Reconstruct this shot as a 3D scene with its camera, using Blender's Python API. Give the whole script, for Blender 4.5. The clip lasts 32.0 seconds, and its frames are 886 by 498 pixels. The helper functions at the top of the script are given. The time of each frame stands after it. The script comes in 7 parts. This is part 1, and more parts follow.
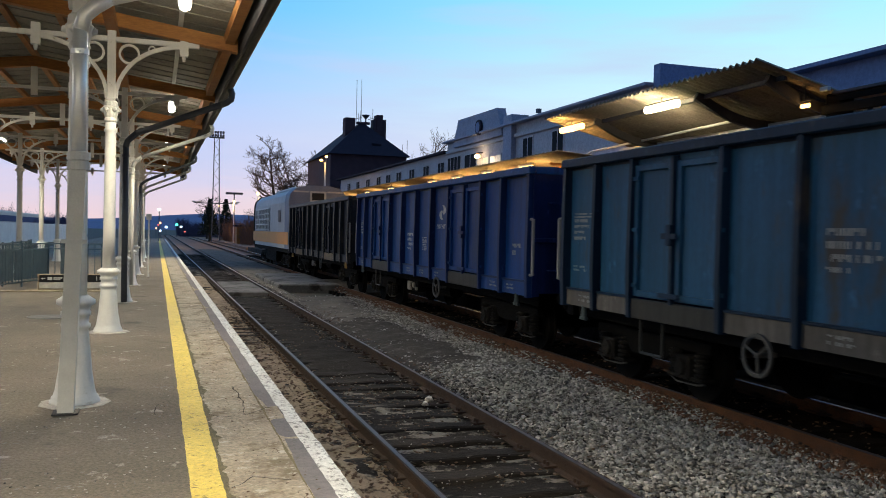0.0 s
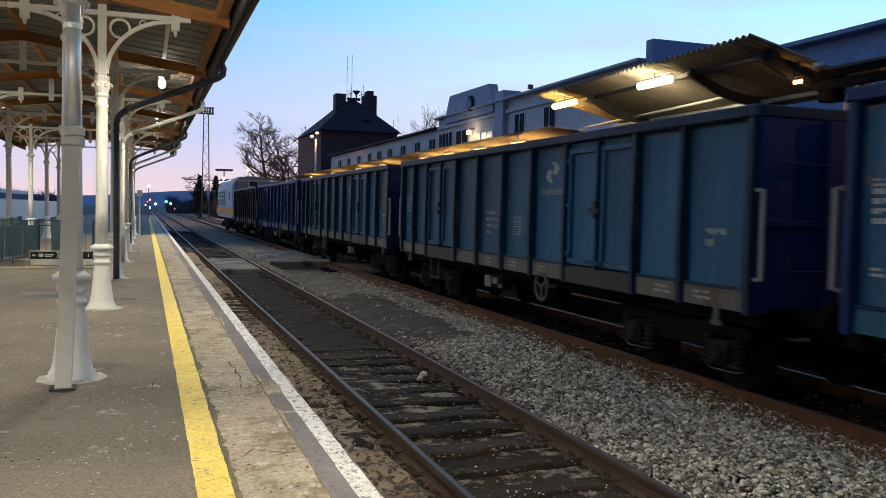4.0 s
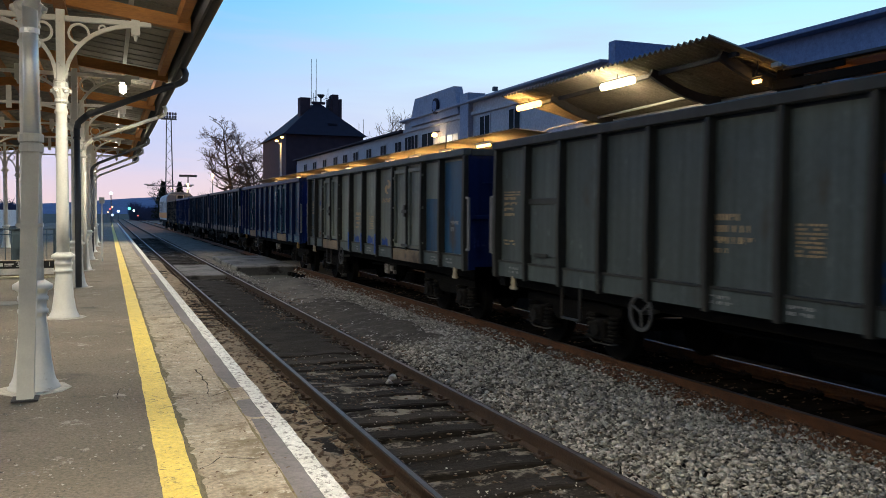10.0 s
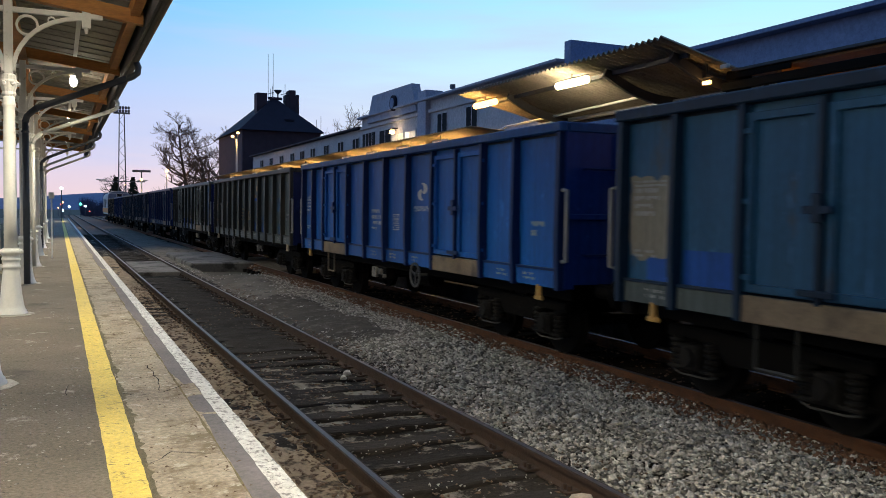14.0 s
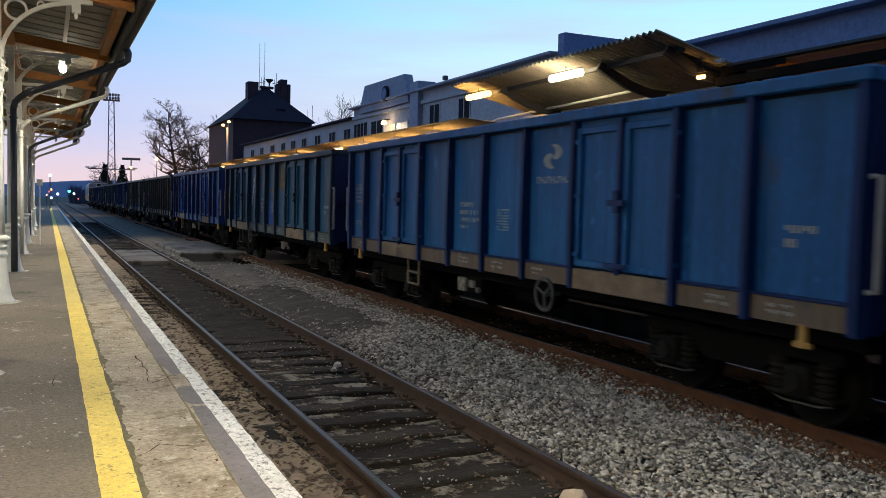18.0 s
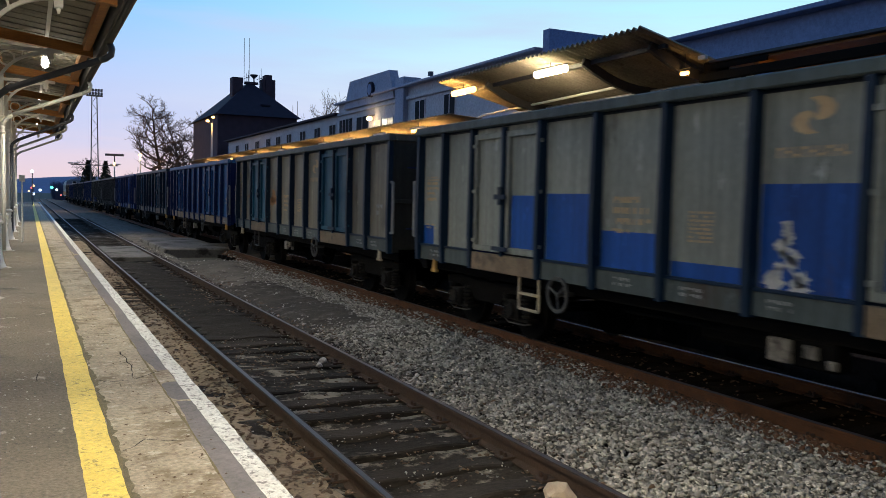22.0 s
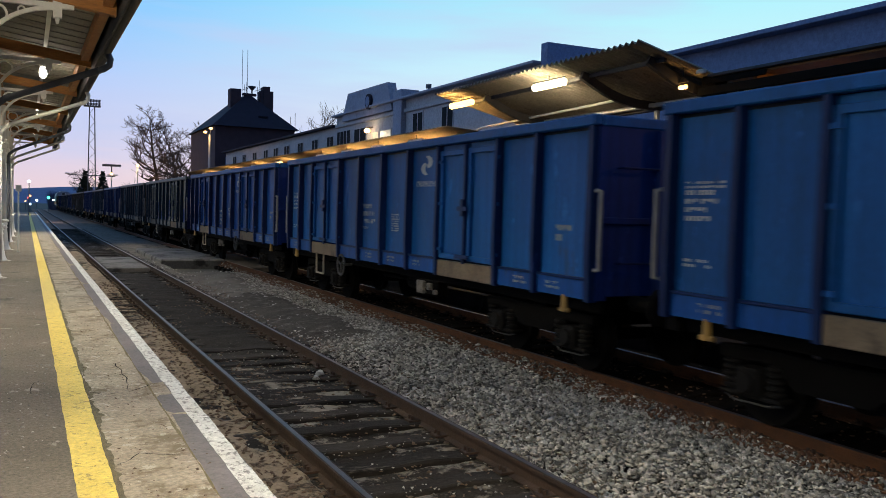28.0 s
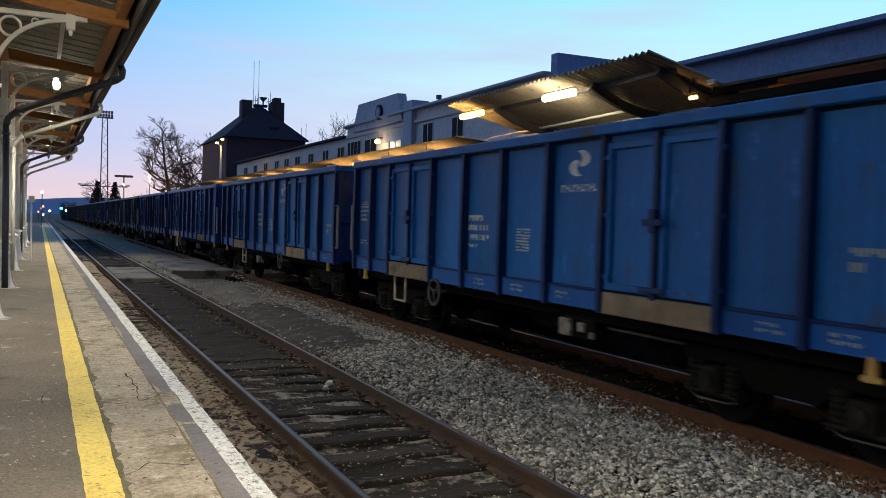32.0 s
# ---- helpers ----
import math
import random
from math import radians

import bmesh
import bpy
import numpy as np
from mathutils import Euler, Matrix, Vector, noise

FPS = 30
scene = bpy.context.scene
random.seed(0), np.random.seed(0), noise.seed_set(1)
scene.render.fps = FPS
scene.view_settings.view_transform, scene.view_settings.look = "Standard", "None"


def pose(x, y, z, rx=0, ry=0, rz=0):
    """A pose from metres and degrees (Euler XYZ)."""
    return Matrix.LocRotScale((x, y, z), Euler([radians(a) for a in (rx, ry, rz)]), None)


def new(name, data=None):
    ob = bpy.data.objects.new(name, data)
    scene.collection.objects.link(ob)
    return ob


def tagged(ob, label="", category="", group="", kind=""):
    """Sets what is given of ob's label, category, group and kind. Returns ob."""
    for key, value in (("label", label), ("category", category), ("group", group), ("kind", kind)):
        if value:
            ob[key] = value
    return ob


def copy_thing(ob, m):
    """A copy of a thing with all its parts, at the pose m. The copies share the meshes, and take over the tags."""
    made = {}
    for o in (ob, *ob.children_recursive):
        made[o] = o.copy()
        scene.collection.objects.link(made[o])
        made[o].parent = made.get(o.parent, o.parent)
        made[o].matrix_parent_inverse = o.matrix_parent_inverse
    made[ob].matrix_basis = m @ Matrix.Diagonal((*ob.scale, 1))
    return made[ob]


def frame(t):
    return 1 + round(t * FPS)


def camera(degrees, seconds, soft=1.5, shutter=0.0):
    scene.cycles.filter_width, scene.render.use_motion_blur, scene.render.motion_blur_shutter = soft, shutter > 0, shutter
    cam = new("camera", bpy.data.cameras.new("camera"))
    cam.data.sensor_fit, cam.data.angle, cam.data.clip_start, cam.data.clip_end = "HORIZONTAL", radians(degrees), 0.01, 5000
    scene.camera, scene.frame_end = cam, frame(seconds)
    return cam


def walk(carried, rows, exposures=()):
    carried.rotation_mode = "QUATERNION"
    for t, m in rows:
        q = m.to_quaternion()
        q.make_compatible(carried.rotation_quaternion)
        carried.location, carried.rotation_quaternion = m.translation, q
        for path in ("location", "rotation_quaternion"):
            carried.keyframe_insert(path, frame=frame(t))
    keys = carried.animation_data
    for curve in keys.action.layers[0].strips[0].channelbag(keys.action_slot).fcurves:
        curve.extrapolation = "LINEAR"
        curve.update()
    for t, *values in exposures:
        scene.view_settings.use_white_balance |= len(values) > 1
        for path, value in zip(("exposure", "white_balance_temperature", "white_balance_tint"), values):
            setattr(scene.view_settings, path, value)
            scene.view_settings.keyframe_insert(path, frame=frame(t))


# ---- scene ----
cam = camera(55.94, 32.0, soft=0.85, shutter=0.4)
PATH = [
    (0, pose(-0.000, -0.000, 1.565, 88.93, -1.20, -18.93)),
    (0.5, pose(-0.016, 0.011, 1.565, 88.48, -0.98, -17.90)),
    (1, pose(-0.031, 0.011, 1.557, 88.41, -0.92, -17.78)),
    (1.5, pose(-0.041, 0.004, 1.554, 88.13, -0.81, -17.95)),
    (2, pose(-0.057, -0.009, 1.556, 88.06, -0.88, -18.31)),
    (2.5, pose(-0.060, 0.000, 1.550, 87.96, -0.99, -18.59)),
    (3, pose(-0.058, -0.005, 1.552, 87.66, -1.07, -18.85)),
    (3.5, pose(-0.055, -0.011, 1.554, 87.51, -1.12, -19.21)),
    (5.5, pose(-0.045, 0.017, 1.550, 86.69, -1.23, -20.61)),
    (6, pose(-0.048, 0.015, 1.553, 86.54, -1.16, -20.93)),
    (6.5, pose(-0.049, 0.013, 1.553, 86.36, -0.94, -21.08)),
    (7, pose(-0.053, -0.021, 1.551, 86.07, -0.70, -21.12)),
    (7.5, pose(-0.052, -0.041, 1.543, 86.09, -0.54, -21.23)),
    (8, pose(-0.051, -0.040, 1.547, 85.87, -0.21, -21.17)),
    (8.5, pose(-0.055, -0.049, 1.544, 86.12, -0.26, -21.09)),
    (9, pose(-0.046, -0.015, 1.550, 86.69, -0.25, -21.18)),
    (9.5, pose(-0.048, -0.022, 1.548, 87.18, -0.28, -21.53)),
    (10, pose(-0.048, -0.016, 1.549, 87.56, -0.31, -21.83)),
    (10.5, pose(-0.053, -0.050, 1.544, 87.83, -0.35, -22.04)),
    (11, pose(-0.043, -0.033, 1.546, 87.86, -0.39, -22.35)),
    (11.5, pose(-0.041, -0.030, 1.544, 87.87, -0.39, -22.62)),
    (12, pose(-0.039, -0.045, 1.543, 87.93, -0.40, -22.86)),
    (12.5, pose(-0.043, -0.051, 1.544, 87.95, -0.59, -23.27)),
    (13, pose(-0.044, -0.108, 1.541, 88.03, -0.78, -23.72)),
    (13.5, pose(-0.040, -0.105, 1.541, 87.66, -0.72, -24.44)),
    (14, pose(-0.034, -0.105, 1.541, 87.40, -0.59, -24.69)),
    (14.5, pose(-0.021, -0.041, 1.549, 87.11, -0.52, -25.06)),
    (15, pose(-0.022, -0.034, 1.546, 87.03, -0.60, -25.31)),
    (15.5, pose(-0.025, -0.030, 1.546, 86.95, -0.69, -25.57)),
    (17.5, pose(-0.031, -0.025, 1.542, 86.83, -1.21, -25.49)),
    (18, pose(-0.031, -0.030, 1.543, 86.84, -1.25, -25.33)),
    (18.5, pose(-0.034, -0.026, 1.541, 86.83, -1.41, -25.17)),
    (19, pose(-0.032, -0.023, 1.543, 86.85, -1.50, -25.04)),
    (19.5, pose(-0.028, -0.029, 1.542, 86.82, -1.45, -25.02)),
    (20, pose(-0.027, -0.031, 1.542, 86.90, -1.41, -25.11)),
    (20.5, pose(-0.029, -0.031, 1.545, 86.90, -1.52, -25.49)),
    (21, pose(-0.038, -0.065, 1.542, 86.99, -1.54, -25.85)),
    (21.5, pose(-0.039, -0.068, 1.542, 86.86, -1.34, -26.06)),
    (22, pose(-0.037, -0.064, 1.538, 86.59, -1.22, -26.31)),
    (22.5, pose(-0.041, -0.067, 1.538, 86.50, -1.08, -26.42)),
    (23, pose(-0.040, -0.059, 1.542, 86.46, -1.14, -26.42)),
    (23.5, pose(-0.028, -0.006, 1.536, 86.36, -1.24, -26.64)),
    (24, pose(-0.029, -0.016, 1.537, 86.51, -1.23, -26.69)),
    (24.5, pose(-0.031, -0.015, 1.538, 86.60, -1.26, -26.69)),
    (25, pose(-0.032, -0.009, 1.536, 86.58, -1.41, -26.46)),
    (25.5, pose(-0.031, -0.001, 1.535, 86.49, -1.60, -26.23)),
    (27.5, pose(-0.028, -0.011, 1.538, 86.98, -1.57, -26.34)),
    (28, pose(-0.034, -0.013, 1.537, 87.44, -1.53, -26.52)),
    (28.5, pose(-0.029, -0.011, 1.536, 87.68, -1.53, -26.53)),
    (29, pose(-0.033, -0.003, 1.535, 87.72, -1.63, -26.64)),
    (29.5, pose(-0.033, -0.011, 1.533, 87.72, -1.64, -26.64)),
    (30, pose(-0.030, -0.009, 1.532, 87.80, -1.59, -26.32)),
    (30.5, pose(-0.036, -0.014, 1.537, 87.87, -1.65, -26.20)),
    (31, pose(-0.033, -0.013, 1.532, 88.07, -1.67, -26.06)),
    (31.5, pose(-0.028, -0.017, 1.534, 88.12, -1.63, -26.02)),
    (32, pose(-0.028, -0.018, 1.534, 88.14, -1.52, -25.81)),
]
walk(cam, PATH, exposures=[(0.0, -0.03), (3.0, 0.02), (6.0, 0.02), (7.5, 0.08), (9.0, 0.0), (15.0, 0.0), (20.0, -0.02), (25.0, -0.04), (28.0, -0.07), (32.0, -0.05)])

# ---- world and light ----
world = bpy.data.worlds.new("dusk_sky")
scene.world = world
world.use_nodes = True
wn, wl = world.node_tree.nodes, world.node_tree.links
wn.clear()
w_out = wn.new("ShaderNodeOutputWorld")
w_bg = wn.new("ShaderNodeBackground")
w_bg.inputs["Strength"].default_value = 1.15
wl.new(w_bg.outputs[0], w_out.inputs[0])
w_tc = wn.new("ShaderNodeTexCoord")
w_sep = wn.new("ShaderNodeSeparateXYZ")
wl.new(w_tc.outputs["Generated"], w_sep.inputs[0])


def sky_ramp(stops):
    r = wn.new("ShaderNodeValToRGB")
    els = r.color_ramp.elements
    while len(els) < len(stops):
        els.new(0.5)
    for el, (p, c) in zip(els, stops):
        el.position, el.color = p, (*c, 1)
    wl.new(w_sep.outputs["Z"], r.inputs[0])
    return r


away = sky_ramp([(0.0, (0.80, 0.60, 0.62)), (0.05, (0.67, 0.595, 0.74)), (0.13, (0.44, 0.57, 0.89)),
                 (0.25, (0.155, 0.515, 0.93)), (0.42, (0.08, 0.37, 0.83)), (1.0, (0.02, 0.12, 0.36))])
toward = sky_ramp([(0.0, (0.97, 0.71, 0.57)), (0.06, (0.92, 0.83, 0.79)), (0.16, (0.60, 0.86, 0.90)),
                   (0.30, (0.29, 0.80, 0.91)), (0.5, (0.12, 0.49, 0.85)), (1.0, (0.02, 0.12, 0.36))])
w_dot = wn.new("ShaderNodeVectorMath")
w_dot.operation = "DOT_PRODUCT"
w_dot.inputs[1].default_value = (0.80, 0.60, 0.0)
wl.new(w_tc.outputs["Generated"], w_dot.inputs[0])
w_az = wn.new("ShaderNodeMapRange")
w_az.interpolation_type = "SMOOTHSTEP"
w_az.inputs["From Min"].default_value, w_az.inputs["From Max"].default_value = 0.58, 1.02
wl.new(w_dot.outputs["Value"], w_az.inputs["Value"])
w_mix = wn.new("ShaderNodeMix")
w_mix.data_type = "RGBA"
wl.new(w_az.outputs[0], w_mix.inputs["Factor"])
wl.new(away.outputs[0], w_mix.inputs["A"])
wl.new(toward.outputs[0], w_mix.inputs["B"])
# the sky opposite the afterglow is much dimmer
w_dim = wn.new("ShaderNodeMapRange")
w_dim.interpolation_type = "SMOOTHSTEP"
w_dim.inputs["From Min"].default_value, w_dim.inputs["From Max"].default_value = -0.95, 0.25
w_dim.inputs["To Min"].default_value = 0.20
w_back = wn.new("ShaderNodeVectorMath")
w_back.operation = "DOT_PRODUCT"
w_back.inputs[1].default_value = (0.35, 0.94, 0.0)
wl.new(w_tc.outputs["Generated"], w_back.inputs[0])
wl.new(w_back.outputs["Value"], w_dim.inputs["Value"])
# faint veils of high cloud
w_map = wn.new("ShaderNodeMapping")
w_map.inputs["Scale"].default_value = (1.5, 1.5, 13.0)
wl.new(w_tc.outputs["Generated"], w_map.inputs[0])
w_noise = wn.new("ShaderNodeTexNoise")
w_noise.inputs["Scale"].default_value, w_noise.inputs["Detail"].default_value = 1.5, 6.0
wl.new(w_map.outputs[0], w_noise.inputs[0])
w_cl = wn.new("ShaderNodeMapRange")
w_cl.inputs["From Min"].default_value, w_cl.inputs["From Max"].default_value = 0.45, 0.66
w_cl.inputs["To Max"].default_value = 0.70
wl.new(w_noise.outputs["Fac"], w_cl.inputs["Value"])
w_mix2 = wn.new("ShaderNodeMix")
w_mix2.data_type = "RGBA"
w_mix2.inputs["B"].default_value = (0.50, 0.58, 0.83, 1)
wl.new(w_cl.outputs[0], w_mix2.inputs["Factor"])
wl.new(w_mix.outputs["Result"], w_mix2.inputs["A"])
w_scale = wn.new("ShaderNodeVectorMath")
w_scale.operation = "SCALE"
wl.new(w_mix2.outputs["Result"], w_scale.inputs[0])
wl.new(w_dim.outputs[0], w_scale.inputs["Scale"])
wl.new(w_scale.outputs[0], w_bg.inputs["Color"])


def point_lamp(name, at, watts, colour, radius=0.08):
    d = bpy.data.lights.new(name, "POINT")
    d.energy, d.color, d.shadow_soft_size = watts, colour, radius
    ob = new(name, d)
    ob.location = at
    return ob


def tube_lamp(name, at, watts, colour, length):
    d = bpy.data.lights.new(name, "AREA")
    d.shape, d.size, d.size_y = "RECTANGLE", 0.12, length
    d.energy, d.color = watts, colour
    ob = new(name, d)
    ob.location = at
    return ob


def down_lamp(name, at, watts, colour, angle=152):
    d = bpy.data.lights.new(name, "SPOT")
    d.energy, d.color, d.shadow_soft_size, d.spot_size, d.spot_blend = watts, colour, 0.09, radians(angle), 0.5
    ob = new(name, d)
    ob.location = at
    return ob


WHITE, WARM, SODIUM = (1.0, 0.905, 0.68), (1.0, 0.80, 0.48), (1.0, 0.55, 0.16)
LAMP_YS = [-8.8, 1.2, 11.2, 21.2, 31.2, 41.2]
LAMP_X, LAMP_Z = 0.30, 4.36
for yy in LAMP_YS:
    down_lamp("platform_lamp_light", (LAMP_X, yy, LAMP_Z), 1400 if yy == 1.2 else 1300 if yy > 40 else 1000 if yy > 30 else 300 if yy < 0 else 650 if yy < 15 else 690, WHITE, 127 if yy == 1.2 else 132 if yy < 0 else 130 if yy > 25 else 152)
for yy in LAMP_YS[1:5]:
    point_lamp("platform_lamp_glow", (LAMP_X, yy, LAMP_Z), 130 if yy == 1.2 else 32, WHITE, 0.10)
for yy in (1.5, 11.5, 21.5, 31.5):
    down_lamp("platform_lamp_light", (-4.95, yy, LAMP_Z), 850 if yy < 5 else 720 if yy < 15 else 620, WHITE)
for yy in (1.5, 11.5, 21.5, 31.5):
    point_lamp("platform_lamp_glow", (-4.95, yy, LAMP_Z), 420 if yy < 5 else 60, WHITE, 0.10)
for yy, ww, col in ((19.95, 130, SODIUM), (15.77, 150, WARM)):
    point_lamp("station_lamp_light", (10.40, yy, 4.38), ww, col, 0.10)
point_lamp("station_lamp_light", (11.3, 12.47, 3.96), 4, SODIUM, 0.05)
LOW_LAMPS = (22.6, 25.6, 28.6, 31.5, 37.6, 42.3, 48.5, 55.5)
for yy in LOW_LAMPS:
    point_lamp("station_lamp_light", (10.75, yy, 3.12), 120, SODIUM, 0.10)
point_lamp("rear_canopy_light", (12.6, 6.0, 3.80), 160, SODIUM, 0.1)
point_lamp("side_platform_light", (-12.6, 78.0, 2.55), 600, WHITE, 0.1)
down_lamp("platform_end_light", (0.23, 100.0, 3.35), 1500, WHITE, 150)
point_lamp("station_wall_light", (15.45, 40.2, 5.45), 25, WARM, 0.15)
point_lamp("street_lamp_light", (12.35, 65.6, 6.8), 60, SODIUM, 0.2)
for yy in (92.0, 122.0, 152.0):
    point_lamp("street_lamp_light", (10.3, yy, 5.2), 600 if yy < 100 else 1800, SODIUM, 0.2)

# ---- materials ----
MATS = {}


def mat(name, c1, c2=None, scale=6.0, rough=0.75, metal=0.0, bump=0.15, bump_scale=None, fine=None, stain=None,
        stain_scale=1.2, stain_amount=0.5, vary=0.0, emit=None, strength=0.0, stretch=(1, 1, 1), spec=0.4, island=0.0, grain=0.30, scuff=None, scuff_amount=0.2, streak=0.0):
    """Principled surface with a broad and a fine variation, optional stains and bump; real-world scale."""
    if name in MATS:
        return MATS[name]
    m = bpy.data.materials.new(name)
    m.use_nodes = True
    n, l = m.node_tree.nodes, m.node_tree.links
    b = n["Principled BSDF"]
    b.inputs["Roughness"].default_value, b.inputs["Metallic"].default_value = rough, metal
    b.inputs["Specular IOR Level"].default_value = spec
    c2 = c2 or tuple(v * 0.72 for v in c1)
    tc = n.new("ShaderNodeTexCoord")
    info = n.new("ShaderNodeObjectInfo")
    addv = n.new("ShaderNodeVectorMath")
    addv.operation = "MULTIPLY_ADD"
    sc = n.new("ShaderNodeVectorMath")
    sc.operation = "SCALE"
    sc.inputs[0].default_value = (37.0, 53.0, 29.0)
    l.new(info.outputs["Random"], sc.inputs["Scale"])
    addv.inputs[1].default_value = stretch
    l.new(tc.outputs["Object"], addv.inputs[0])
    l.new(sc.outputs[0], addv.inputs[2])
    vec = addv.outputs[0]

    def noise_tex(s, d=6.0, r=0.6):
        t = n.new("ShaderNodeTexNoise")
        t.inputs["Scale"].default_value, t.inputs["Detail"].default_value, t.inputs["Roughness"].default_value = s, d, r
        l.new(vec, t.inputs["Vector"])
        return t

    big = noise_tex(scale)
    rg = n.new("ShaderNodeMapRange")
    rg.inputs["From Min"].default_value, rg.inputs["From Max"].default_value = 0.3, 0.7
    l.new(big.outputs["Fac"], rg.inputs["Value"])
    mx = n.new("ShaderNodeMix")
    mx.data_type = "RGBA"
    mx.inputs["A"].default_value, mx.inputs["B"].default_value = (*c1, 1), (*c2, 1)
    l.new(rg.outputs[0], mx.inputs["Factor"])
    col = mx.outputs["Result"]
    fn = noise_tex(fine or scale * 14, 4.0, 0.7)
    hs = n.new("ShaderNodeHueSaturation")
    fr = n.new("ShaderNodeMapRange")
    fr.inputs["To Min"].default_value, fr.inputs["To Max"].default_value = 1 - grain, 1 + grain
    fr.inputs["From Min"].default_value, fr.inputs["From Max"].default_value = 0.25, 0.75
    l.new(fn.outputs["Fac"], fr.inputs["Value"])
    val = fr.outputs[0]
    if vary:
        vr = n.new("ShaderNodeMapRange")
        vr.inputs["To Min"].default_value, vr.inputs["To Max"].default_value = 1 - vary, 1 + vary
        l.new(info.outputs["Random"], vr.inputs["Value"])
        mu = n.new("ShaderNodeMath")
        mu.operation = "MULTIPLY"
        l.new(val, mu.inputs[0])
        l.new(vr.outputs[0], mu.inputs[1])
        val = mu.outputs[0]
    if island:
        geo = n.new("ShaderNodeNewGeometry")
        ir = n.new("ShaderNodeMapRange")
        ir.inputs["To Min"].default_value, ir.inputs["To Max"].default_value = 1 - island, 1 + island * 0.5
        l.new(geo.outputs["Random Per Island"], ir.inputs["Value"])
        mi = n.new("ShaderNodeMath")
        mi.operation = "MULTIPLY"
        l.new(val, mi.inputs[0])
        l.new(ir.outputs[0], mi.inputs[1])
        val = mi.outputs[0]
    if streak:
        sv = n.new("ShaderNodeVectorMath")
        sv.operation = "MULTIPLY"
        sv.inputs[1].default_value = (7.0, 7.0, 0.45)
        l.new(vec, sv.inputs[0])
        stx = n.new("ShaderNodeTexNoise")
        stx.inputs["Scale"].default_value, stx.inputs["Detail"].default_value = 1.6, 5.0
        l.new(sv.outputs[0], stx.inputs["Vector"])
        skr = n.new("ShaderNodeMapRange")
        skr.inputs["From Min"].default_value, skr.inputs["From Max"].default_value = 0.36, 0.66
        skr.inputs["To Min"].default_value, skr.inputs["To Max"].default_value = 1 + streak * 0.6, 1 - streak
        l.new(stx.outputs["Fac"], skr.inputs["Value"])
        ms = n.new("ShaderNodeMath")
        ms.operation = "MULTIPLY"
        l.new(val, ms.inputs[0])
        l.new(skr.outputs[0], ms.inputs[1])
        val = ms.outputs[0]
    l.new(val, hs.inputs["Value"])
    l.new(col, hs.inputs["Color"])
    col = hs.outputs[0]
    if stain:
        st = noise_tex(stain_scale, 9.0, 0.68)
        sr = n.new("ShaderNodeMapRange")
        lo = 0.66 - 0.26 * stain_amount
        sr.inputs["From Min"].default_value, sr.inputs["From Max"].default_value = lo, lo + 0.09
        sr.inputs["To Max"].default_value = 0.9
        l.new(st.outputs["Fac"], sr.inputs["Value"])
        m2 = n.new("ShaderNodeMix")
        m2.data_type = "RGBA"
        m2.inputs["B"].default_value = (*stain, 1)
        l.new(sr.outputs[0], m2.inputs["Factor"])
        l.new(col, m2.inputs["A"])
        col = m2.outputs["Result"]
    if scuff:
        st = noise_tex(stain_scale * 4.3, 8.0, 0.72)
        sr = n.new("ShaderNodeMapRange")
        lo = 0.72 - 0.24 * scuff_amount
        sr.inputs["From Min"].default_value, sr.inputs["From Max"].default_value = lo, lo + 0.05
        sr.inputs["To Max"].default_value = 0.75
        l.new(st.outputs["Fac"], sr.inputs["Value"])
        m3 = n.new("ShaderNodeMix")
        m3.data_type = "RGBA"
        m3.inputs["B"].default_value = (*scuff, 1)
        l.new(sr.outputs[0], m3.inputs["Factor"])
        l.new(col, m3.inputs["A"])
        col = m3.outputs["Result"]
    l.new(col, b.inputs["Base Color"])
    rr = n.new("ShaderNodeMapRange")
    rr.inputs["To Min"].default_value, rr.inputs["To Max"].default_value = max(0.02, rough - 0.12), min(1.0, rough + 0.12)
    l.new(fn.outputs["Fac"], rr.inputs["Value"])
    l.new(rr.outputs[0], b.inputs["Roughness"])
    if bump:
        bp = n.new("ShaderNodeBump")
        bp.inputs["Strength"].default_value, bp.inputs["Distance"].default_value = min(1.0, bump * 2), 0.02
        bt = noise_tex(bump_scale or scale * 9, 7.0, 0.65)
        l.new(bt.outputs["Fac"], bp.inputs["Height"])
        l.new(bp.outputs[0], b.inputs["Normal"])
    if emit:
        b.inputs["Emission Color"].default_value = (*emit, 1)
        b.inputs["Emission Strength"].default_value = strength
    MATS[name] = m
    return m


ASPHALT = mat("asphalt_platform", (0.215, 0.184, 0.144), (0.150, 0.129, 0.102), 0.7, 0.88, bump=0.6, bump_scale=60, fine=42, grain=0.48,
              stain=(0.098, 0.086, 0.072), stain_scale=0.9, stain_amount=0.22, spec=0.25, scuff=(0.44, 0.41, 0.36), scuff_amount=0.46)
CONCRETE = mat("worn_concrete", (0.42, 0.352, 0.262), (0.27, 0.226, 0.168), 1.6, 0.9, bump=0.8, bump_scale=32, fine=30,
               grain=0.50, stain=(0.185, 0.148, 0.092), stain_scale=2.6, stain_amount=0.58, scuff=(0.56, 0.51, 0.42), scuff_amount=0.62)
CONCRETE_GREY = mat("edge_concrete", (0.20, 0.178, 0.178), (0.15, 0.135, 0.135), 2.0, 0.85, bump=0.25, bump_scale=50)
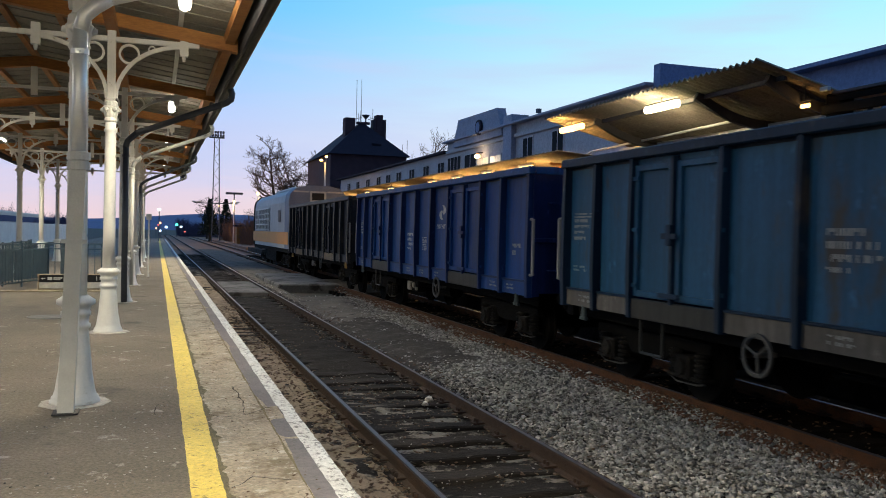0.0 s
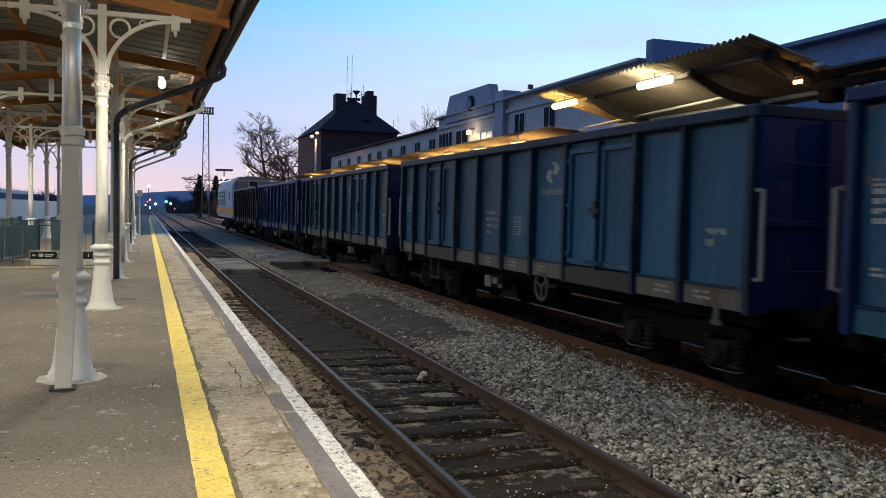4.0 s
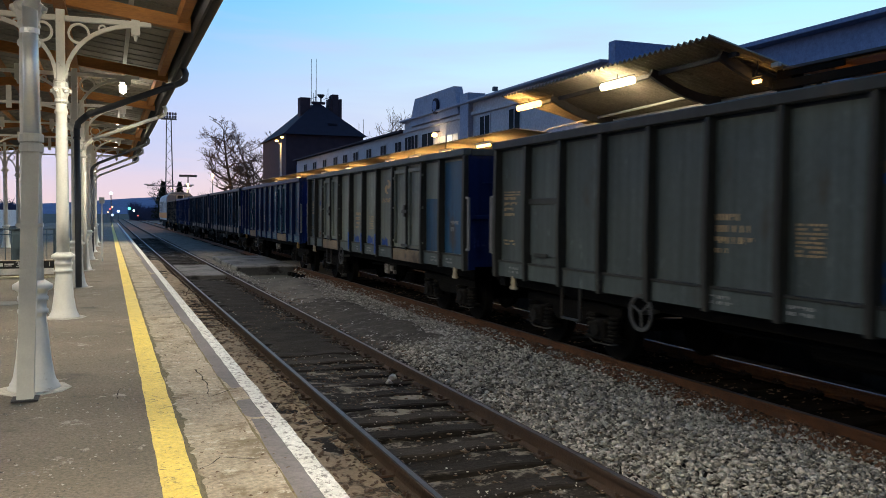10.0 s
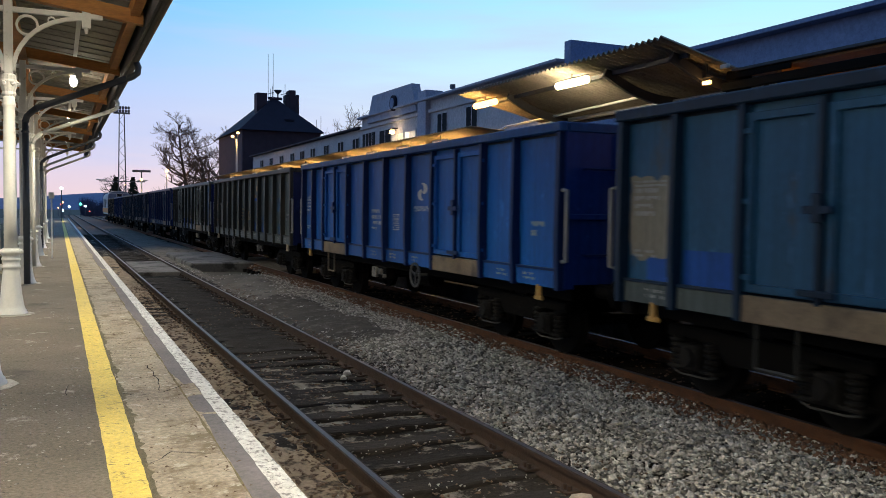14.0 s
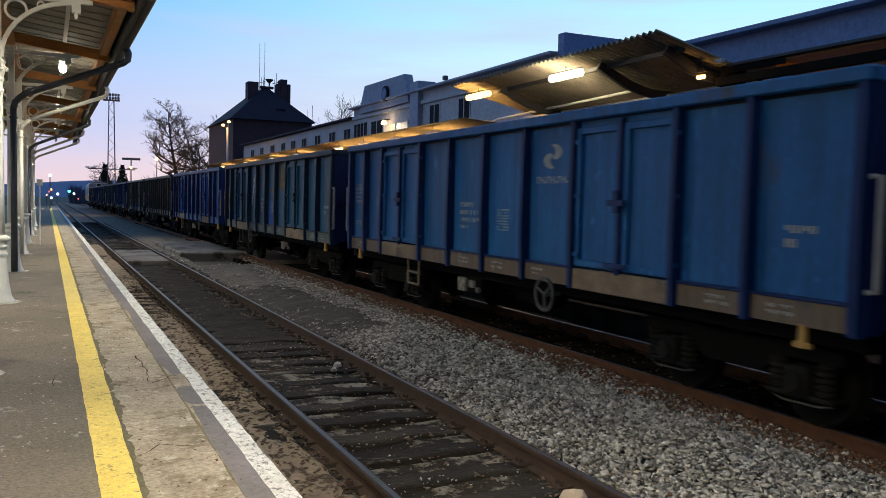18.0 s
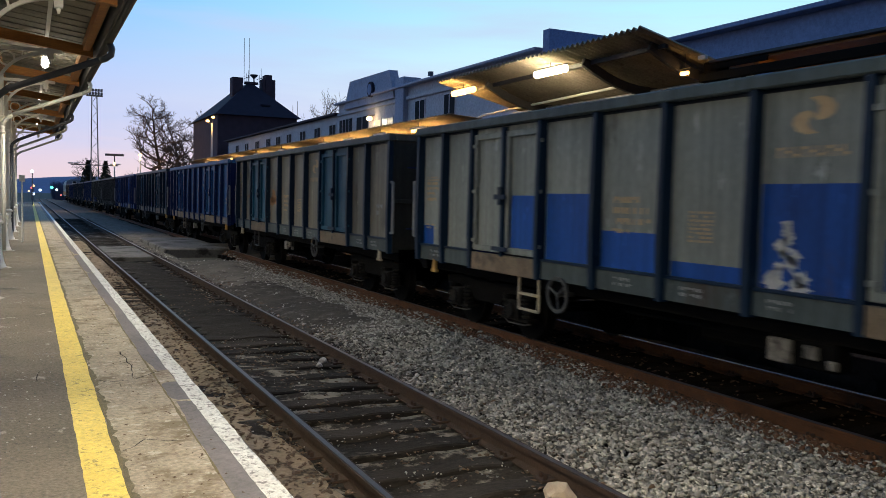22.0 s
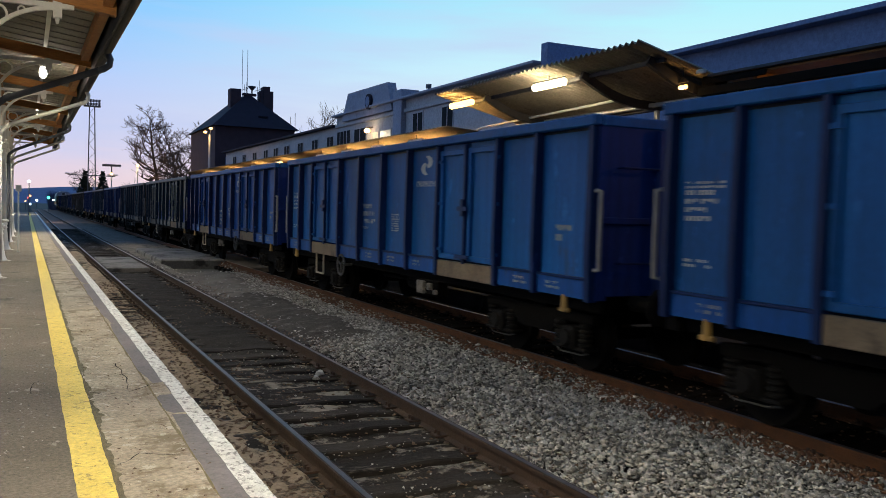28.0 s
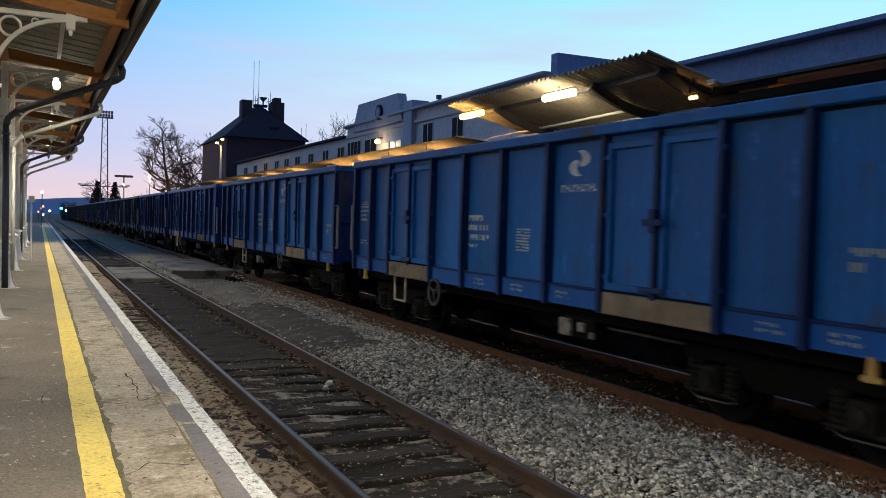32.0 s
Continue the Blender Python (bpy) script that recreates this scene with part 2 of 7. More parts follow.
YELLOW = mat("yellow_line_paint", (0.78, 0.59, 0.125), (0.68, 0.50, 0.10), 3.0, 0.65, bump=0.8, bump_scale=26,
             stain=(0.20, 0.14, 0.05), stain_scale=19.0, stain_amount=0.34, scuff=(0.80, 0.66, 0.28), scuff_amount=0.30)
WHITE_LINE = mat("white_line_paint", (0.74, 0.73, 0.70), (0.60, 0.58, 0.54), 4.0, 0.65, bump=0.3, bump_scale=50,
                 stain=(0.16, 0.148, 0.138), stain_scale=26.0, stain_amount=0.55, stretch=(1.0, 0.7, 1.0))
SLAB = mat("platform_wall_concrete", (0.15, 0.135, 0.115), (0.085, 0.078, 0.066), 2.0, 0.9, bump=0.4)
CROSS = mat("dirty_crossing_concrete", (0.17, 0.162, 0.155), (0.085, 0.08, 0.074), 1.1, 0.95, bump=0.5, stain=(0.025, 0.022, 0.019), stain_scale=1.0, stain_amount=0.6)
DIRT = mat("dark_track_dirt", (0.034, 0.027, 0.021), (0.015, 0.012, 0.010), 1.3, 0.97, bump=0.8, bump_scale=22, fine=30,
           stain=(0.25, 0.215, 0.175), stain_scale=3.6, stain_amount=0.60, spec=0.1, grain=0.5)
DIRT_DARK = mat("dark_damp_dirt", (0.040, 0.033, 0.027), (0.020, 0.017, 0.014), 1.6, 0.97, bump=0.9, bump_scale=24, fine=38, grain=0.5,
                stain=(0.12, 0.105, 0.088), stain_scale=6.0, stain_amount=0.18, spec=0.08)
DIRT_DAMP = mat("damp_grey_dirt", (0.085, 0.074, 0.062), (0.050, 0.043, 0.036), 1.6, 0.97, bump=0.9, bump_scale=24, fine=38, grain=0.5,
                stain=(0.16, 0.145, 0.125), stain_scale=4.0, stain_amount=0.42, spec=0.08)
# asphalt darkened to carry the shade seen beneath the wagons
PLAT_DARK = mat("shade_dark_station_asphalt", (0.045, 0.042, 0.040), (0.028, 0.026, 0.025), 1.1, 0.95, bump=0.5, stain=(0.015, 0.013, 0.012), stain_scale=1.0, stain_amount=0.6, spec=0.1)
SANDY = mat("sandy_verge_dirt", (0.33, 0.255, 0.182), (0.19, 0.142, 0.098), 2.4, 0.97, bump=0.8, bump_scale=20, fine=34,
            stain=(0.036, 0.025, 0.017), stain_scale=4.2, stain_amount=0.48, spec=0.1)
# light warm brown: lamplight on the far ground is put into the colour
FAR_BED = mat("lamplit_brown_far_ballast", (0.30, 0.19, 0.14), (0.20, 0.13, 0.10), 0.8, 0.97, bump=0.3, spec=0.1)
BANK = mat("fine_grey_brown_ballast", (0.19, 0.166, 0.138), (0.115, 0.10, 0.083), 1.2, 0.97, bump=0.9, bump_scale=28, fine=40, stain=(0.045, 0.037, 0.03), stain_scale=1.6, stain_amount=0.42, spec=0.1, scuff=(0.30, 0.28, 0.25), scuff_amount=0.5)
GROUND = mat("ground_soil", (0.075, 0.065, 0.048), (0.05, 0.045, 0.03), 0.4, 0.95, bump=0.6, bump_scale=8)
BALLAST = mat("grey_ballast_stone", (0.445, 0.416, 0.380), (0.245, 0.228, 0.207), 7.0, 0.95, bump=0.3, bump_scale=40, fine=45, grain=0.45, island=0.78, spec=0.15)
STONE_TAN = mat("tan_stone", (0.46, 0.36, 0.27), (0.34, 0.26, 0.19), 9.0, 0.95, bump=0.3)
LITTER = mat("brown_litter", (0.17, 0.11, 0.07), (0.09, 0.06, 0.04), 9.0, 0.9, bump=0.3)
SLEEPER = mat("weathered_timber_sleeper", (0.040, 0.033, 0.028), (0.017, 0.014, 0.012), 2.5, 0.95, bump=0.9, bump_scale=24,
              stain=(0.19, 0.165, 0.135), stain_scale=3.6, stain_amount=0.30, spec=0.12, vary=0.35, grain=0.5, stretch=(0.3, 1, 1))
RAIL_RUST = mat("rusty_rail", (0.044, 0.022, 0.013), (0.022, 0.012, 0.008), 5.0, 0.9, bump=0.3)
RAIL_ORANGE = mat("orange_rusted_rail", (0.092, 0.034, 0.010), (0.050, 0.019, 0.007), 6.0, 0.9, bump=0.4, stain=(0.05, 0.025, 0.015), stain_scale=5.0, stain_amount=0.35)
RAIL_TOP = mat("polished_rail_head", (0.075, 0.060, 0.062), (0.046, 0.036, 0.036), 3.0, 0.40, metal=0.6, bump=0.05)
RAIL_SHINY = mat("bright_rail_head", (0.72, 0.70, 0.67), (0.6, 0.58, 0.55), 3.0, 0.22, metal=1.0, bump=0.0)
RAIL_TOP_RUSTY = mat("brown_rail_head", (0.26, 0.21, 0.185), (0.16, 0.12, 0.10), 3.0, 0.42, metal=0.9, bump=0.1)
CAST = mat("cream_painted_cast_iron", (0.68, 0.675, 0.65), (0.60, 0.595, 0.57), 3.0, 0.55, bump=0.12, bump_scale=30,
           stain=(0.30, 0.26, 0.20), stain_scale=6.0, stain_amount=0.12, grain=0.07)
GALV = mat("galvanised_steel", (0.84, 0.86, 0.87), (0.74, 0.76, 0.78), 9.0, 0.42, metal=0.6, bump=0.05, grain=0.07)
GREYPAINT = mat("grey_painted_pipe", (0.58, 0.58, 0.555), (0.50, 0.50, 0.48), 5.0, 0.55, bump=0.1, grain=0.07)
# pipe colour darkened to give the look of a backlit pipe
DARKPIPE = mat("backlit_dark_pipe", (0.055, 0.065, 0.085), (0.04, 0.046, 0.06), 4.0, 0.55, bump=0.1, grain=0.07)
TIMBER = mat("orange_stained_timber", (0.40, 0.170, 0.038), (0.27, 0.106, 0.024), 3.0, 0.6, bump=0.3, bump_scale=20, stretch=(0.2, 1, 1))
DECK = mat("grey_roof_boarding", (0.25, 0.235, 0.20), (0.19, 0.18, 0.155), 1.5, 0.75, bump=0.3, bump_scale=12,
           stain=(0.12, 0.10, 0.08), stain_scale=1.2, stain_amount=0.25)
GUTTER = mat("dark_zinc_gutter", (0.038, 0.038, 0.042), (0.026, 0.026, 0.03), 5.0, 0.6, metal=0.15, bump=0.15)
ROOFING = mat("roofing_felt", (0.05, 0.05, 0.055), (0.035, 0.035, 0.04), 2.0, 0.9, bump=0.3)
FENCE = mat("dark_blue_fence_paint", (0.055, 0.085, 0.11), (0.04, 0.062, 0.08), 4.0, 0.5, bump=0.1, grain=0.07)
# running gear far darker than dirty steel: underbody shade is in these colours
BLACK = mat("shade_black_undercarriage", (0.0042, 0.0039, 0.0037), (0.0028, 0.0026, 0.0025), 4.0, 0.9, bump=0.3,
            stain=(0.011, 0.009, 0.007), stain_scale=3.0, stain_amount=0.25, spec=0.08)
STEEL_WHEEL = mat("shade_dark_dirty_wheel", (0.008, 0.0072, 0.0068), (0.005, 0.0045, 0.004), 6.0, 0.9, metal=0.0, bump=0.2, spec=0.08)
BOGIE_DUST = mat("shade_dark_dusty_bogie", (0.012, 0.0108, 0.0096), (0.006, 0.0053, 0.0047), 5.0, 0.85, bump=0.3, stain=(0.024, 0.020, 0.016), stain_scale=4.0, stain_amount=0.3, spec=0.15)
STENCIL = mat("faded_white_stencil", (0.50, 0.50, 0.48), (0.36, 0.36, 0.35), 12.0, 0.7, bump=0.0)
STENCIL_OCHRE = mat("faded_ochre_stencil", (0.46, 0.33, 0.18), (0.36, 0.25, 0.14), 12.0, 0.8, bump=0.0)
PLATE = mat("grubby_pale_plate", (0.221, 0.202, 0.169), (0.098, 0.085, 0.072), 9.0, 0.8, bump=0.2, stain=(0.04, 0.035, 0.03), stain_scale=9.0, stain_amount=0.5)
WHEEL_GREY = mat("grey_brake_wheel_paint", (0.056, 0.056, 0.054), (0.038, 0.038, 0.036), 9.0, 0.7, bump=0.1)
HANDRAIL = mat("dull_steel_handrail", (0.20, 0.21, 0.22), (0.15, 0.155, 0.16), 6.0, 0.55, bump=0.1)
CREAM = mat("cream_painted_metal", (0.42, 0.36, 0.25), (0.32, 0.27, 0.19), 9.0, 0.6, bump=0.1)
YELLOWPAINT = mat("yellow_hook_paint", (0.42, 0.25, 0.06), (0.30, 0.17, 0.05), 9.0, 0.6, bump=0.1)
SILL = mat("mud_splashed_sill", (0.20, 0.150, 0.098), (0.10, 0.077, 0.053), 2.5, 0.85, bump=0.2,
           stain=(0.06, 0.05, 0.04), stain_scale=2.2, stain_amount=0.4)
RUST = mat("rust_patch", (0.16, 0.085, 0.05), (0.22, 0.20, 0.17), 7.0, 0.9, bump=0.3)
LAMP_GLOW = mat("lamp_glass_glow", (0.9, 0.9, 0.85), None, 5.0, 0.3, bump=0, emit=(1.0, 0.93, 0.80), strength=16)
TUBE_WARM = mat("warm_tube_glow", (0.9, 0.85, 0.7), None, 5.0, 0.3, bump=0, emit=(1.0, 0.80, 0.45), strength=14)
TUBE_SODIUM = mat("sodium_lamp_glow", (0.9, 0.8, 0.6), None, 5.0, 0.3, bump=0, emit=(1.0, 0.50, 0.13), strength=6)
CORRUGATED = mat("weathered_corrugated_sheet", (0.24, 0.215, 0.18), (0.16, 0.145, 0.12), 1.5, 0.85, bump=0.3,
                 stain=(0.08, 0.07, 0.06), stain_scale=1.4, stain_amount=0.3)
PLASTER = mat("pale_plaster", (0.48, 0.465, 0.50), (0.41, 0.398, 0.43), 0.8, 0.9, bump=0.2, stain=(0.34, 0.32, 0.31), stain_scale=0.6, stain_amount=0.2)
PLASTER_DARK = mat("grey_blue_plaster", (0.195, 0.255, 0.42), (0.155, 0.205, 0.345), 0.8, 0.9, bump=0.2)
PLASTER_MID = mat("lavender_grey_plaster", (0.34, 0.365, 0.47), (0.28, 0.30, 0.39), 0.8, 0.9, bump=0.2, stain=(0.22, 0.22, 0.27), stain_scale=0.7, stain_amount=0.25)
WALL_PALE = mat("pale_concrete_wall", (0.78, 0.77, 0.75), (0.68, 0.67, 0.65), 0.8, 0.9, bump=0.2, stain=(0.5, 0.49, 0.47), stain_scale=0.6, stain_amount=0.2)
BRICK_DARK = mat("dark_brick", (0.074, 0.050, 0.068), (0.052, 0.036, 0.050), 1.5, 0.9, bump=0.3)
ROOF_DARK = mat("dark_roof_tile", (0.020, 0.017, 0.036), (0.014, 0.012, 0.026), 2.0, 0.92, bump=0.4)
PANE = mat("dark_window_glass", (0.02, 0.023, 0.03), (0.014, 0.017, 0.022), 3.0, 0.7, bump=0.0, spec=0.04)
PANE_LIT = mat("lit_window_glass", (0.5, 0.45, 0.35), None, 3.0, 0.3, bump=0.0, emit=(1.0, 0.80, 0.55), strength=0.32)
BARK = mat("dark_bark", (0.055, 0.042, 0.034), (0.035, 0.028, 0.024), 5.0, 0.95, bump=0.4)
TWIGS = mat("winter_twigs", (0.085, 0.055, 0.045), (0.06, 0.04, 0.034), 2.0, 0.95, bump=0.0)
CONIFER = mat("dark_conifer_needles", (0.018, 0.028, 0.020), (0.012, 0.02, 0.015), 3.0, 0.95, bump=0.0)
# distance haze is mixed into the blue of the woods and the hill
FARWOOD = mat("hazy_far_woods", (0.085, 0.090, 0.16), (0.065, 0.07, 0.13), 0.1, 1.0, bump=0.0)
HILL = mat("haze_blue_far_hill", (0.14, 0.17, 0.30), (0.12, 0.145, 0.26), 0.02, 1.0, bump=0.0)
BUSH = mat("bare_brown_bushes", (0.20, 0.115, 0.085), (0.13, 0.08, 0.065), 0.5, 1.0, bump=0.0)
SIGN_BLACK = mat("black_sign_face", (0.015, 0.015, 0.017), None, 5, 0.5, bump=0)
SIGN_WHITE = mat("white_sign_face", (0.75, 0.75, 0.73), None, 5, 0.5, bump=0)
SIGN_YELLOW = mat("yellow_step_edge", (0.70, 0.50, 0.10), None, 5, 0.6, bump=0.1)
MOSS = mat("dry_moss", (0.21, 0.172, 0.088), (0.14, 0.112, 0.056), 12, 0.95, bump=0.5)
RUSTY_STONE = mat("rust_stained_ballast", (0.150, 0.072, 0.036), (0.08, 0.04, 0.024), 7, 0.9, bump=0.3)
MANHOLE = mat("pale_cover", (0.26, 0.25, 0.23), None, 5, 0.8, bump=0.2)
FOOTING = mat("pale_mortar", (0.55, 0.52, 0.47), (0.40, 0.37, 0.33), 6.0, 0.9, bump=0.5, bump_scale=30, stain=(0.24, 0.21, 0.17), stain_scale=6.0, stain_amount=0.4)
MAST = mat("grey_lattice_steel", (0.10, 0.11, 0.14), None, 3, 0.6, metal=0.4, bump=0)
DARKPANE = mat("dark_cab_glass", (0.012, 0.013, 0.018), (0.009, 0.01, 0.014), 3, 0.45, bump=0, spec=0.2)
LOCO_WHITE = mat("off_white_loco_paint", (0.52, 0.52, 0.51), (0.42, 0.42, 0.42), 2, 0.6, bump=0.05)
LOCO_PALE = mat("pale_blue_grey_loco_paint", (0.20, 0.23, 0.31), (0.14, 0.165, 0.23), 2, 0.6, bump=0.05)
LOCO_ORANGE = mat("orange_loco_band", (0.80, 0.33, 0.06), (0.70, 0.28, 0.05), 2, 0.6, bump=0.05)
LOCO_BLUE = mat("blue_loco_paint", (0.018, 0.045, 0.15), (0.014, 0.036, 0.12), 2, 0.7, bump=0.05, spec=0.15)


def paint(name, c, stain=(0.050, 0.040, 0.032), amount=0.14, s=1.3, stretch=(1.0, 1.0, 0.38), streak=0.20, scuffs=0.46):
    pale = tuple(min(1.0, v * 1.6 + 0.014) for v in c)
    return mat(name, c, tuple(v * 0.70 for v in c), 1.1, 0.50, bump=0.20, bump_scale=3.2, fine=26, stain=stain, stain_scale=s,
               stain_amount=amount, vary=0.10, grain=0.24, spec=0.20, stretch=stretch, scuff=pale, scuff_amount=scuffs, streak=streak)


P_BRIGHT = paint("bright_blue_wagon_paint", (0.0050, 0.070, 0.290), amount=0.20, streak=0.14)
P_VIVID = paint("vivid_blue_wagon_paint", (0.0060, 0.084, 0.325), amount=0.16, streak=0.14)
P_MIDBLUE = paint("clean_mid_blue_wagon_paint", (0.0065, 0.090, 0.305), amount=0.16, streak=0.14)
P_BLUE = paint("mid_blue_wagon_paint", (0.0045, 0.055, 0.195), amount=0.22)
P_WORN = paint("worn_mid_blue_wagon_paint", (0.0110, 0.096, 0.272), amount=0.26)
P_DUSTSILL = paint("dusty_brown_lower_paint", (0.120, 0.092, 0.068), (0.04, 0.05, 0.07), amount=0.35)
P_TEAL = paint("faded_blue_grey_wagon_paint", (0.0160, 0.077, 0.158), amount=0.36)
P_RUSTBLUE = paint("rust_patched_blue_wagon_paint", (0.020, 0.082, 0.165), (0.125, 0.098, 0.080), 0.56, 4.6, (1.0, 1.0, 0.85), 0.12, 0.60)
P_GREY = paint("grey_green_wagon_paint", (0.165, 0.185, 0.162), amount=0.32)
P_PALEGREY = paint("pale_grey_wagon_paint", (0.235, 0.255, 0.230), amount=0.26)
P_OLIVE = paint("dull_olive_grey_wagon_paint", (0.068, 0.088, 0.088), amount=0.25)
P_TAN = paint("sandy_grey_wagon_paint", (0.190, 0.176, 0.138), amount=0.3)
P_DARKGREY = paint("dark_grey_wagon_paint", (0.030, 0.031, 0.028), amount=0.3)
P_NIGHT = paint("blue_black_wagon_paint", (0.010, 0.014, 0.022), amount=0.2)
P_DOORBLUE = paint("blue_door_paint", (0.020, 0.084, 0.142), amount=0.12)
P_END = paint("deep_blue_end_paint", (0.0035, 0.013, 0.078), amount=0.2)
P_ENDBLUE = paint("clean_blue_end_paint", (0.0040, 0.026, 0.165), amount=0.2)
P_PATCH = paint("fresh_blue_patch_paint", (0.007, 0.066, 0.30), amount=0.05)
# post blues darker than the panels, with the posts' side shade painted in
P_POSTBLUE = paint("shaded_blue_grey_post_paint", (0.005, 0.019, 0.044), amount=0.2)
P_POSTDEEP = paint("shaded_deep_blue_post_paint", (0.0025, 0.017, 0.085), amount=0.12)
P_BROWN = paint("brown_faded_wagon_paint", (0.075, 0.070, 0.058), amount=0.3)
OCHRE_BAND = mat("faded_ochre_band", (0.22, 0.125, 0.055), (0.14, 0.085, 0.042), 5.0, 0.85, bump=0.1, stain=(0.06, 0.07, 0.08), stain_scale=4.0, stain_amount=0.5)
P_MUD = paint("muddy_lower_panel_paint", (0.105, 0.098, 0.088), amount=0.35)
STENCIL_DIM = mat("dim_white_stencil", (0.27, 0.28, 0.28), (0.2, 0.21, 0.21), 12.0, 0.8, bump=0.0)
P_NAVY = paint("navy_blue_wagon_paint", (0.0042, 0.044, 0.190), amount=0.14)
# near-black bed and sleepers: the shade under the train is in their colour
SLEEPER_BLACK = mat("shade_black_sleeper", (0.012, 0.0105, 0.0095), (0.007, 0.006, 0.0055), 2.5, 0.95, bump=0.6, bump_scale=24, spec=0.05)
BED_SHADE = mat("shade_black_bed", (0.008, 0.007, 0.006), (0.005, 0.0042, 0.0036), 1.5, 0.97, bump=0.8, bump_scale=20, spec=0.05, stain=(0.022, 0.018, 0.014), stain_scale=2.6, stain_amount=0.3)
MOSS_DARK = mat("dark_moss", (0.125, 0.103, 0.060), (0.21, 0.175, 0.11), 14.0, 0.95, bump=0.5, grain=0.5)


# ---- mesh helpers ----
def part(name, bm, material, parent=None, label="", smooth=False):
    me = bpy.data.meshes.new(name)
    bm.to_mesh(me)
    bm.free()
    me.materials.append(material)
    if smooth:
        me.shade_smooth()
    ob = new(name, me)
    if parent is not None:
        ob.parent = parent
    if label:
        ob["label"] = label
    return ob


def mesh_part(name, verts, faces, material, parent=None, label="", smooth=False):
    me = bpy.data.meshes.new(name)
    me.from_pydata([tuple(v) for v in verts], [], [tuple(f) for f in faces])
    me.materials.append(material)
    if smooth:
        me.shade_smooth()
    ob = new(name, me)
    if parent is not None:
        ob.parent = parent
    if label:
        ob["label"] = label
    return ob


def thing(name, at=(0, 0, 0), label="", category="", group="", kind=""):
    ob = new(name)
    ob.location = at
    ob.empty_display_size = 0.2
    return tagged(ob, label, category, group, kind)


def again(src, name, parent, at):
    """Another object on the same mesh."""
    ob = new(name, src.data)
    ob.parent = parent
    ob.location = at
    return ob


def box(bm, x0, x1, y0, y1, z0, z1, bevel=0.0):
    m = Matrix.LocRotScale(((x0 + x1) / 2, (y0 + y1) / 2, (z0 + z1) / 2), None, (abs(x1 - x0), abs(y1 - y0), abs(z1 - z0)))
    r = bmesh.ops.create_cube(bm, size=1.0, matrix=m)
    if bevel:
        es = {e for v in r["verts"] for e in v.link_edges}
        bmesh.ops.bevel(bm, geom=list(es), offset=bevel, segments=1, affect="EDGES")
    return bm


def boxed(x0, x1, y0, y1, z0, z1, bevel=0.0):
    return box(bmesh.new(), x0, x1, y0, y1, z0, z1, bevel)


def rod(bm, a, b, r0, r1=None, n=8):
    """A tapered round bar from a to b."""
    a, b = Vector(a), Vector(b)
    d = b - a
    q = d.to_track_quat("Z", "Y").to_matrix().to_4x4()
    bmesh.ops.create_cone(bm, cap_ends=True, segments=n, radius1=r0, radius2=r0 if r1 is None else r1, depth=d.length,
                          matrix=Matrix.Translation((a + b) / 2) @ q)
    return bm


def rodded(a, b, r0, r1=None, n=8):
    return rod(bmesh.new(), a, b, r0, r1, n)


def pipe(bm, pts, r, n=10):
    """A bent round pipe through pts."""
    pts = [Vector(p) for p in pts]
    rings = []
    for i, p in enumerate(pts):
        d = (pts[min(i + 1, len(pts) - 1)] - pts[max(i - 1, 0)]).normalized()
        u = d.cross(Vector((0.3, 1, 0.11))).normalized()
        w = d.cross(u)
        rings.append([bm.verts.new(p + r * (math.cos(k * math.tau / n) * u + math.sin(k * math.tau / n) * w)) for k in range(n)])
    for s, e in zip(rings, rings[1:]):
        for k in range(n):
            bm.faces.new((s[k], s[(k + 1) % n], e[(k + 1) % n], e[k]))
    bm.faces.new(rings[0][::-1])
    bm.faces.new(rings[-1])
    return bm


def lathe(profile, n=16, bm=None, at=(0, 0, 0)):
    bm = bm or bmesh.new()
    rings = [[bm.verts.new((at[0] + r * math.cos(k * math.tau / n), at[1] + r * math.sin(k * math.tau / n), at[2] + z)) for k in range(n)]
             for r, z in profile]
    for s, e in zip(rings, rings[1:]):
        for k in range(n):
            bm.faces.new((s[k], s[(k + 1) % n], e[(k + 1) % n], e[k]))
    bm.faces.new(rings[0][::-1])
    bm.faces.new(rings[-1])
    return bm


def ring(bm, c, r, w, depth, axis="y", n=20):
    """A flat ring (annulus with depth) round c, its hole along axis."""
    c = Vector(c)
    cols = []
    for k in range(n):
        a = k * math.tau / n
        u = Vector((math.cos(a), 0, math.sin(a))) if axis == "y" else Vector((0, math.cos(a), math.sin(a)))
        h = Vector((0, depth / 2, 0)) if axis == "y" else Vector((depth / 2, 0, 0))
        cols.append([bm.verts.new(c + u * (r - w / 2) - h), bm.verts.new(c + u * (r + w / 2) - h),
                     bm.verts.new(c + u * (r + w / 2) + h), bm.verts.new(c + u * (r - w / 2) + h)])
    for k in range(n):
        s, e = cols[k], cols[(k + 1) % n]
        for j in range(4):
            bm.faces.new((s[j], s[(j + 1) % 4], e[(j + 1) % 4], e[j]))
    return bm


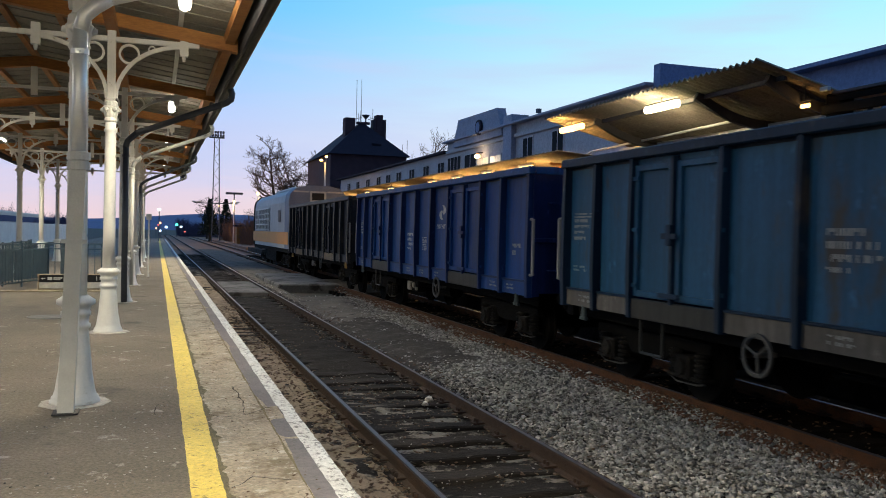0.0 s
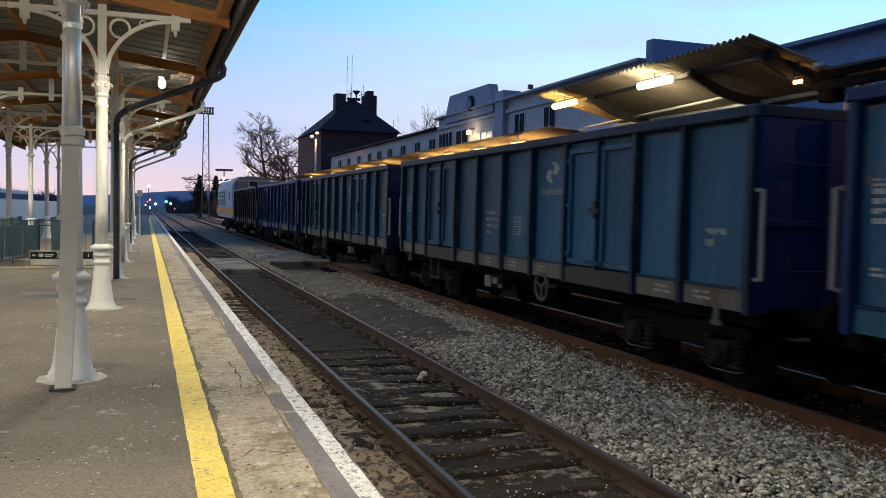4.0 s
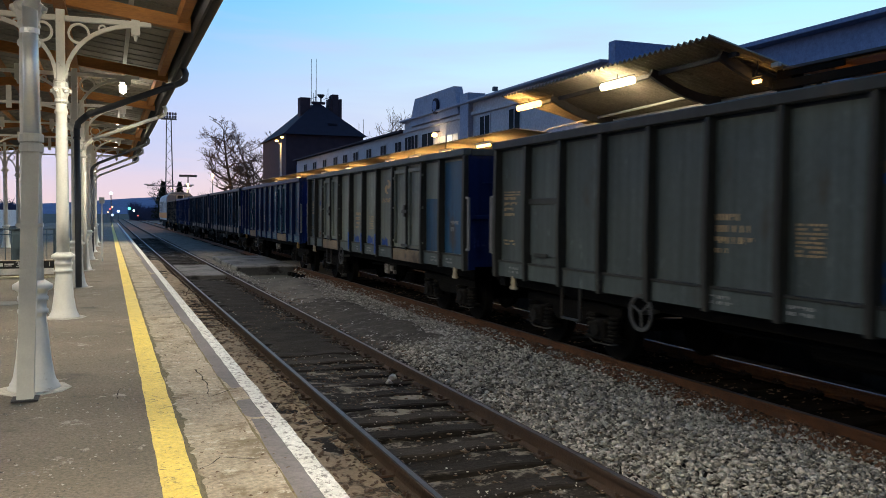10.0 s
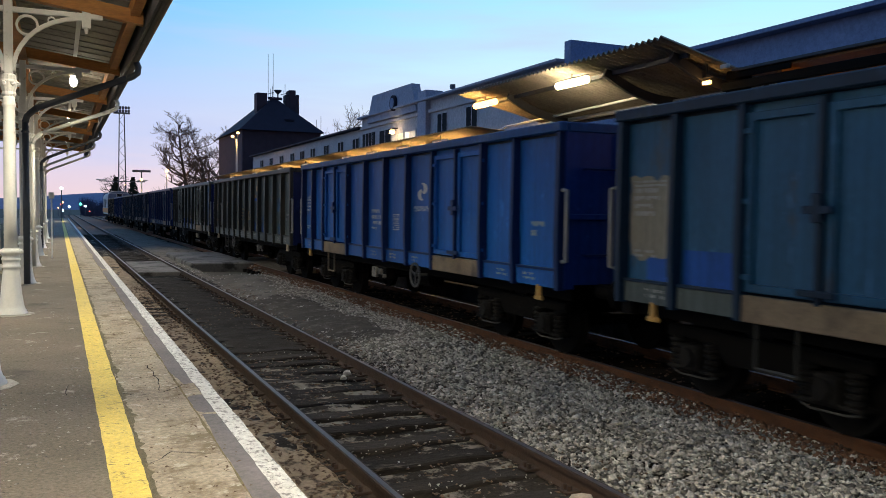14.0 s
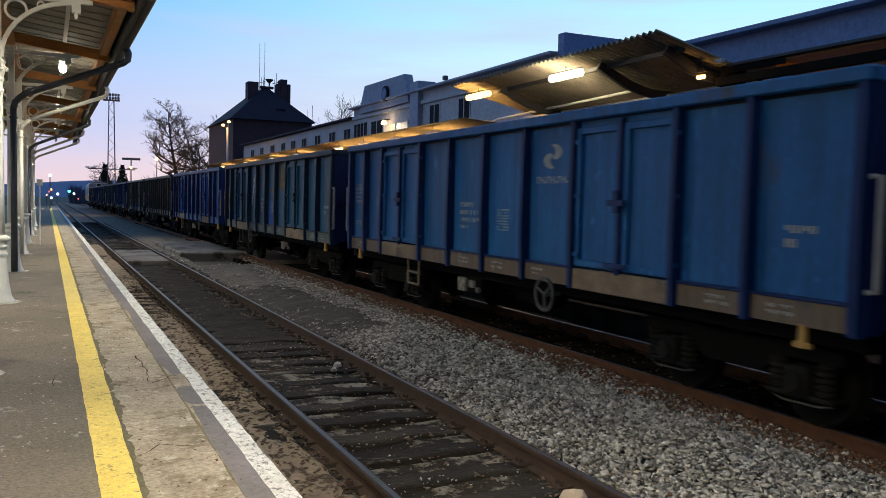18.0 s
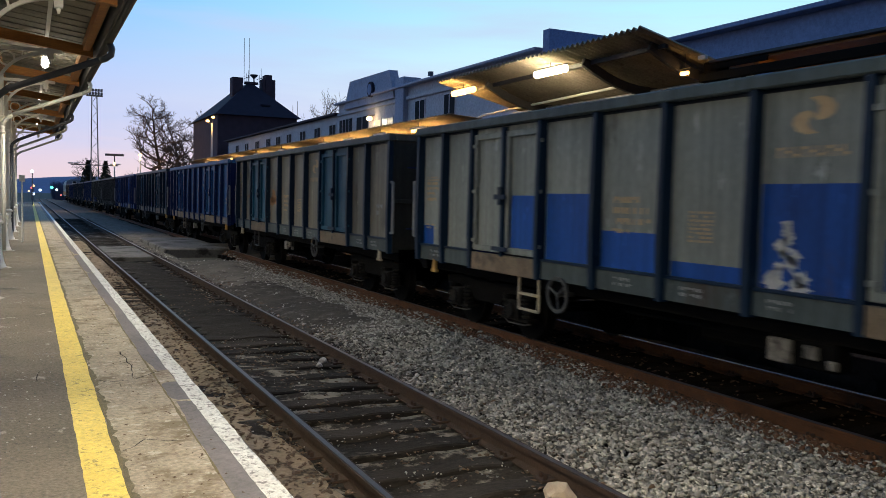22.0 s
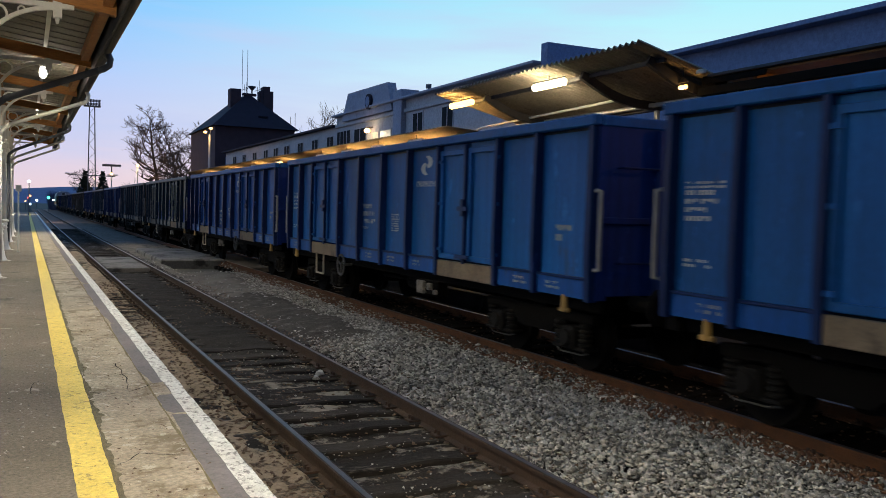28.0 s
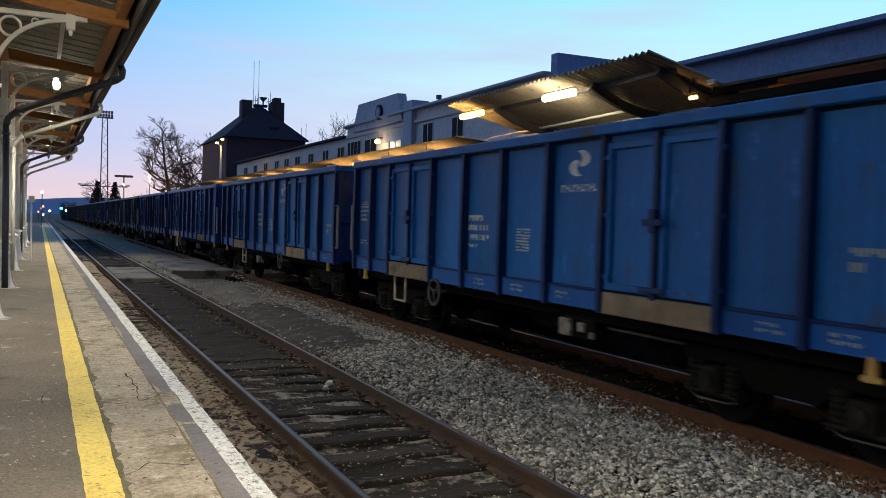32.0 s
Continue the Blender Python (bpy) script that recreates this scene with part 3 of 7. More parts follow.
def arc_bar(bm, pts, w, depth):
    """A flat bar that follows pts in the x-z plane."""
    cols = []
    for i, (x, z) in enumerate(pts):
        x0, z0 = pts[max(i - 1, 0)]
        x1, z1 = pts[min(i + 1, len(pts) - 1)]
        d = Vector((x1 - x0, 0, z1 - z0)).normalized()
        nn = Vector((-d.z, 0, d.x)) * w / 2
        p, h = Vector((x, 0, z)), Vector((0, depth / 2, 0))
        cols.append([bm.verts.new(p - nn - h), bm.verts.new(p + nn - h), bm.verts.new(p + nn + h), bm.verts.new(p - nn + h)])
    for s, e in zip(cols, cols[1:]):
        for j in range(4):
            bm.faces.new((s[j], s[(j + 1) % 4], e[(j + 1) % 4], e[j]))
    bm.faces.new(cols[0][::-1])
    bm.faces.new(cols[-1])
    return bm


def grid_sheet(x0, x1, y0, y1, nx, ny, height):
    vs = [(x0 + (x1 - x0) * i / nx, y0 + (y1 - y0) * j / ny) for j in range(ny + 1) for i in range(nx + 1)]
    verts = [(x, y, height(x, y)) for x, y in vs]
    faces = [(j * (nx + 1) + i, j * (nx + 1) + i + 1, (j + 1) * (nx + 1) + i + 1, (j + 1) * (nx + 1) + i) for j in range(ny) for i in range(nx)]
    return verts, faces


def scatter(name, material, places, sizes, seed, flat=0.7, parent=None):
    """Many small angular stones in one mesh."""
    rng = np.random.default_rng(seed)
    base = np.array([(1, 0, 0), (-1, 0, 0), (0, 1, 0), (0, -1, 0), (0, 0, 1), (0, 0, -1), (.6, .6, .5), (-.6, .6, -.5), (.6, -.6, -.4), (-.6, -.6, .5)], float)
    hull = [(6, 4, 0), (0, 2, 6), (2, 4, 6), (2, 7, 4), (7, 1, 4), (2, 0, 7), (0, 5, 7), (5, 1, 7), (9, 4, 1), (1, 5, 9), (9, 3, 4), (3, 8, 4),
            (4, 8, 0), (8, 5, 0), (3, 9, 5), (3, 5, 8)]
    n = len(places)
    v = np.repeat(base[None], n, 0) * rng.uniform(0.42, 1.35, (n, 10, 1))
    v *= np.asarray(sizes)[:, None, None] * rng.uniform(0.55, 1.5, (n, 1, 3)) * np.array([1, 1, flat])
    a, b = rng.uniform(0, math.tau, n), rng.uniform(-0.6, 0.6, n)
    x, y, z = v[..., 0].copy(), v[..., 1].copy(), v[..., 2].copy()
    y, z = y * np.cos(b)[:, None] - z * np.sin(b)[:, None], y * np.sin(b)[:, None] + z * np.cos(b)[:, None]
    x, y = x * np.cos(a)[:, None] - y * np.sin(a)[:, None], x * np.sin(a)[:, None] + y * np.cos(a)[:, None]
    v = np.stack([x, y, z], -1) + np.asarray(places)[:, None, :]
    f = (np.array(hull)[None] + 10 * np.arange(n)[:, None, None]).reshape(-1, 3)
    me = bpy.data.meshes.new(name)
    me.vertices.add(n * 10)
    me.vertices.foreach_set("co", v.reshape(-1).astype(np.float32))
    me.loops.add(len(f) * 3)
    me.loops.foreach_set("vertex_index", f.reshape(-1).astype(np.int32))
    me.polygons.add(len(f))
    me.polygons.foreach_set("loop_start", (np.arange(len(f)) * 3).astype(np.int32))
    me.update(calc_edges=True)
    me.materials.append(material)
    ob = new(name, me)
    if parent is not None:
        ob.parent = parent
    return ob


# ---- the plan ----
EDGE, YEL0, YEL1 = 1.155, 0.211, 0.404       # platform edge and yellow line
ZR = -0.508                                   # rail tops
R1, R2, R3, R4 = 2.16, 3.665, 6.66, 8.165     # rails of both tracks
T1, T2 = (R1 + R2) / 2, (R3 + R4) / 2
ZS = ZR - 0.165                               # tops of sleepers
Y0, Y1, YP = -14.0, 260.0, 125.0


def soil(x, y):
    n1 = noise.noise((x * 0.8, y * 0.35, 1.7))
    n2 = noise.noise((x * 3.1, y * 2.3, 4.1))
    z = ZS - 0.018 + 0.050 * n1 + 0.030 * n2
    if x < R1 - 0.10 or R2 + 0.10 < x < R3 - 0.10:
        z += 0.048
    if 4.0 < x < 6.5:
        z += 0.05 * math.sin(math.pi * (x - 4.0) / 2.5)
        # a hollow before the crossing slab, with a low heap on its near side
        if 4.35 < x < 6.40 and 27.1 < y < 31.4:
            z -= 0.34 * min(1.0, (x - 4.35) * 3, (6.40 - x) * 3, (y - 27.1) * 0.9)
        z += 0.10 * math.exp(-((x - 5.3) / 0.8) ** 2 - ((y - 25.2) / 1.5) ** 2)
    return z


ground = mesh_part("ground", *grid_sheet(-1500, 1500, -600, 2400, 30, 30, lambda x, y: -0.78), GROUND)
tagged(ground, "bare brown ground reaching to the horizon", "ground", kind="structure")
bed = mesh_part("track_bed", *grid_sheet(EDGE + 0.02, 9.0, Y0, 60, 56, 420, soil), DIRT)
tagged(bed, "dark oily dirt and fine gravel between the rails", "track bed", kind="structure")
verge = mesh_part("sandy_verge", *grid_sheet(EDGE + 0.02, R1 - 0.09, Y0, 40, 12, 400, lambda x, y: soil(x, y) + 0.012 + 0.03 * noise.noise((x * 4.0, y * 3.0, 9.0))), SANDY)
tagged(verge, "sandy dirt with dark clods along the platform edge", "verge", kind="structure")
bed2 = mesh_part("track_bed_far", *grid_sheet(EDGE + 0.02, 14.0, 60, Y1, 12, 60, lambda x, y: ZS - 0.03), FAR_BED)
tagged(bed2, "track bed running into the distance, lamplight in its brown", "track bed", kind="structure")

def ragged_strip(x0, x1, z, amp, step, seed):
    """A painted strip whose edges wander a little."""
    n = int((YP - Y0) / step)
    verts, faces = [], []
    for i in range(n + 1):
        y = Y0 + (YP - Y0) * i / n
        verts += [(x0 + amp * (noise.noise((y * 2.3, seed, 0)) + 0.5 * noise.noise((y * 9.0, seed, 2))), y, z),
                  (x1 + amp * (noise.noise((y * 2.1, seed, 5)) + 0.7 * noise.noise((y * 11.0, seed, 7))), y, z)]
    for i in range(n):
        faces.append((2 * i, 2 * i + 1, 2 * i + 3, 2 * i + 2))
    return verts, faces


# sheet coloured black for the shade beneath the wagons
oily = mesh_part("oily_bed", *grid_sheet(R3 + 0.02, 9.05, Y0, 60, 16, 300, lambda x, y: soil(x, y) + 0.006), BED_SHADE)
tagged(oily, "bed under the goods train with its shade painted black", "track bed", kind="structure")

# platform: slab, worn strip, lines
platform = mesh_part("platform", *grid_sheet(-7.4, YEL0, Y0, YP, 2, 8, lambda x, y: 0.0), ASPHALT)
tagged(platform, "worn grey asphalt platform with pale patches", "platform", kind="structure")
part("edge_wall", boxed(0.9, EDGE - 0.02, Y0, YP, -0.80, -0.006), SLAB, platform)
part("core", boxed(-7.4, 0.9, Y0, YP, -0.80, -0.008), SLAB, platform)
part("worn_strip", boxed(YEL1, 1.03, Y0, YP, -0.05, 0.003), CONCRETE, platform, "cracked pale concrete strip")
# renewed edge stones, broken into uneven lengths
cuts = [(-14.0, -2.2), (-2.1, 2.9), (3.0, 6.2), (6.26, 6.95), (7.40, 11.3), (11.36, 16.9), (17.0, 22.0), (22.3, 29.0), (29.1, 41.0), (41.2, 60.0), (60.2, YP)]
for i, (ya, yb) in enumerate(cuts):
    n = max(6, int((min(yb, 30) - ya) / 0.12))
    verts, faces = [], []
    for k in range(n + 1):
        f = k / n
        y = ya + (yb - ya) * f + (0.05 if k == 0 else -0.05 if k == n else 0) * math.sin(i * 2.3)
        xl = 0.895 + 0.022 * noise.noise((y * 1.3, i, 0)) + 0.010 * noise.noise((y * 9.0, i, 4)) + (0.05 * max(0, 1 - f * 6) + 0.03 * max(0, 1 - (1 - f) * 5))
        verts += [(xl, y, 0.0062), (1.032, y + 0.03 * math.sin(i * 5.1) * (1 if k in (0, n) else 0), 0.0062)]
    for k in range(n):
        faces.append((2 * k, 2 * k + 1, 2 * k + 3, 2 * k + 2))
    mesh_part("edge_stone", verts, faces, CONCRETE_GREY, platform, "smooth grey edge stone")
mesh_part("edge_seam", *ragged_strip(0.884, 0.900, 0.0050, 0.012, 0.06, 8.0), MOSS, platform, "dirt-filled joint beside the edge stones")
part("edge_kerb", boxed(1.0325, EDGE, Y0, YP, -0.10, 0.0055, 0.004), CONCRETE_GREY, platform)
mesh_part("edge_line", *ragged_strip(1.026, EDGE - 0.006, 0.0105, 0.011, 0.06, 11.0), WHITE_LINE, platform, "flaking white edge line")

part("line_bed", boxed(YEL0 - 0.004, YEL1 + 0.004, Y0, YP, -0.05, 0.002), ASPHALT, platform)
mesh_part("yellow_line", *ragged_strip(YEL0, YEL1, 0.0075, 0.008, 0.05, 1.0), YELLOW, platform, "worn yellow safety line")
mesh_part("moss_patch", *ragged_strip(YEL1 - 0.004, YEL1 + 0.035, 0.0050, 0.055, 0.05, 5.0), MOSS_DARK, platform, "dark dry moss creeping over the concrete")
mesh_part("moss_seam", *ragged_strip(YEL1 - 0.004, YEL1 + 0.012, 0.0055, 0.024, 0.06, 3.0), MOSS, platform, "dry moss along the yellow line")


# rails and sleepers
def rail_profile(bm, x, y0, y1):
    pr = [(-0.07, -0.165), (0.07, -0.165), (0.07, -0.152), (0.012, -0.135), (0.010, -0.045), (0.036, -0.036), (0.036, -0.003),
          (-0.036, -0.003), (-0.036, -0.036), (-0.010, -0.045), (-0.012, -0.135), (-0.07, -0.152)]
    a = [bm.verts.new((x + px, y0, ZR + pz)) for px, pz in pr]
    b = [bm.verts.new((x + px, y1, ZR + pz)) for px, pz in pr]
    for k in range(len(pr)):
        bm.faces.new((a[k], b[k], b[(k + 1) % len(pr)], a[(k + 1) % len(pr)]))
    bm.faces.new(a)
    bm.faces.new(b[::-1])
    return bm


for nm, xs, head in (("near_track", (R1, R2), RAIL_TOP), ("train_track", (R3, R4), RAIL_TOP)):
    tr = thing(nm, (0, 0, 0), "rusty steel rails on dark timber sleepers", "railway track", kind="structure")
    for x in xs:
        part("rail", rail_profile(bmesh.new(), x, Y0, Y1), RAIL_RUST if nm == "near_track" else RAIL_ORANGE, tr)
        w = 0.021 if nm == "near_track" else 0.030
        part("rail_head", boxed(x - w, x + w, Y0, Y1, ZR - 0.003, ZR + 0.001), RAIL_TOP_RUSTY if x == R2 else RAIL_SHINY if x == R4 else head, tr, "worn running surface")
    xc = sum(xs) / 2
    first = None
    for i in range(-24, 118):
        y = 1.0 + 0.62 * i
        if first is None:
            bm = boxed(-1.28, 1.28, -0.125, 0.125, -0.14, 0.0, 0.015)
            bmesh.ops.subdivide_edges(bm, edges=[e for e in bm.edges if abs(e.verts[0].co.x - e.verts[1].co.x) > 1.0], cuts=14)
            for v in bm.verts:
                v.co.z += 0.022 * noise.noise(v.co * 2.6)
                v.co.y += 0.020 * noise.noise(v.co * 3.4 + Vector((5, 1, 2)))
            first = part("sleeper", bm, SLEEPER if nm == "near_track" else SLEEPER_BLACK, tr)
            first.location = (xc, y, ZS + 0.024)
        else:
            o = again(first, "sleeper", tr, (xc + 0.03 * math.sin(i * 7.3), y, ZS + 0.024 + 0.010 * math.sin(i * 3.1)))
            o.rotation_euler = (0, 0, 0.02 * math.sin(i * 5.7))
    clip = None
    for i in range(-24, 60):
        y = 1.0 + 0.62 * i
        for x in xs:
            if clip is None:
                bm = boxed(-0.15, 0.15, -0.07, 0.07, 0.0, 0.022, 0.004)
                for sx in (-0.10, 0.10):
                    rod(bm, (sx, 0.03, 0.0), (sx, 0.03, 0.06), 0.018, n=6)
                    rod(bm, (sx, -0.03, 0.0), (sx, -0.03, 0.06), 0.018, n=6)
                clip = part("chair_plate", bm, RAIL_RUST, tr)
                clip.location = (x, y, ZS + 0.020)
            else:
                again(clip, "chair_plate", tr, (x, y, ZS + 0.020))

# dirt lying over the farther sleepers, and a damp dark patch beside them
def dirt_sheet(name, x0, x1, y0, y1, nx, ny, lift, seed, label, m):
    def h(x, y):
        e = min((x - x0) / 0.35, (x1 - x) / 0.35, (y - y0) / 1.5, (y1 - y) / 1.5, 1.0)
        return lift(x, y) + 0.055 * (e - 0.72) + 0.030 * noise.noise((x * 2.2, y * 1.7, seed)) + 0.012 * noise.noise((x * 7.0, y * 6.0, seed))
    o = mesh_part(name, *grid_sheet(x0, x1, y0, y1, nx, ny, h), m)
    return tagged(o, label, "dirt", kind="structure")


dirt_sheet("sleeper_dirt", R1 + 0.09, R2 - 0.09, 12.0, 28.2, 22, 200, lambda x, y: ZS + 0.022, 3.0, "dark dirt heaped over the sleepers between the rails", DIRT_DARK)
dirt_sheet("damp_patch", R2 + 0.12, 5.35, 12.2, 20.5, 26, 110, lambda x, y: soil(x, y) + 0.030 + 0.03 * math.sin(math.pi * max(0.0, x - 4.05) / 2.3), 7.0, "dark damp dirt beside the near track", DIRT_DAMP)

# ballast and litter
rng = np.random.default_rng(4)
N = 118000
bx = rng.uniform(3.86, 6.62, N)
by = 1.5 + 34.0 * rng.uniform(0, 1, N) ** 1.55
keep = rng.uniform(0, 1, N) < np.clip(1.30 - 0.022 * np.maximum(by - 10, 0) - np.clip((4.02 + 0.105 * np.maximum(by - 6.5, 0) - bx), 0, 1) * 1.7, 0.035, 1)
bx, by = bx[keep], by[keep]
bx, by = np.concatenate([bx, rng.uniform(4.0, 6.6, 26000)]), np.concatenate([by, rng.uniform(Y0, 1.6, 26000)])
bz = np.array([soil(float(a), float(b)) for a, b in zip(bx, by)]) + rng.uniform(-0.01, 0.050, len(bx))
gravel = scatter("ballast", BALLAST, np.stack([bx, by, bz], 1), 0.0125 + 0.025 * rng.uniform(0, 1, len(bx)) ** 1.6, 11, 0.65)
tagged(gravel, "pale grey crushed stone ballast between the tracks", "gravel", kind="stuff")
N = 3000
lx = np.concatenate([rng.uniform(1.2, 2.1, N), rng.uniform(2.25, 3.6, N // 2), rng.uniform(3.7, 4.4, N // 3), rng.uniform(6.75, 8.0, N // 3)])
ly = 2.0 + 22 * rng.uniform(0, 1, len(lx)) ** 1.4
lz = np.array([soil(float(a), float(b)) for a, b in zip(lx, ly)]) + 0.035
litter = scatter("track_litter", LITTER, np.stack([lx, ly, lz], 1), rng.uniform(0.008, 0.032, len(lx)), 12, 0.35)
tagged(litter, "brown leaves and clods strewn beside the rail", "litter", kind="stuff")
pale = scatter("pale_chips", BALLAST, np.stack([rng.uniform(1.25, 3.6, 1500), 2.5 + 20 * rng.uniform(0, 1, 1500) ** 1.4, np.full(1500, ZS + 0.022)], 1),
               rng.uniform(0.004, 0.018, 1500), 13, 0.5)
tagged(pale, "scattered pale stone chips between the sleepers", "gravel", kind="stuff")
for i, (sx, sy, sz, r) in enumerate(((3.285, 10.15, -0.625, 0.045), (3.42, 10.4, -0.62, 0.06), (3.44, 4.93, -0.60, 0.115))):
    bm = bmesh.new()
    bmesh.ops.create_icosphere(bm, subdivisions=2, radius=r)
    for v in bm.verts:
        v.co *= 1 + 0.55 * noise.noise(v.co * (1.1 / r) + Vector((i * 7.0, 2, 5)))
        v.co.z *= 0.7
    o = part("loose_stone", bm, BALLAST if i < 2 else STONE_TAN)
    o.location = (sx, sy, sz)
    tagged(o, "loose pale stone lying beside the rail", "stone", "loose stones")

# boarded crossing between the tracks
rx = 6.60 - 0.62 * rng.uniform(0, 1, 9000) ** 1.5
ry = 2.0 + 30 * rng.uniform(0, 1, 9000) ** 1.4
rz = np.array([soil(float(a), float(b)) for a, b in zip(rx, ry)]) + rng.uniform(0.03, 0.06, 9000)
o = scatter("rusty_ballast", RUSTY_STONE, np.stack([rx, ry, rz], 1), rng.uniform(0.014, 0.034, 9000), 17)
tagged(o, "rust-brown ballast stones along the rail foot", "gravel", kind="stuff")
gx, gy = rng.uniform(-3.2, 0.15, 5200), 3.0 + 13 * rng.uniform(0, 1, 5200) ** 1.3
clump = np.array([noise.noise((float(a) * 1.1, float(b) * 0.9, 2.2)) for a, b in zip(gx, gy)])
sel = clump > 0.08
o = scatter("platform_grit", BALLAST, np.stack([gx[sel], gy[sel], np.full(sel.sum(), 0.001)], 1), rng.uniform(0.003, 0.012, sel.sum()), 19, 0.5)
tagged(o, "pale grit scattered over the asphalt", "grit", kind="stuff")
gx, gy = rng.uniform(0.45, 1.0, 500), 3.0 + 13 * rng.uniform(0, 1, 500) ** 1.3
o = scatter("strip_grit", LITTER, np.stack([gx, gy, np.full(500, 0.005)], 1), rng.uniform(0.003, 0.010, 500), 23, 0.4)
tagged(o, "dark crumbs on the concrete strip", "grit", kind="stuff")
mid = mesh_part("ballast_bank", *grid_sheet(4.05, 6.35, 11.5, 90.0, 14, 200, lambda x, y: soil(x, y) + 0.012 + 0.03 * math.sin(math.pi * (x - 4.05) / 2.3)), BANK)
tagged(mid, "grey-brown fine ballast bank between the tracks", "ballast", kind="structure")
crossing = thing("foot_crossing", (0, 0, 0), "worn concrete foot crossing slab over the tracks", "crossing", kind="structure")
part("panel", boxed(R1 + 0.1, R2 - 0.1, 28.3, 34.2, ZR - 0.2, ZR - 0.02, 0.02), CROSS, crossing)
part("slab", boxed(R2 + 0.62, R3 - 0.1, 31.1, 39.0, ZR - 0.34, ZR + 0.07, 0.05), CROSS, crossing, "dusty raised crossing slab")
# pit floor coloured black for the shadow at the slab's near edge
pit = mesh_part("pit_floor", *grid_sheet(4.40, 6.36, 27.5, 31.3, 10, 20, lambda x, y: soil(x, y) + 0.02 + 0.03 * math.sin(math.pi * (x - 4.05) / 2.3)), BED_SHADE)
tagged(pit, "hollow before the crossing slab with its shade painted black", "hollow", kind="structure")
part("panel", boxed(R3 + 0.1, R4 - 0.1, 28.0, 36.0, ZR - 0.2, ZR - 0.02, 0.02), SLAB, crossing)

# ---- platform canopy ----
COL_X, COL_X2 = -0.665, -4.10
COL_YS = [8.0 + 5.3 * i for i in range(-2, 8)]
EAVE_X, EAVE_Z, RIDGE_X, RIDGE_Z = 1.17, 4.47, -2.37, 4.95


def roof_z(x):
    return RIDGE_Z - abs(x - RIDGE_X) * (RIDGE_Z - EAVE_Z) / (EAVE_X - RIDGE_X)


def build_column():
    c = thing("canopy_column", (0, 0, 0), "cream cast-iron canopy column with ringed brackets", "column", "canopy columns")
    base = [(0.21, 0.0), (0.21, 0.03), (0.195, 0.04), (0.195, 0.06), (0.18, 0.075), (0.165, 0.12), (0.14, 0.28), (0.12, 0.50), (0.108, 0.62), (0.105, 0.66), (0.122, 0.67), (0.122, 0.70),
            (0.108, 0.71), (0.108, 0.77), (0.124, 0.78), (0.124, 0.81), (0.112, 0.82), (0.118, 0.855), (0.160, 0.88), (0.160, 0.915), (0.135, 0.93), (0.100, 0.955)]
    part("pedestal", lathe(base, 20), CAST, c, smooth=True)
    part("shaft", lathe([(0.090, 0.94), (0.086, 1.6), (0.078, 2.85), (0.076, 2.95), (0.092, 2.97), (0.092, 3.0), (0.076, 3.02), (0.076, 3.10)], 16), CAST, c, smooth=True)
    cap = lathe([(0.078, 3.10), (0.095, 3.13), (0.085, 3.17), (0.11, 3.26), (0.125, 3.31), (0.10, 3.34), (0.095, 3.40), (0.075, 3.42)], 12)
    for k in range(6):
        a = k * math.tau / 6
        bmesh.ops.create_icosphere(cap, subdivisions=1, radius=0.04, matrix=Matrix.Translation((0.115 * math.cos(a), 0.115 * math.sin(a), 3.28)))
    part("capital", cap, CAST, c)
    part("post", boxed(-0.06, 0.06, -0.05, 0.05, 3.40, 4.485, 0.01), CAST, c)
    for s in (-1, 1):
        br = bmesh.new()
        arc = [(s * (0.06 + 0.96 * (1 - math.cos(a))), 3.46 + 0.83 * math.sin(a)) for a in [i * math.pi / 2 / 10 for i in range(11)]]
        arc_bar(br, arc, 0.055, 0.07)
        arc_bar(br, [(s * 0.061, 4.33), (s * 1.24, 4.33)], 0.07, 0.08)
        ring(br, (s * 0.245, 0, 4.125), 0.135, 0.032, 0.06)
        ring(br, (s * 0.56, 0, 4.225), 0.045, 0.02, 0.05, n=12)
        box(br, s * 0.96, s * 1.08, -0.055, 0.055, 4.16, 4.47)
        rod(br, (s * 1.02, 0, 4.08), (s * 1.02, 0, 4.165), 0.02, 0.035, 8)
        part("bracket", br, CAST, c)
    return c


col = build_column()
col.location = (COL_X, COL_YS[0], 0)
for x in (COL_X, COL_X2):
    for y in COL_YS:
        if not (x == COL_X and y == COL_YS[0]):
            copy_thing(col, pose(x, y - (0.3 if 2 < y < 3 else 0), 0))
for y in COL_YS:
    pad = part("column_footing", lathe([(0.31, -0.02), (0.30, 0.006), (0.20, 0.013)], 9), FOOTING)
    pad.location = (COL_X, y, 0)
    tagged(pad, "rough pale concrete patch round a column foot", "footing", "column footings", "structure")

canopy = thing("platform_canopy", (0, 0, 0), "old timber platform canopy with orange rafters and grey boarding", "canopy", kind="structure")
CY0, CY1 = -9.5, 48.0
verts, faces = [], []
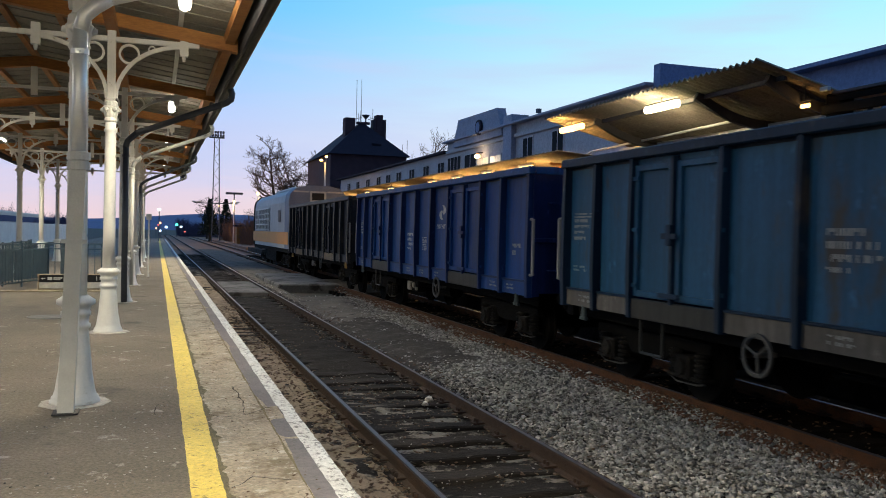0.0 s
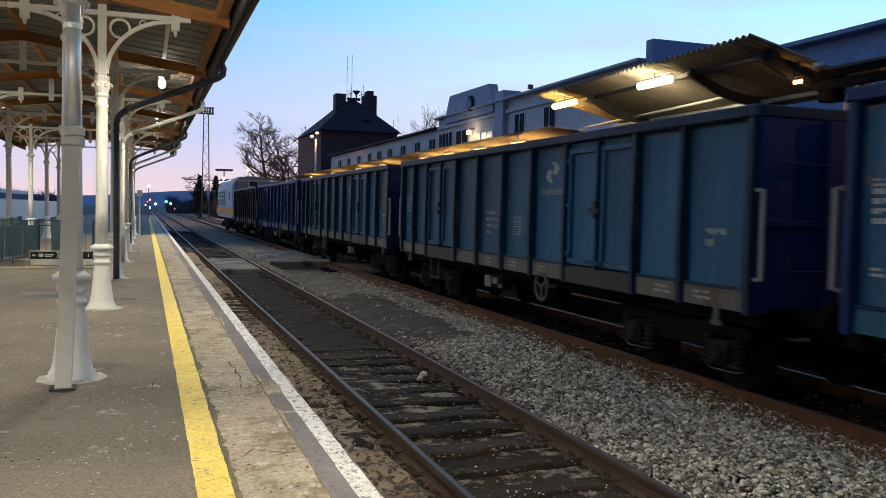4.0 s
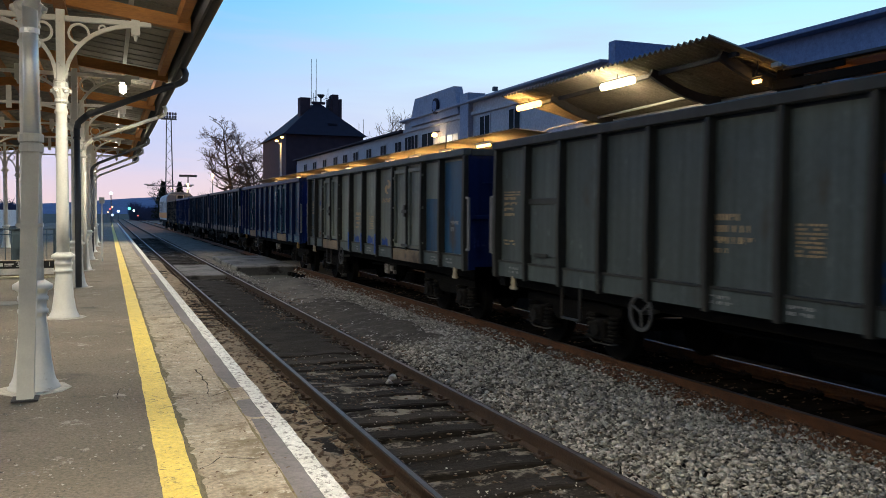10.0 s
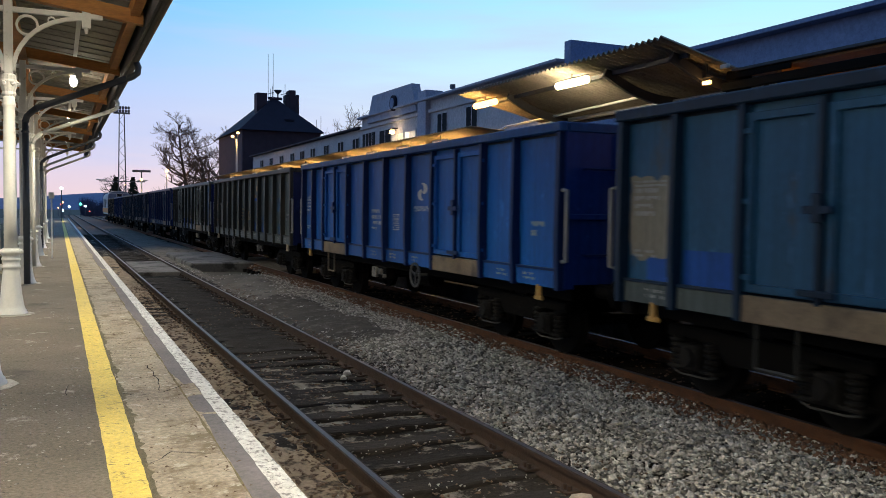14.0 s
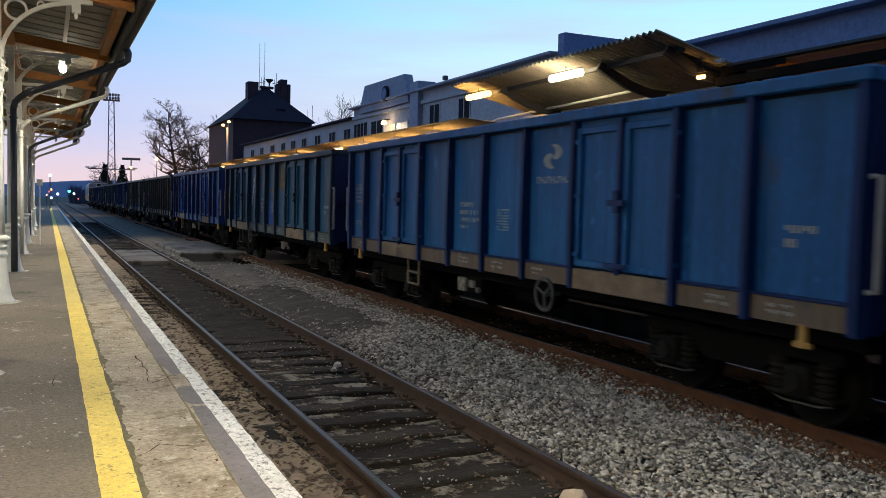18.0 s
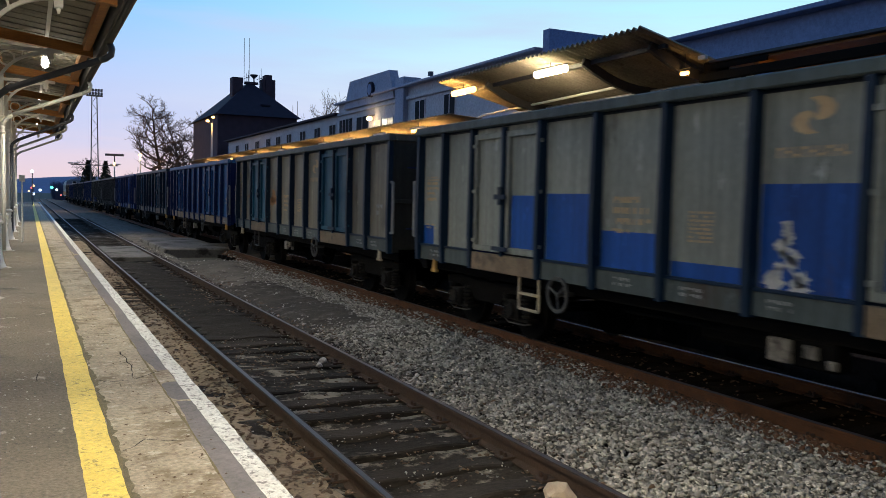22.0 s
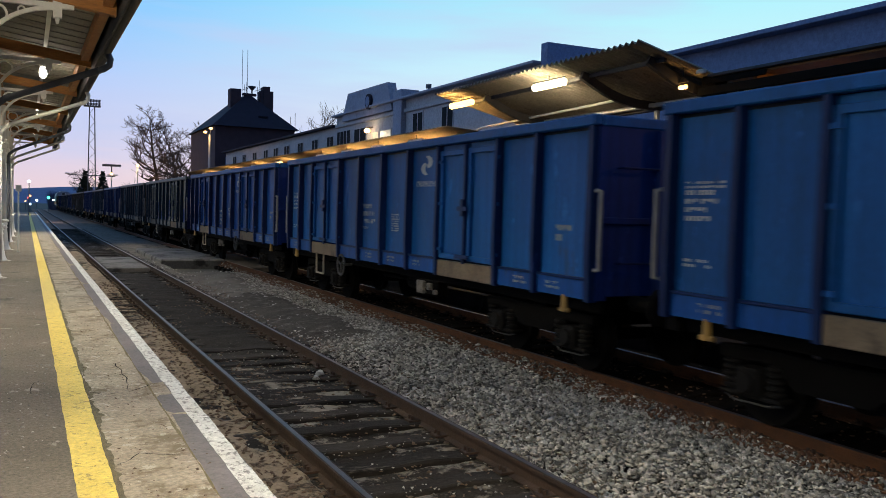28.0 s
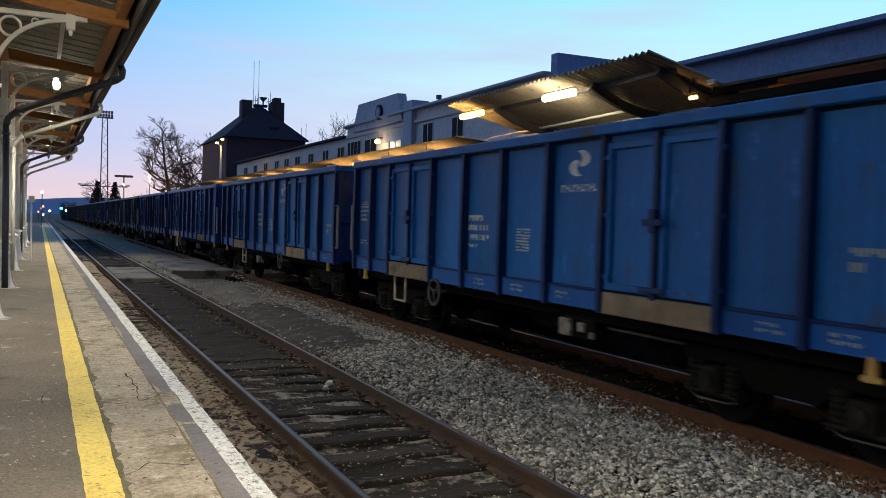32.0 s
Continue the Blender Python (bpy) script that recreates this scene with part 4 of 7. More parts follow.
for xa, xb in ((RIDGE_X, EAVE_X + 0.06), (2 * RIDGE_X - EAVE_X - 0.06, RIDGE_X)):
    za, zb = roof_z(xa) + 0.12, roof_z(xb) + 0.12
    nb = int((CY1 - CY0) / 0.19)
    for i in range(nb):
        u0 = CY0 + (CY1 - CY0) * i / nb
        u1 = u0 + (CY1 - CY0) / nb - 0.014
        d = 0.006 * (i % 3)
        o = len(verts)
        verts += [(xa, u0, za + d), (xb, u0, zb + d), (xb, u1, zb + d), (xa, u1, za + d), (xa, u0, za + 0.03), (xb, u0, zb + 0.03), (xb, u1, zb + 0.03), (xa, u1, za + 0.03)]
        faces += [tuple(o + k for k in f) for f in ((0, 3, 2, 1), (4, 5, 6, 7), (0, 1, 5, 4), (1, 2, 6, 5), (2, 3, 7, 6), (3, 0, 4, 7))]
mesh_part("boarding", verts, faces, DECK, canopy, "dull grey roof boards seen from below")
bm = bmesh.new()
for xa, xb in ((RIDGE_X, EAVE_X + 0.10), (2 * RIDGE_X - EAVE_X - 0.10, RIDGE_X)):
    za, zb = roof_z(xa) + 0.158, roof_z(xb) + 0.158
    vs = [bm.verts.new(p) for p in ((xa, CY0, za), (xb, CY0, zb), (xb, CY1, zb), (xa, CY1, za), (xa, CY0, za + 0.05), (xb, CY0, zb + 0.05), (xb, CY1, zb + 0.05), (xa, CY1, za + 0.05))]
    for f in ((0, 3, 2, 1), (4, 5, 6, 7), (0, 1, 5, 4), (1, 2, 6, 5), (2, 3, 7, 6), (3, 0, 4, 7)):
        bm.faces.new([vs[k] for k in f])
part("roofing", bm, ROOFING, canopy)


def sloped_beam(xa, xb, y, w, h):
    bm = bmesh.new()
    za, zb = roof_z(xa), roof_z(xb)
    vs = [bm.verts.new(p) for p in ((xa, y - w, za - h), (xb, y - w, zb - h), (xb, y + w, zb - h), (xa, y + w, za - h),
                                    (xa, y - w, za), (xb, y - w, zb), (xb, y + w, zb), (xa, y + w, za))]
    for f in ((0, 3, 2, 1), (4, 5, 6, 7), (0, 1, 5, 4), (1, 2, 6, 5), (2, 3, 7, 6), (3, 0, 4, 7)):
        bm.faces.new([vs[k] for k in f])
    bmesh.ops.recalc_face_normals(bm, faces=bm.faces[:])
    return bm


for y in COL_YS:
    for sgn in (0, 1):
        xa, xb = (RIDGE_X, EAVE_X - 0.03) if sgn == 0 else (2 * RIDGE_X - EAVE_X + 0.03, RIDGE_X)
        part("rafter", sloped_beam(xa, xb, y, 0.075, 0.20), TIMBER, canopy)
for x in (COL_X, COL_X2):
    part("wall_plate", boxed(x - 0.08, x + 0.08, CY0, CY1, roof_z(x) - 0.27, roof_z(x) - 0.16), TIMBER, canopy)
for x in (-1.5, RIDGE_X, -3.24):
    part("purlin", boxed(x - 0.05, x + 0.05, CY0, CY1, roof_z(x) + 0.012, roof_z(x) + 0.112), TIMBER, canopy)
for x, s in ((EAVE_X, 1), (2 * RIDGE_X - EAVE_X, -1)):
    part("fascia", boxed(x, x + s * 0.035, CY0, CY1, EAVE_Z - 0.25, EAVE_Z + 0.12), GUTTER, canopy)
    bm = bmesh.new()
    nseg = 8
    prof = [(x + s * (0.125 + 0.075 * math.cos(a)), EAVE_Z - 0.15 - 0.068 * math.sin(a)) for a in [i * math.pi / nseg for i in range(nseg + 1)]]
    prof += [(x + s * (0.125 + 0.067 * math.cos(a)), EAVE_Z - 0.15 - 0.060 * math.sin(a)) for a in [i * math.pi / nseg for i in range(nseg, -1, -1)]]
    a_ = [bm.verts.new((px, CY0, pz)) for px, pz in prof]
    b_ = [bm.verts.new((px, CY1, pz)) for px, pz in prof]
    for i in range(len(prof)):
        j = (i + 1) % len(prof)
        bm.faces.new((a_[i], a_[j], b_[j], b_[i]))
    part("gutter", bm, GUTTER, canopy, smooth=True)
for x in (1.02, 2 * RIDGE_X - 1.02):
    part("eave_purlin", boxed(x - 0.07, x + 0.07, CY0, CY1, roof_z(x) - 0.10, roof_z(x) + 0.095), TIMBER, canopy)
    xc = LAMP_X if x > 0 else -4.95
    part("cable_duct", boxed(xc - 0.035, xc + 0.035, CY0, CY1, roof_z(xc) + 0.05, roof_z(xc) + 0.098), CAST, canopy, "pale cable duct")
# tie beams with drop pendants between the two rows
for yc in COL_YS:
    bm = boxed(COL_X2 + 1.25, COL_X - 1.25, yc - 0.035, yc + 0.035, 4.30, 4.36)
    part("tie_beam", bm, CAST, canopy)
    for xx in (-2.37,):
        part("pendant", boxed(xx - 0.06, xx + 0.06, yc - 0.05, yc + 0.05, 4.18, roof_z(xx) - 0.21), CAST, canopy)


# downpipes from gutter to columns
def downpipe(yc, yg, material, r, lower=None, px=COL_X + 0.045, pside=-0.30, foot_z=3.30, label=""):
    d = thing("downpipe", (0, 0, 0), label, "downpipe", "canopy downpipes")
    yp = yc + pside
    gx = EAVE_X + 0.125
    top = EAVE_Z - 0.20
    part("outlet_bend", pipe(bmesh.new(), [(gx, yg, top), (gx + 0.045, yg, top - 0.10), (gx + 0.03, yg, top - 0.21), (gx - 0.05, yg + 0.03 * (yp - yg), top - 0.27), (gx - 0.16, yg + 0.09 * (yp - yg), top - 0.31)], r, 12), material, d, smooth=True)
    part("sloping_pipe", pipe(bmesh.new(), [(gx - 0.13, yg + 0.07 * (yp - yg), top - 0.298), (px + 0.20, yp + 0.1 * (yg - yp), foot_z + 0.05)], r * 0.97, 12), material, d, smooth=True)
    part("elbow", pipe(bmesh.new(), [(px + 0.23, yp + 0.12 * (yg - yp), foot_z + 0.065), (px + 0.11, yp + 0.02 * (yg - yp), foot_z - 0.02), (px + 0.03, yp, foot_z - 0.10), (px, yp, foot_z - 0.22)], r * 1.02, 12), material, d, smooth=True)
    part("upright_pipe", pipe(bmesh.new(), [(px, yp, foot_z - 0.20), (px, yp, 2.15 if lower else 0.02)], r * 0.97, 14), material, d, smooth=True)
    part("strap", lathe([(r + 0.002, foot_z - 0.42), (r + 0.012, foot_z - 0.42), (r + 0.012, foot_z - 0.38), (r + 0.002, foot_z - 0.38)], 12, None, (px, yp, 0)), material, d)
    part("strap_bolt", rodded((px, yp - r - 0.04, foot_z - 0.40), (px, yp - r, foot_z - 0.40), 0.014, n=6), material, d)
    if lower:
        bm = bmesh.new()
        x1 = px - 0.075
        vs = []
        for z, xx, w in ((2.12, px, 0.062), (0.012, x1, 0.062)):
            vs.append([bm.verts.new((xx + sx * w, yp + sy * w, z)) for sx, sy in ((-1, -1), (1, -1), (1, 1), (-1, 1))])
        for i in range(4):
            bm.faces.new((vs[0][i], vs[0][(i + 1) % 4], vs[1][(i + 1) % 4], vs[1][i]))
        bm.faces.new(vs[0])
        bm.faces.new(vs[1][::-1])
        part("lower_pipe", bm, lower, d, "grey painted square pipe casing")
        part("collar", lathe([(0.075, 2.02), (0.09, 2.03), (0.09, 2.09), (0.075, 2.10), (0.092, 2.11), (0.092, 2.17), (0.07, 2.18)], 14, None, (px, yp, 0)), GREYPAINT, d)
        part("foot_plate", boxed(x1 - 0.10, x1 + 0.10, yp - 0.10, yp + 0.10, 0.008, 0.022), GUTTER, d)
        part("strap", boxed(px - 0.12, px + 0.075, yp - 0.072, yp + 0.072, 1.42, 1.45), GREYPAINT, d)
    return d


downpipe(8.0, 7.45, GALV, 0.060, GREYPAINT, pside=-0.47, foot_z=3.40, label="shiny galvanised downpipe over a grey square casing")
downpipe(18.6, 16.6, DARKPIPE, 0.062, foot_z=3.42, label="downpipe beside a column, painted dark as backlit")
downpipe(23.9, 22.6, GREYPAINT, 0.05, foot_z=3.36, label="grey painted downpipe sloping from the gutter")
downpipe(34.5, 32.4, DARKPIPE, 0.055, label="downpipe sloping from the gutter, painted dark as backlit")
downpipe(39.8, 37.9, GREYPAINT, 0.05, label="grey painted downpipe sloping from the gutter")
downpipe(45.1, 43.6, GREYPAINT, 0.05, label="grey painted downpipe sloping from the gutter")


# lamps under the boarding
def platform_lamp(x, y):
    t = thing("platform_lamp", (x, y, 0), "glowing round lamp fixed under the canopy", "lamp", "platform lamps")
    z = roof_z(x) + 0.05
    part("cap", lathe([(0.05, z - 0.06), (0.09, z - 0.05), (0.09, z)], 12), CAST, t)
    g = part("globe", lathe([(0.02, z - 0.31), (0.065, z - 0.28), (0.085, z - 0.20), (0.078, z - 0.12), (0.055, z - 0.061)], 14), LAMP_GLOW, t, "bright white glass globe", True)
    g.visible_shadow = False
    return t


for yy in LAMP_YS[:4]:
    platform_lamp(LAMP_X, yy)
for x, ys in ((LAMP_X, LAMP_YS[4:]), (-4.95, (1.5, 11.5, 21.5, 31.5))):
    for yy in ys:
        t = thing("tube_lamp", (x, yy, 0), "glowing white tube lamp under the canopy boards", "lamp", "platform lamps")
        z = roof_z(x) + 0.05
        dz = 0.26 if x < 0 else 0.12
        part("tube", rodded((0, -0.42, z - dz), (0, 0.42, z - dz), 0.05, n=10), LAMP_GLOW, t, "bright white tube").visible_shadow = False
        part("housing", boxed(-0.06, 0.06, -0.46, 0.46, z - dz + 0.055, z, 0.006), CAST, t)

# ---- stair opening with fence, sign and bins ----
fence = thing("stair_fence", (0, 0, 0), "dark blue steel fence round the underpass stairs", "fence")


def fence_run(x0, y0, x1, y1, z1=1.08, panel=False):
    n = max(1, int(math.hypot(x1 - x0, y1 - y0) / 0.16))
    for i in range(n + 1):
        f = i / n
        big = i % 9 == 0 or i == n
        x, y = x0 + (x1 - x0) * f, y0 + (y1 - y0) * f
        part("fence_post" if big else "bar", rodded((x, y, 0.02 if big else 0.12), (x, y, z1 + (0.04 if big else -0.01)), 0.025 if big else 0.009, n=6), FENCE, fence)
    for z in (0.14, z1 - 0.14, z1):
        part("fence_rail", rodded((x0, y0, z), (x1, y1, z), 0.016, n=6), FENCE, fence)


fence_run(-3.6, 21.6, -2.72, 24.4)
fence_run(-2.72, 24.4, -1.25, 24.4)
fence_run(-3.6, 21.6, -3.6, 28.0)
fence_run(-1.25, 22.0, -1.25, 28.0)
for k in range(3):
    x0, y0 = -3.52 + 0.28 * k, 21.9 + 0.88 * k
    bm = bmesh.new()
    box(bm, -0.015, 0.015, -0.42, 0.42, 0.2, 0.93, 0.004)
    o = part("infill_panel", bm, FENCE, fence)
    o.location = (x0 + 0.09, y0 + 0.3, 0)
    o.rotation_euler = (0, 0, -math.atan2(0.88, 2.8))
sign = thing("direction_sign", (0, 0, 0), "black and white direction sign on the stair parapet", "sign")
part("parapet", boxed(-2.66, -1.24, 21.80, 21.95, 0.0, 0.40, 0.01), CONCRETE, sign)
part("black_panel", boxed(-2.62, -1.26, 21.775, 21.797, 0.21, 0.385, 0.003), SIGN_BLACK, sign)
part("white_panel", boxed(-2.62, -1.26, 21.775, 21.797, 0.06, 0.205, 0.003), SIGN_WHITE, sign)
part("arrow", rod(rodded((-2.56, 21.77, 0.297), (-2.49, 21.77, 0.297), 0.008, n=6), (-2.585, 21.77, 0.297), (-2.54, 21.77, 0.297), 0.001, 0.028, 6), SIGN_WHITE, sign)
bm = boxed(-2.44, -2.34, 21.768, 21.774, 0.26, 0.335, 0.002)
part("pictogram", bm, SIGN_WHITE, sign)
part("text_bar", boxed(-2.31, -2.12, 21.768, 21.774, 0.295, 0.325), SIGN_WHITE, sign)
part("text_bar", boxed(-2.31, -2.16, 21.768, 21.774, 0.262, 0.28), SIGN_WHITE, sign)


def lettering(name, body, size, m, parent, at, rot, label=""):
    cu = bpy.data.curves.new(name, "FONT")
    cu.body, cu.size, cu.extrude, cu.align_x, cu.align_y = body, size, 0.002, "CENTER", "CENTER"
    tmp = new(name + "_curve", cu)
    me = bpy.data.meshes.new_from_object(tmp.evaluated_get(bpy.context.evaluated_depsgraph_get()))
    bpy.data.objects.remove(tmp)
    me.materials.append(m)
    o = new(name, me)
    o.parent = parent
    o.location, o.rotation_euler = at, rot
    if label:
        o["label"] = label
    return o


lettering("digit", "3", 0.19, SIGN_WHITE, sign, (-2.03, 21.771, 0.297), (math.pi / 2, 0, 0))
lettering("digit", "1", 0.15, SIGN_WHITE, sign, (-1.36, 21.771, 0.297), (math.pi / 2, 0, 0))
part("step_edge", boxed(-2.9, -2.4, 21.70, 21.775, 0.004, 0.03), SIGN_YELLOW, sign, "yellow step edge mark")
kerb = part("stair_kerb", boxed(-3.9, -1.2, 21.45, 21.68, 0.0, 0.035, 0.006), CONCRETE)
tagged(kerb, "low pale concrete kerb before the stairs", "kerb", kind="structure")
cover = part("manhole_cover", lathe([(0.34, 0.0), (0.34, 0.008), (0.33, 0.010)], 20), MANHOLE)
cover.location = (-1.72, 15.6, 0)
tagged(cover, "pale round cover set in the asphalt", "manhole cover")
bin_ = thing("waste_bin", (-2.15, 25.2, 0), "dark blue steel waste bin by the stair fence", "bin")
part("body", boxed(-0.33, 0.33, -0.25, 0.25, 0.05, 1.02, 0.02), FENCE, bin_)
part("lid", boxed(-0.35, 0.35, -0.27, 0.27, 1.021, 1.08, 0.015), FENCE, bin_)
part("base", boxed(-0.30, 0.30, -0.22, 0.22, 0.0, 0.049), GUTTER, bin_)
signpost = thing("track_sign_post", (-0.24, 28.0, 0), "thin white sign post on the platform", "sign post")
part("pole", rodded((0, 0, 0), (0, 0, 1.98), 0.025, n=8), CAST, signpost)
part("plate", boxed(-0.08, 0.08, -0.045, -0.03, 1.80, 1.99, 0.004), SIGN_WHITE, signpost)
# cracks and repairs in the worn strip
CRACKS = [[(0.42, 7.24), (0.52, 7.09), (0.70, 7.12)], [(0.74, 8.45), (0.76, 7.65), (0.71, 7.12)], [(0.66, 7.83), (0.85, 7.90)], [(0.71, 7.12), (0.90, 7.34), (1.02, 7.41)],
          [(0.44, 9.3), (0.66, 9.2), (0.89, 9.35)], [(-0.01, 7.26), (0.03, 7.76), (0.19, 7.86)], [(0.44, 5.1), (0.60, 5.3), (0.88, 5.2)],
          [(-0.05, 17.7), (0.40, 17.6), (0.90, 17.45)], [(0.44, 13.4), (0.9, 13.5)], [(-2.2, 9.0), (-1.4, 9.4), (-0.4, 9.1), (0.2, 9.5)], [(-1.9, 12.2), (-0.6, 12.0), (0.2, 12.4)]]
for i, line in enumerate(CRACKS):
    bm = bmesh.new()
    pts = []
    for a, b in zip(line, line[1:]):
        m = max(3, int(math.hypot(b[0] - a[0], b[1] - a[1]) / 0.05))
        for k in range(m):
            f = k / m
            x, y = a[0] + (b[0] - a[0]) * f, a[1] + (b[1] - a[1]) * f
            pts.append((x + 0.030 * noise.noise((i, y * 5, x * 5)), y + 0.07 * noise.noise((x * 6, i, y * 6))))
    vs = []
    for k, (x, y) in enumerate(pts):
        x0, y0 = pts[max(k - 1, 0)]
        x1, y1 = pts[min(k + 1, len(pts) - 1)]
        nn = Vector((-(y1 - y0), x1 - x0)).normalized() * (0.0032 + 0.008 * abs(noise.noise((i, k * 0.7, 1.0)))) * (1.0 if x > 0.4 else 0.6)
        vs.append((bm.verts.new((x - nn.x, y - nn.y, 0.0066)), bm.verts.new((x + nn.x, y + nn.y, 0.0066))))
    for s, e in zip(vs, vs[1:]):
        bm.faces.new((s[0], e[0], e[1], s[1]))
    part("crack", bm, DIRT, platform)
# pale splashes and a dark stain on the asphalt
for i, (x, y, r, m) in enumerate(((0.07, 8.56, 0.10, MANHOLE), (0.58, 8.87, 0.05, SIGN_WHITE), (-1.0, 6.6, 0.10, MANHOLE), (-2.3, 10.4, 0.16, MANHOLE), (-0.5, 5.4, 0.08, MANHOLE), (-0.2, 4.6, 0.06, MANHOLE))):
    rnd = random.Random(i)
    verts, faces = [], []
    for k in range(26):
        a, q, s = rnd.uniform(0, math.tau), r * rnd.random(), r * rnd.uniform(0.04, 0.16)
        cx, cy = x + q * math.cos(a) * 1.3, y + q * math.sin(a) * 0.8
        o = len(verts)
        verts += [(cx + s * math.cos(b + k) * rnd.uniform(0.5, 1.4), cy + s * math.sin(b + k) * rnd.uniform(0.4, 1.0), 0.0068 + 0.0001 * k) for b in (0, 1.2, 2.5, 3.8, 5.0)]
        faces.append(tuple(range(o, o + 5)))
    mesh_part("splash", verts, faces, m, platform, "pale dried splash")

# ---- station side ----
plat2 = part("station_platform", boxed(9.12, 16.0, -14, 90, -0.8, -0.30, 0.01), PLAT_DARK)
tagged(plat2, "asphalt platform before the station building, shade painted into it", "platform", kind="structure")


def corrugated(x0, z0, x1, z1, y0, y1, wave=0.177, amp=0.026, nx=2, thick=0.008, steps=6):
    n = int((y1 - y0) / wave * steps)
    verts, faces = [], []
    for j in range(n + 1):
        y = y0 + (y1 - y0) * j / n
        dz = amp * math.sin(y / wave * math.tau)
        for i in range(nx + 1):
            f = i / nx
            verts.append((x0 + (x1 - x0) * f, y, z0 + (z1 - z0) * f + dz))
    m = nx + 1
    for j in range(n):
        for i in range(nx):
            faces.append((j * m + i, j * m + i + 1, (j + 1) * m + i + 1, (j + 1) * m + i))
    return verts, faces


high = thing("station_canopy", (0, 0, 0), "tilted corrugated canopy lit by warm tube lamps", "canopy")
part_high = mesh_part("corrugated_sheet", *corrugated(10.0, 4.76, 12.75, 4.12, 12.2, 20.8, amp=0.036, steps=8), CORRUGATED, high, "weathered corrugated roof sheet")
sol = part_high.modifiers.new("thickness", "SOLIDIFY")
sol.thickness = 0.012
part("purlin", boxed(10.70, 10.77, 12.35, 20.7, 4.47, 4.56), GUTTER, high)
part("valley_beam", boxed(12.55, 12.72, 12.2, 20.8, 3.93, 4.08), GUTTER, high)
part("valley_gutter", boxed(12.35, 12.50, 12.2, 20.8, 3.98, 4.06, 0.01), GREYPAINT, high)
for i, yy in enumerate((12.62, 14.75, 18.95)):
    bm = bmesh.new()
    arc = [(10.55 + 2.0 * f, 4.54 - 0.52 * f - 0.16 * math.sin(math.pi * f)) for f in [k / 10 for k in range(11)]]
    arc_bar(bm, arc, 0.19, 0.10)
    o = part("curved_rib", bm, GUTTER, high)
    o.location = (0, yy, 0)
    part("column", rodded((12.64, yy, -0.30), (12.64, yy, 3.95), 0.07, n=10), CAST, high)
for xx, yy, zz, hh, m in ((10.4, 19.95, 4.43, 0.58, TUBE_SODIUM), (10.4, 15.77, 4.43, 0.58, TUBE_WARM), (11.3, 12.47, 4.06, 0.09, TUBE_SODIUM)):
    l = thing("tube_lamp", (xx, yy, 0), "glowing tube lamp under the station canopy", "lamp", "station lamps")
    g = part("tube", rodded((0, -hh, zz), (0, hh, zz), 0.085 if hh > 0.3 else 0.04, n=12), m, l, "bright glowing tube")
    g.visible_shadow = False
    part("housing", boxed(-0.025, 0.025, -hh - 0.06, hh + 0.06, zz + 0.088, zz + 0.112, 0.006), GUTTER, l)
    part("hanger", rodded((0, 0, zz + 0.1), (0, 0, 4.76 - 0.2327 * (xx - 10.0) - 0.02), 0.012, n=6), GUTTER, l)
part("roof_pipe", pipe(bmesh.new(), [(11.9, 22.0, 3.86), (11.9, 21.8, 3.98), (11.9, 21.5, 4.03), (11.9, 18.5, 4.09), (11.9, 15.2, 4.16)], 0.032, 8), GREYPAINT, high, "pale pipe under the canopy", True)
low = thing("station_canopy_low", (0, 0, 0), "long low canopy edged with orange lamplight", "canopy")
o = mesh_part("corrugated_sheet", *corrugated(10.0, 3.83, 13.0, 3.62, 20.0, 62.0, 0.25, 0.012, 1, steps=4), CORRUGATED, low)
o.modifiers.new("thickness", "SOLIDIFY").thickness = 0.012
part("edge_beam", boxed(11.60, 11.68, 20.0, 62.0, 3.60, 3.68), TIMBER, low)
part("back_beam", boxed(12.8, 12.95, 20.0, 62.0, 3.44, 3.60), GUTTER, low)
for yy in range(21, 62, 4):
    part("column", rodded((12.87, yy, -0.30), (12.87, yy, 3.45), 0.06, n=8), CAST, low)
    part("rafter", boxed(10.30, 12.8, yy - 0.03, yy + 0.03, 3.54, 3.595), TIMBER, low)
for yy in LOW_LAMPS:
    l = thing("tube_lamp", (10.3, yy, 0), "glowing orange lamp under the low canopy", "lamp", "station lamps")
    g = part("tube", rodded((0, -0.45, 3.555), (0, 0.45, 3.555), 0.042, n=10), TUBE_SODIUM, l)
    g.visible_shadow = False
    part("housing", boxed(-0.05, 0.05, -0.5, 0.5, 3.60, 3.66, 0.006), SIGN_WHITE, l)
    part("hanger", rodded((0, 0, 3.66), (0, 0, 3.79), 0.012, n=6), GUTTER, l)
rear = thing("rear_canopy", (0, 0, 0), "flat dark canopy against the station wall", "canopy")
part("slab", boxed(11.55, 15.88, -6.0, 12.1, 4.225, 4.285, 0.01), GUTTER, rear)
part("timber_soffit", boxed(11.65, 15.88, -6.0, 12.0, 4.18, 4.22), TIMBER, rear)
part("front_beam", boxed(11.50, 11.62, -6.0, 12.3, 3.88, 4.04, 0.01), BLACK, rear, "dark steel front beam")
part("ragged_board", boxed(11.56, 11.60, 10.7, 12.2, 4.10, 4.20, 0.006), BLACK, rear)
part("corner_bracket", boxed(11.75, 12.05, 12.06, 12.45, 3.70, 4.30, 0.02), BLACK, rear, "dark corner bracket")
part("junction_box", boxed(11.36, 11.44, 12.0, 12.2, 4.28, 4.36, 0.008), GREYPAINT, rear)
